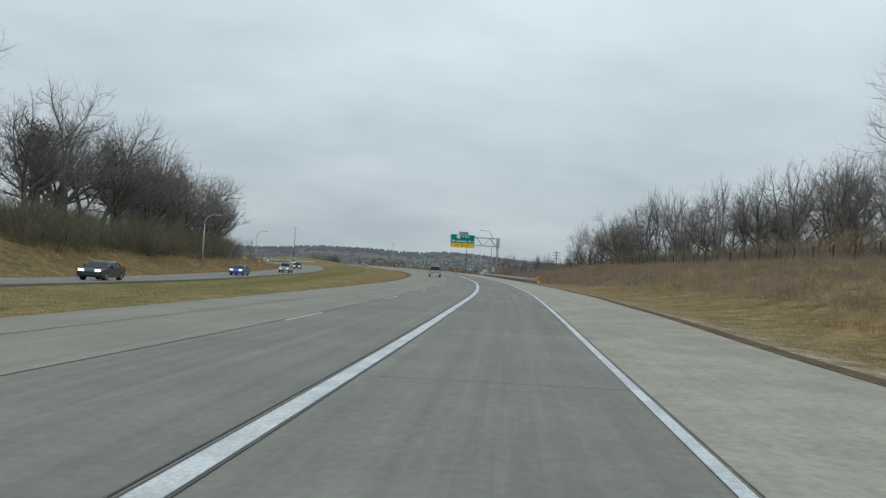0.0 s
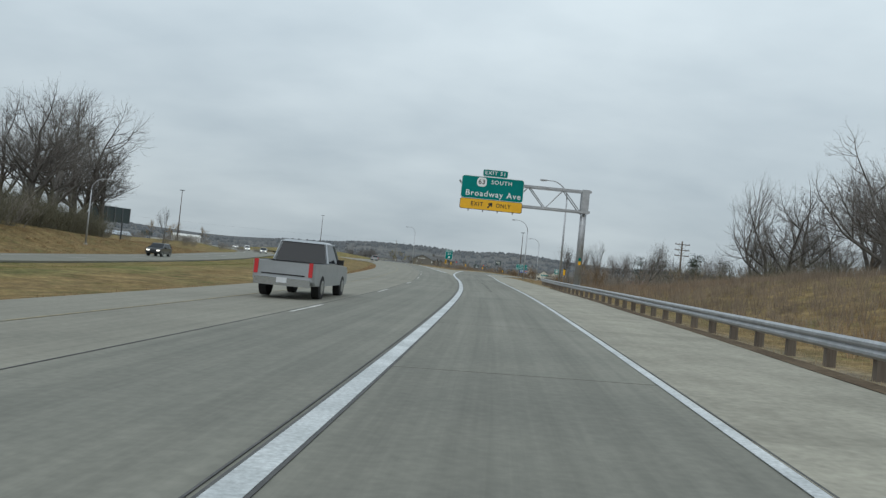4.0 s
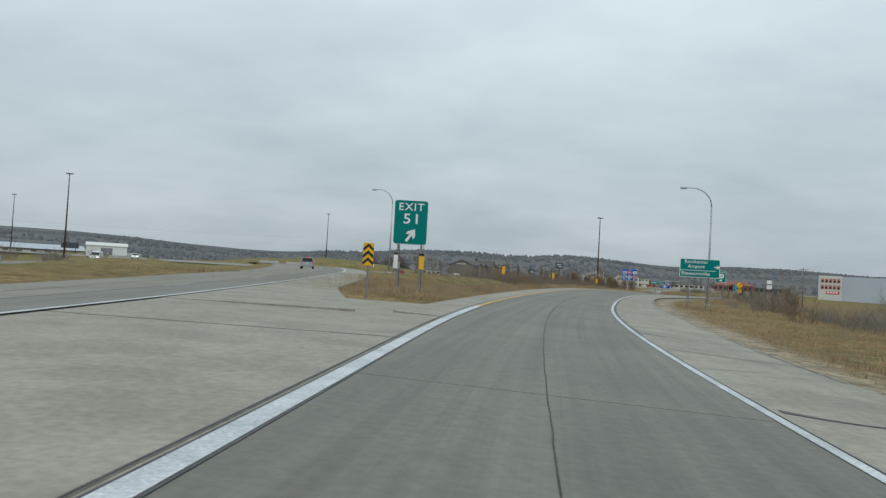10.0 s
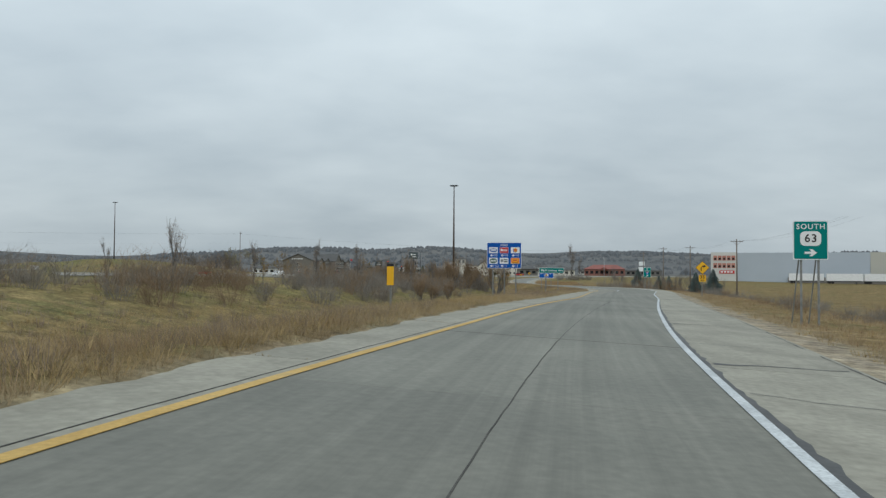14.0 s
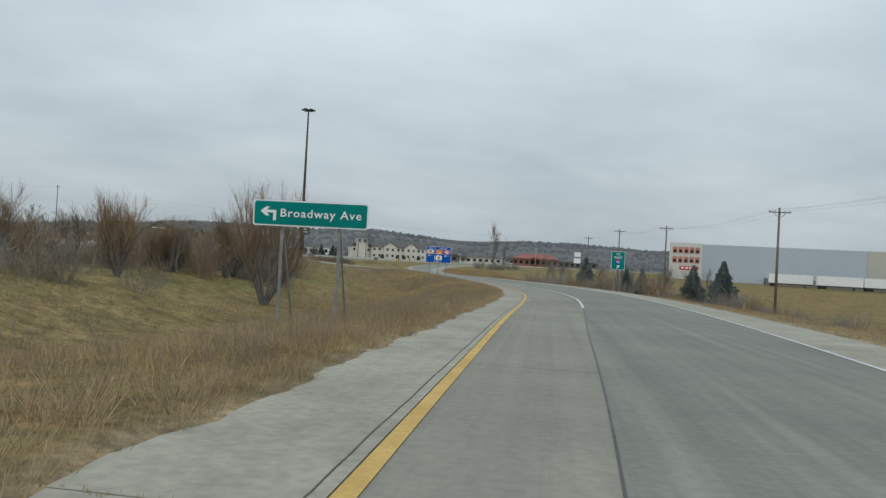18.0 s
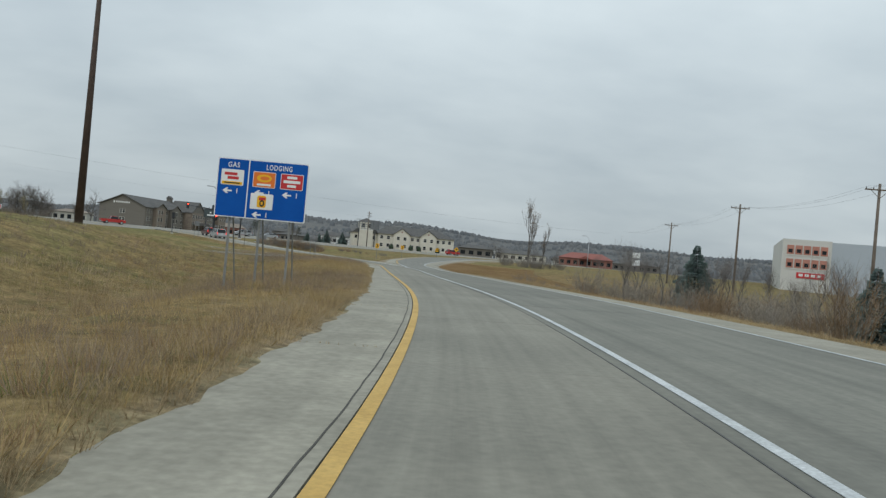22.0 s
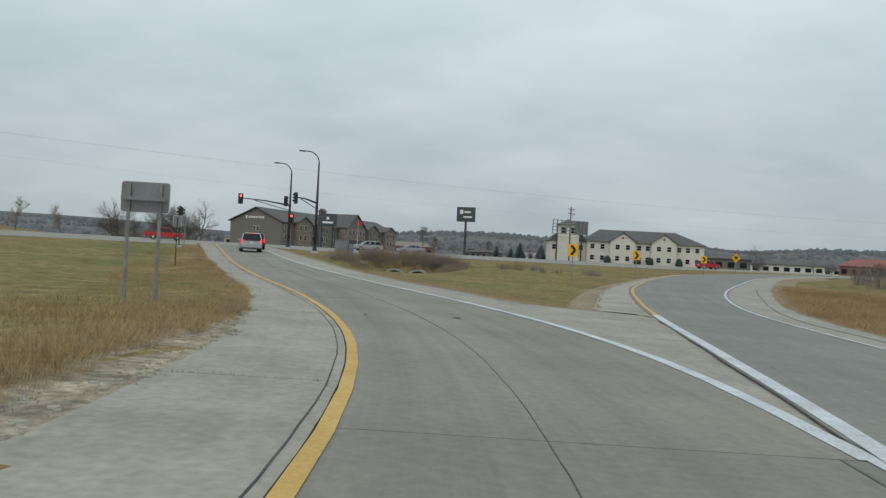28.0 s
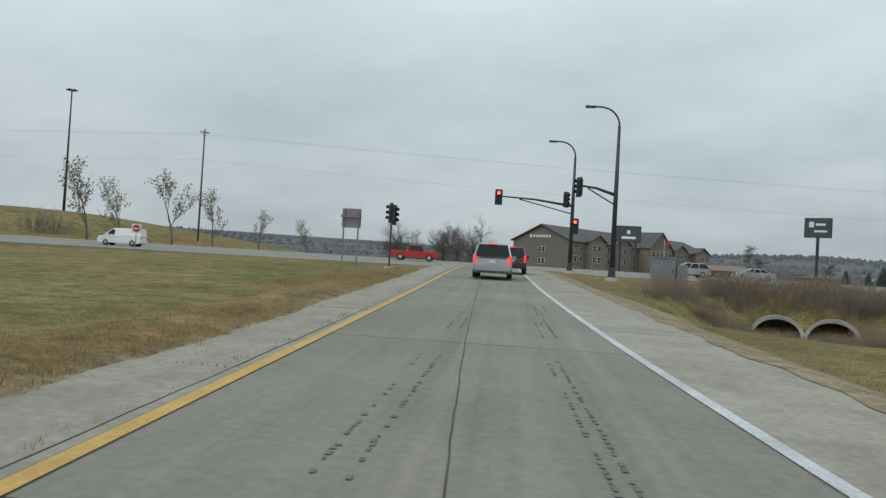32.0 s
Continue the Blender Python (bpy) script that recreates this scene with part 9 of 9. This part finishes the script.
tussocks("dead_weeds", 11000, beside(290, 584, lambda s: TURF(s) - .35, -9, 1.2), 24, .26, (.26, .66), .0036, M_WEED, "grey-brown dead weeds beside the ramp", 45, (7, 3.3, .48), .3, True)
tussocks("rust_weeds", 5600, beside(290, 584, lambda s: TURF(s) - .3, -12, 1.3), 20, .26, (.2, .52), .0045, M_GRASSRED, "rust-brown weeds beside the ramp", 46, (8, 5.0, .5), .35, True)
tussocks("green_tussocks", 10000, beside(285, 586, lambda s: TURF(s) - .8, -26, 1.1), 16, .3, (.12, .36), .008, M_GRASSGREEN, "green tussocks in the meadow", 47, (6, 1.7, .43), .55, True)
tussocks("meadow_weeds", 5200, beside(300, 565, lambda s: SHOULDER_L(s) - 8, -26, 1.0), 13, .3, (.25, .7), .011, M_WEED, "grey-brown weeds in the meadow", 48, (13, .9, .5), .3)
tussocks("meadow_seed_heads", 1500, beside(425, 535, lambda s: SHOULDER_L(s) - 6.5, -9, 1.0), 6, .3, (.55, .85), .014, M_GRASSDRY, "pale seed heads in the ditch", 57, (6, 2.2, .5), .2)
blades("approach_lawn", 130000, beside(584, 655, lambda s: SHOULDER_L(s) - .5, -20, 1.8), (.02, .055), .006, M_LAWN, "short green and brown lawn beside the approach", 24)
blades("approach_lawn_dry", 70000, beside(584, 650, TURF, -4, 1.8), (.03, .10), .005, M_GRASSDRY, "short dry grass along the approach", 25, .5, True)
tussocks("approach_ochre_grass", 8000, beside(580, 650, TURF, -4.5, 1.6), 16, .18, (.06, .2), .005, M_OCHRE, "ochre fringe of grass along the approach", 49, (6, .2, .3), .55, True)
blades("corner_lawn", 80000, beside(596, 655, lambda s: MIDDLE(s) + 2.2, 22, 1.8), (.02, .07), .007, M_LAWN, "short grass beside the approach", 26)
blades("corner_lawn_dry", 80000, beside(576, 655, lambda s: APRON(s) - .05, 3.0, 1.7), (.03, .13), .007, M_GRASSDRY, "dry tan fringe beside the approach", 34)
tussocks("rust_verge_weeds", 5200, beside(165, 575, lambda s: SHOULDER_R(s) + 2.0, 13, 1.2), 14, .25, (.16, .5), .009, M_GRASSRED, "rust-brown weeds along the ramp verge", 27, (9, 2.0, .44), .4)
tussocks("tan_verge_grass", 8200, beside(165, 575, lambda s: SHOULDER_R(s) + .9 + .9 * bump(s - S0, 240, 290) * (1 - bump(s - S0, 390, 450)), 9, 1.5), 14, .24, (.10, .38), .009, M_GRASSDRY, "tan grass along the ramp verge", 28)
tussocks("ochre_verge_grass", 4200, beside(165, 575, lambda s: SHOULDER_R(s) + 1.2, 11, 1.3), 14, .25, (.10, .36), .009, M_OCHRE, "ochre grass along the ramp verge", 50, (7, 4.0, .45))
blades("cutting_grass", 70000, beside(-12, 170, lambda s: SHOULDER_R(s) + .7, 12, 1.0), (.04, .16), .010, M_GRASSDRY, "dry tan grass on the cutting slope", 29)
tussocks("cutting_weeds", 8200, beside(-12, 185, lambda s: SHOULDER_R(s) + 7.5 - 4.5 * np.clip((s - S0 - 70) / 40, 0, 1), 16, .9), 15, .34, (.35, 1.15), .010, M_WEED, "tall grey-brown weeds below the fence", 30, None, .25)
tussocks("cutting_rust_weeds", 4600, beside(-12, 190, lambda s: SHOULDER_R(s) + 5 - 2.5 * np.clip((s - S0 - 70) / 40, 0, 1), 18, 1.0), 14, .32, (.25, .8), .010, M_GRASSRED, "rust-brown weeds on the cutting slope", 51, (10, 1.0, .45), .35)
tussocks("cutting_seed_heads", 1500, beside(-12, 140, lambda s: SHOULDER_R(s) + 9, 14, 1.0), 5, .3, (.7, 1.25), .017, M_GRASSDRY, "pale seed heads above the weeds", 52, (7, 2.5, .5), .2)


def bank_pick(rng, n):
    s = rng.uniform(20, 330, n)
    return OPPO.at(s, -11.3 - rng.random(n) * 12)[:, :2]


tussocks("far_bank_grass", 5200, bank_pick, 12, .35, (.15, .5), .016, M_GRASSRED, "rust-brown grass on the bank below the wood", 53)


def median_pick(rng, n):
    s = rng.uniform(5, 330, n)
    p = OPPO.at(s, rng.uniform(.2, 11, n))[:, :2]
    ms, md, _, _ = MAIN.near(p)
    return p[md < MEDIAN_EDGE(ms) - .1]


blades("median_grass", 80000, median_pick, (.04, .13), .014, M_GRASSGREEN, "short green median grass", 31)


def median_edge(rng, n):
    s = rng.uniform(20, 330, n)
    return MAIN.at(s, MEDIAN_EDGE(s) - .02 - rng.random(n) ** 2 * 1.2)[:, :2]


blades("median_edge_grass", 26000, median_edge, (.08, .26), .013, M_GRASSRED, "brown grass fringe along the median", 32)


def island_pick(rng, n):
    s = rng.uniform(20, 80, n)
    return BRANCH.at(s, B_EDGE(s) + .1 + 15 * rng.random(n) ** 1.5)[:, :2]


tussocks("island_rust_grass", 5200, island_pick, 18, .3, (.16, .5), .008, M_GRASSRED, "rust-brown grass on the island beside the branch", 58)
tussocks("island_ochre_grass", 3600, island_pick, 18, .3, (.14, .42), .008, M_OCHRE, "ochre grass on the island beside the branch", 59)


def nose_pick(rng, n):
    s = rng.uniform(37, 85, n)
    return BRANCH.at(s, B_NOSE(s) - .05 - 5 * rng.random(n) ** 1.8)[:, :2]


tussocks("nose_grass", 3000, nose_pick, 14, .2, (.05, .2), .007, M_GRASSDRY, "dry tan grass round the paved nose", 60)


def gore_pick(rng, n):
    s = rng.uniform(S0 + 277, S0 + 330, n)
    return RAMP.at(s, SHOULDER_L(s) - rng.random(n) * 12)[:, :2]


tussocks("gore_grass", 4200, gore_pick, 15, .24, (.08, .3), .009, M_GRASSDRY, "dry tan grass on the gore island", 33)
tussocks("gore_rust_grass", 2200, gore_pick, 15, .24, (.10, .34), .009, M_GRASSRED, "rust-brown grass on the gore island", 54)
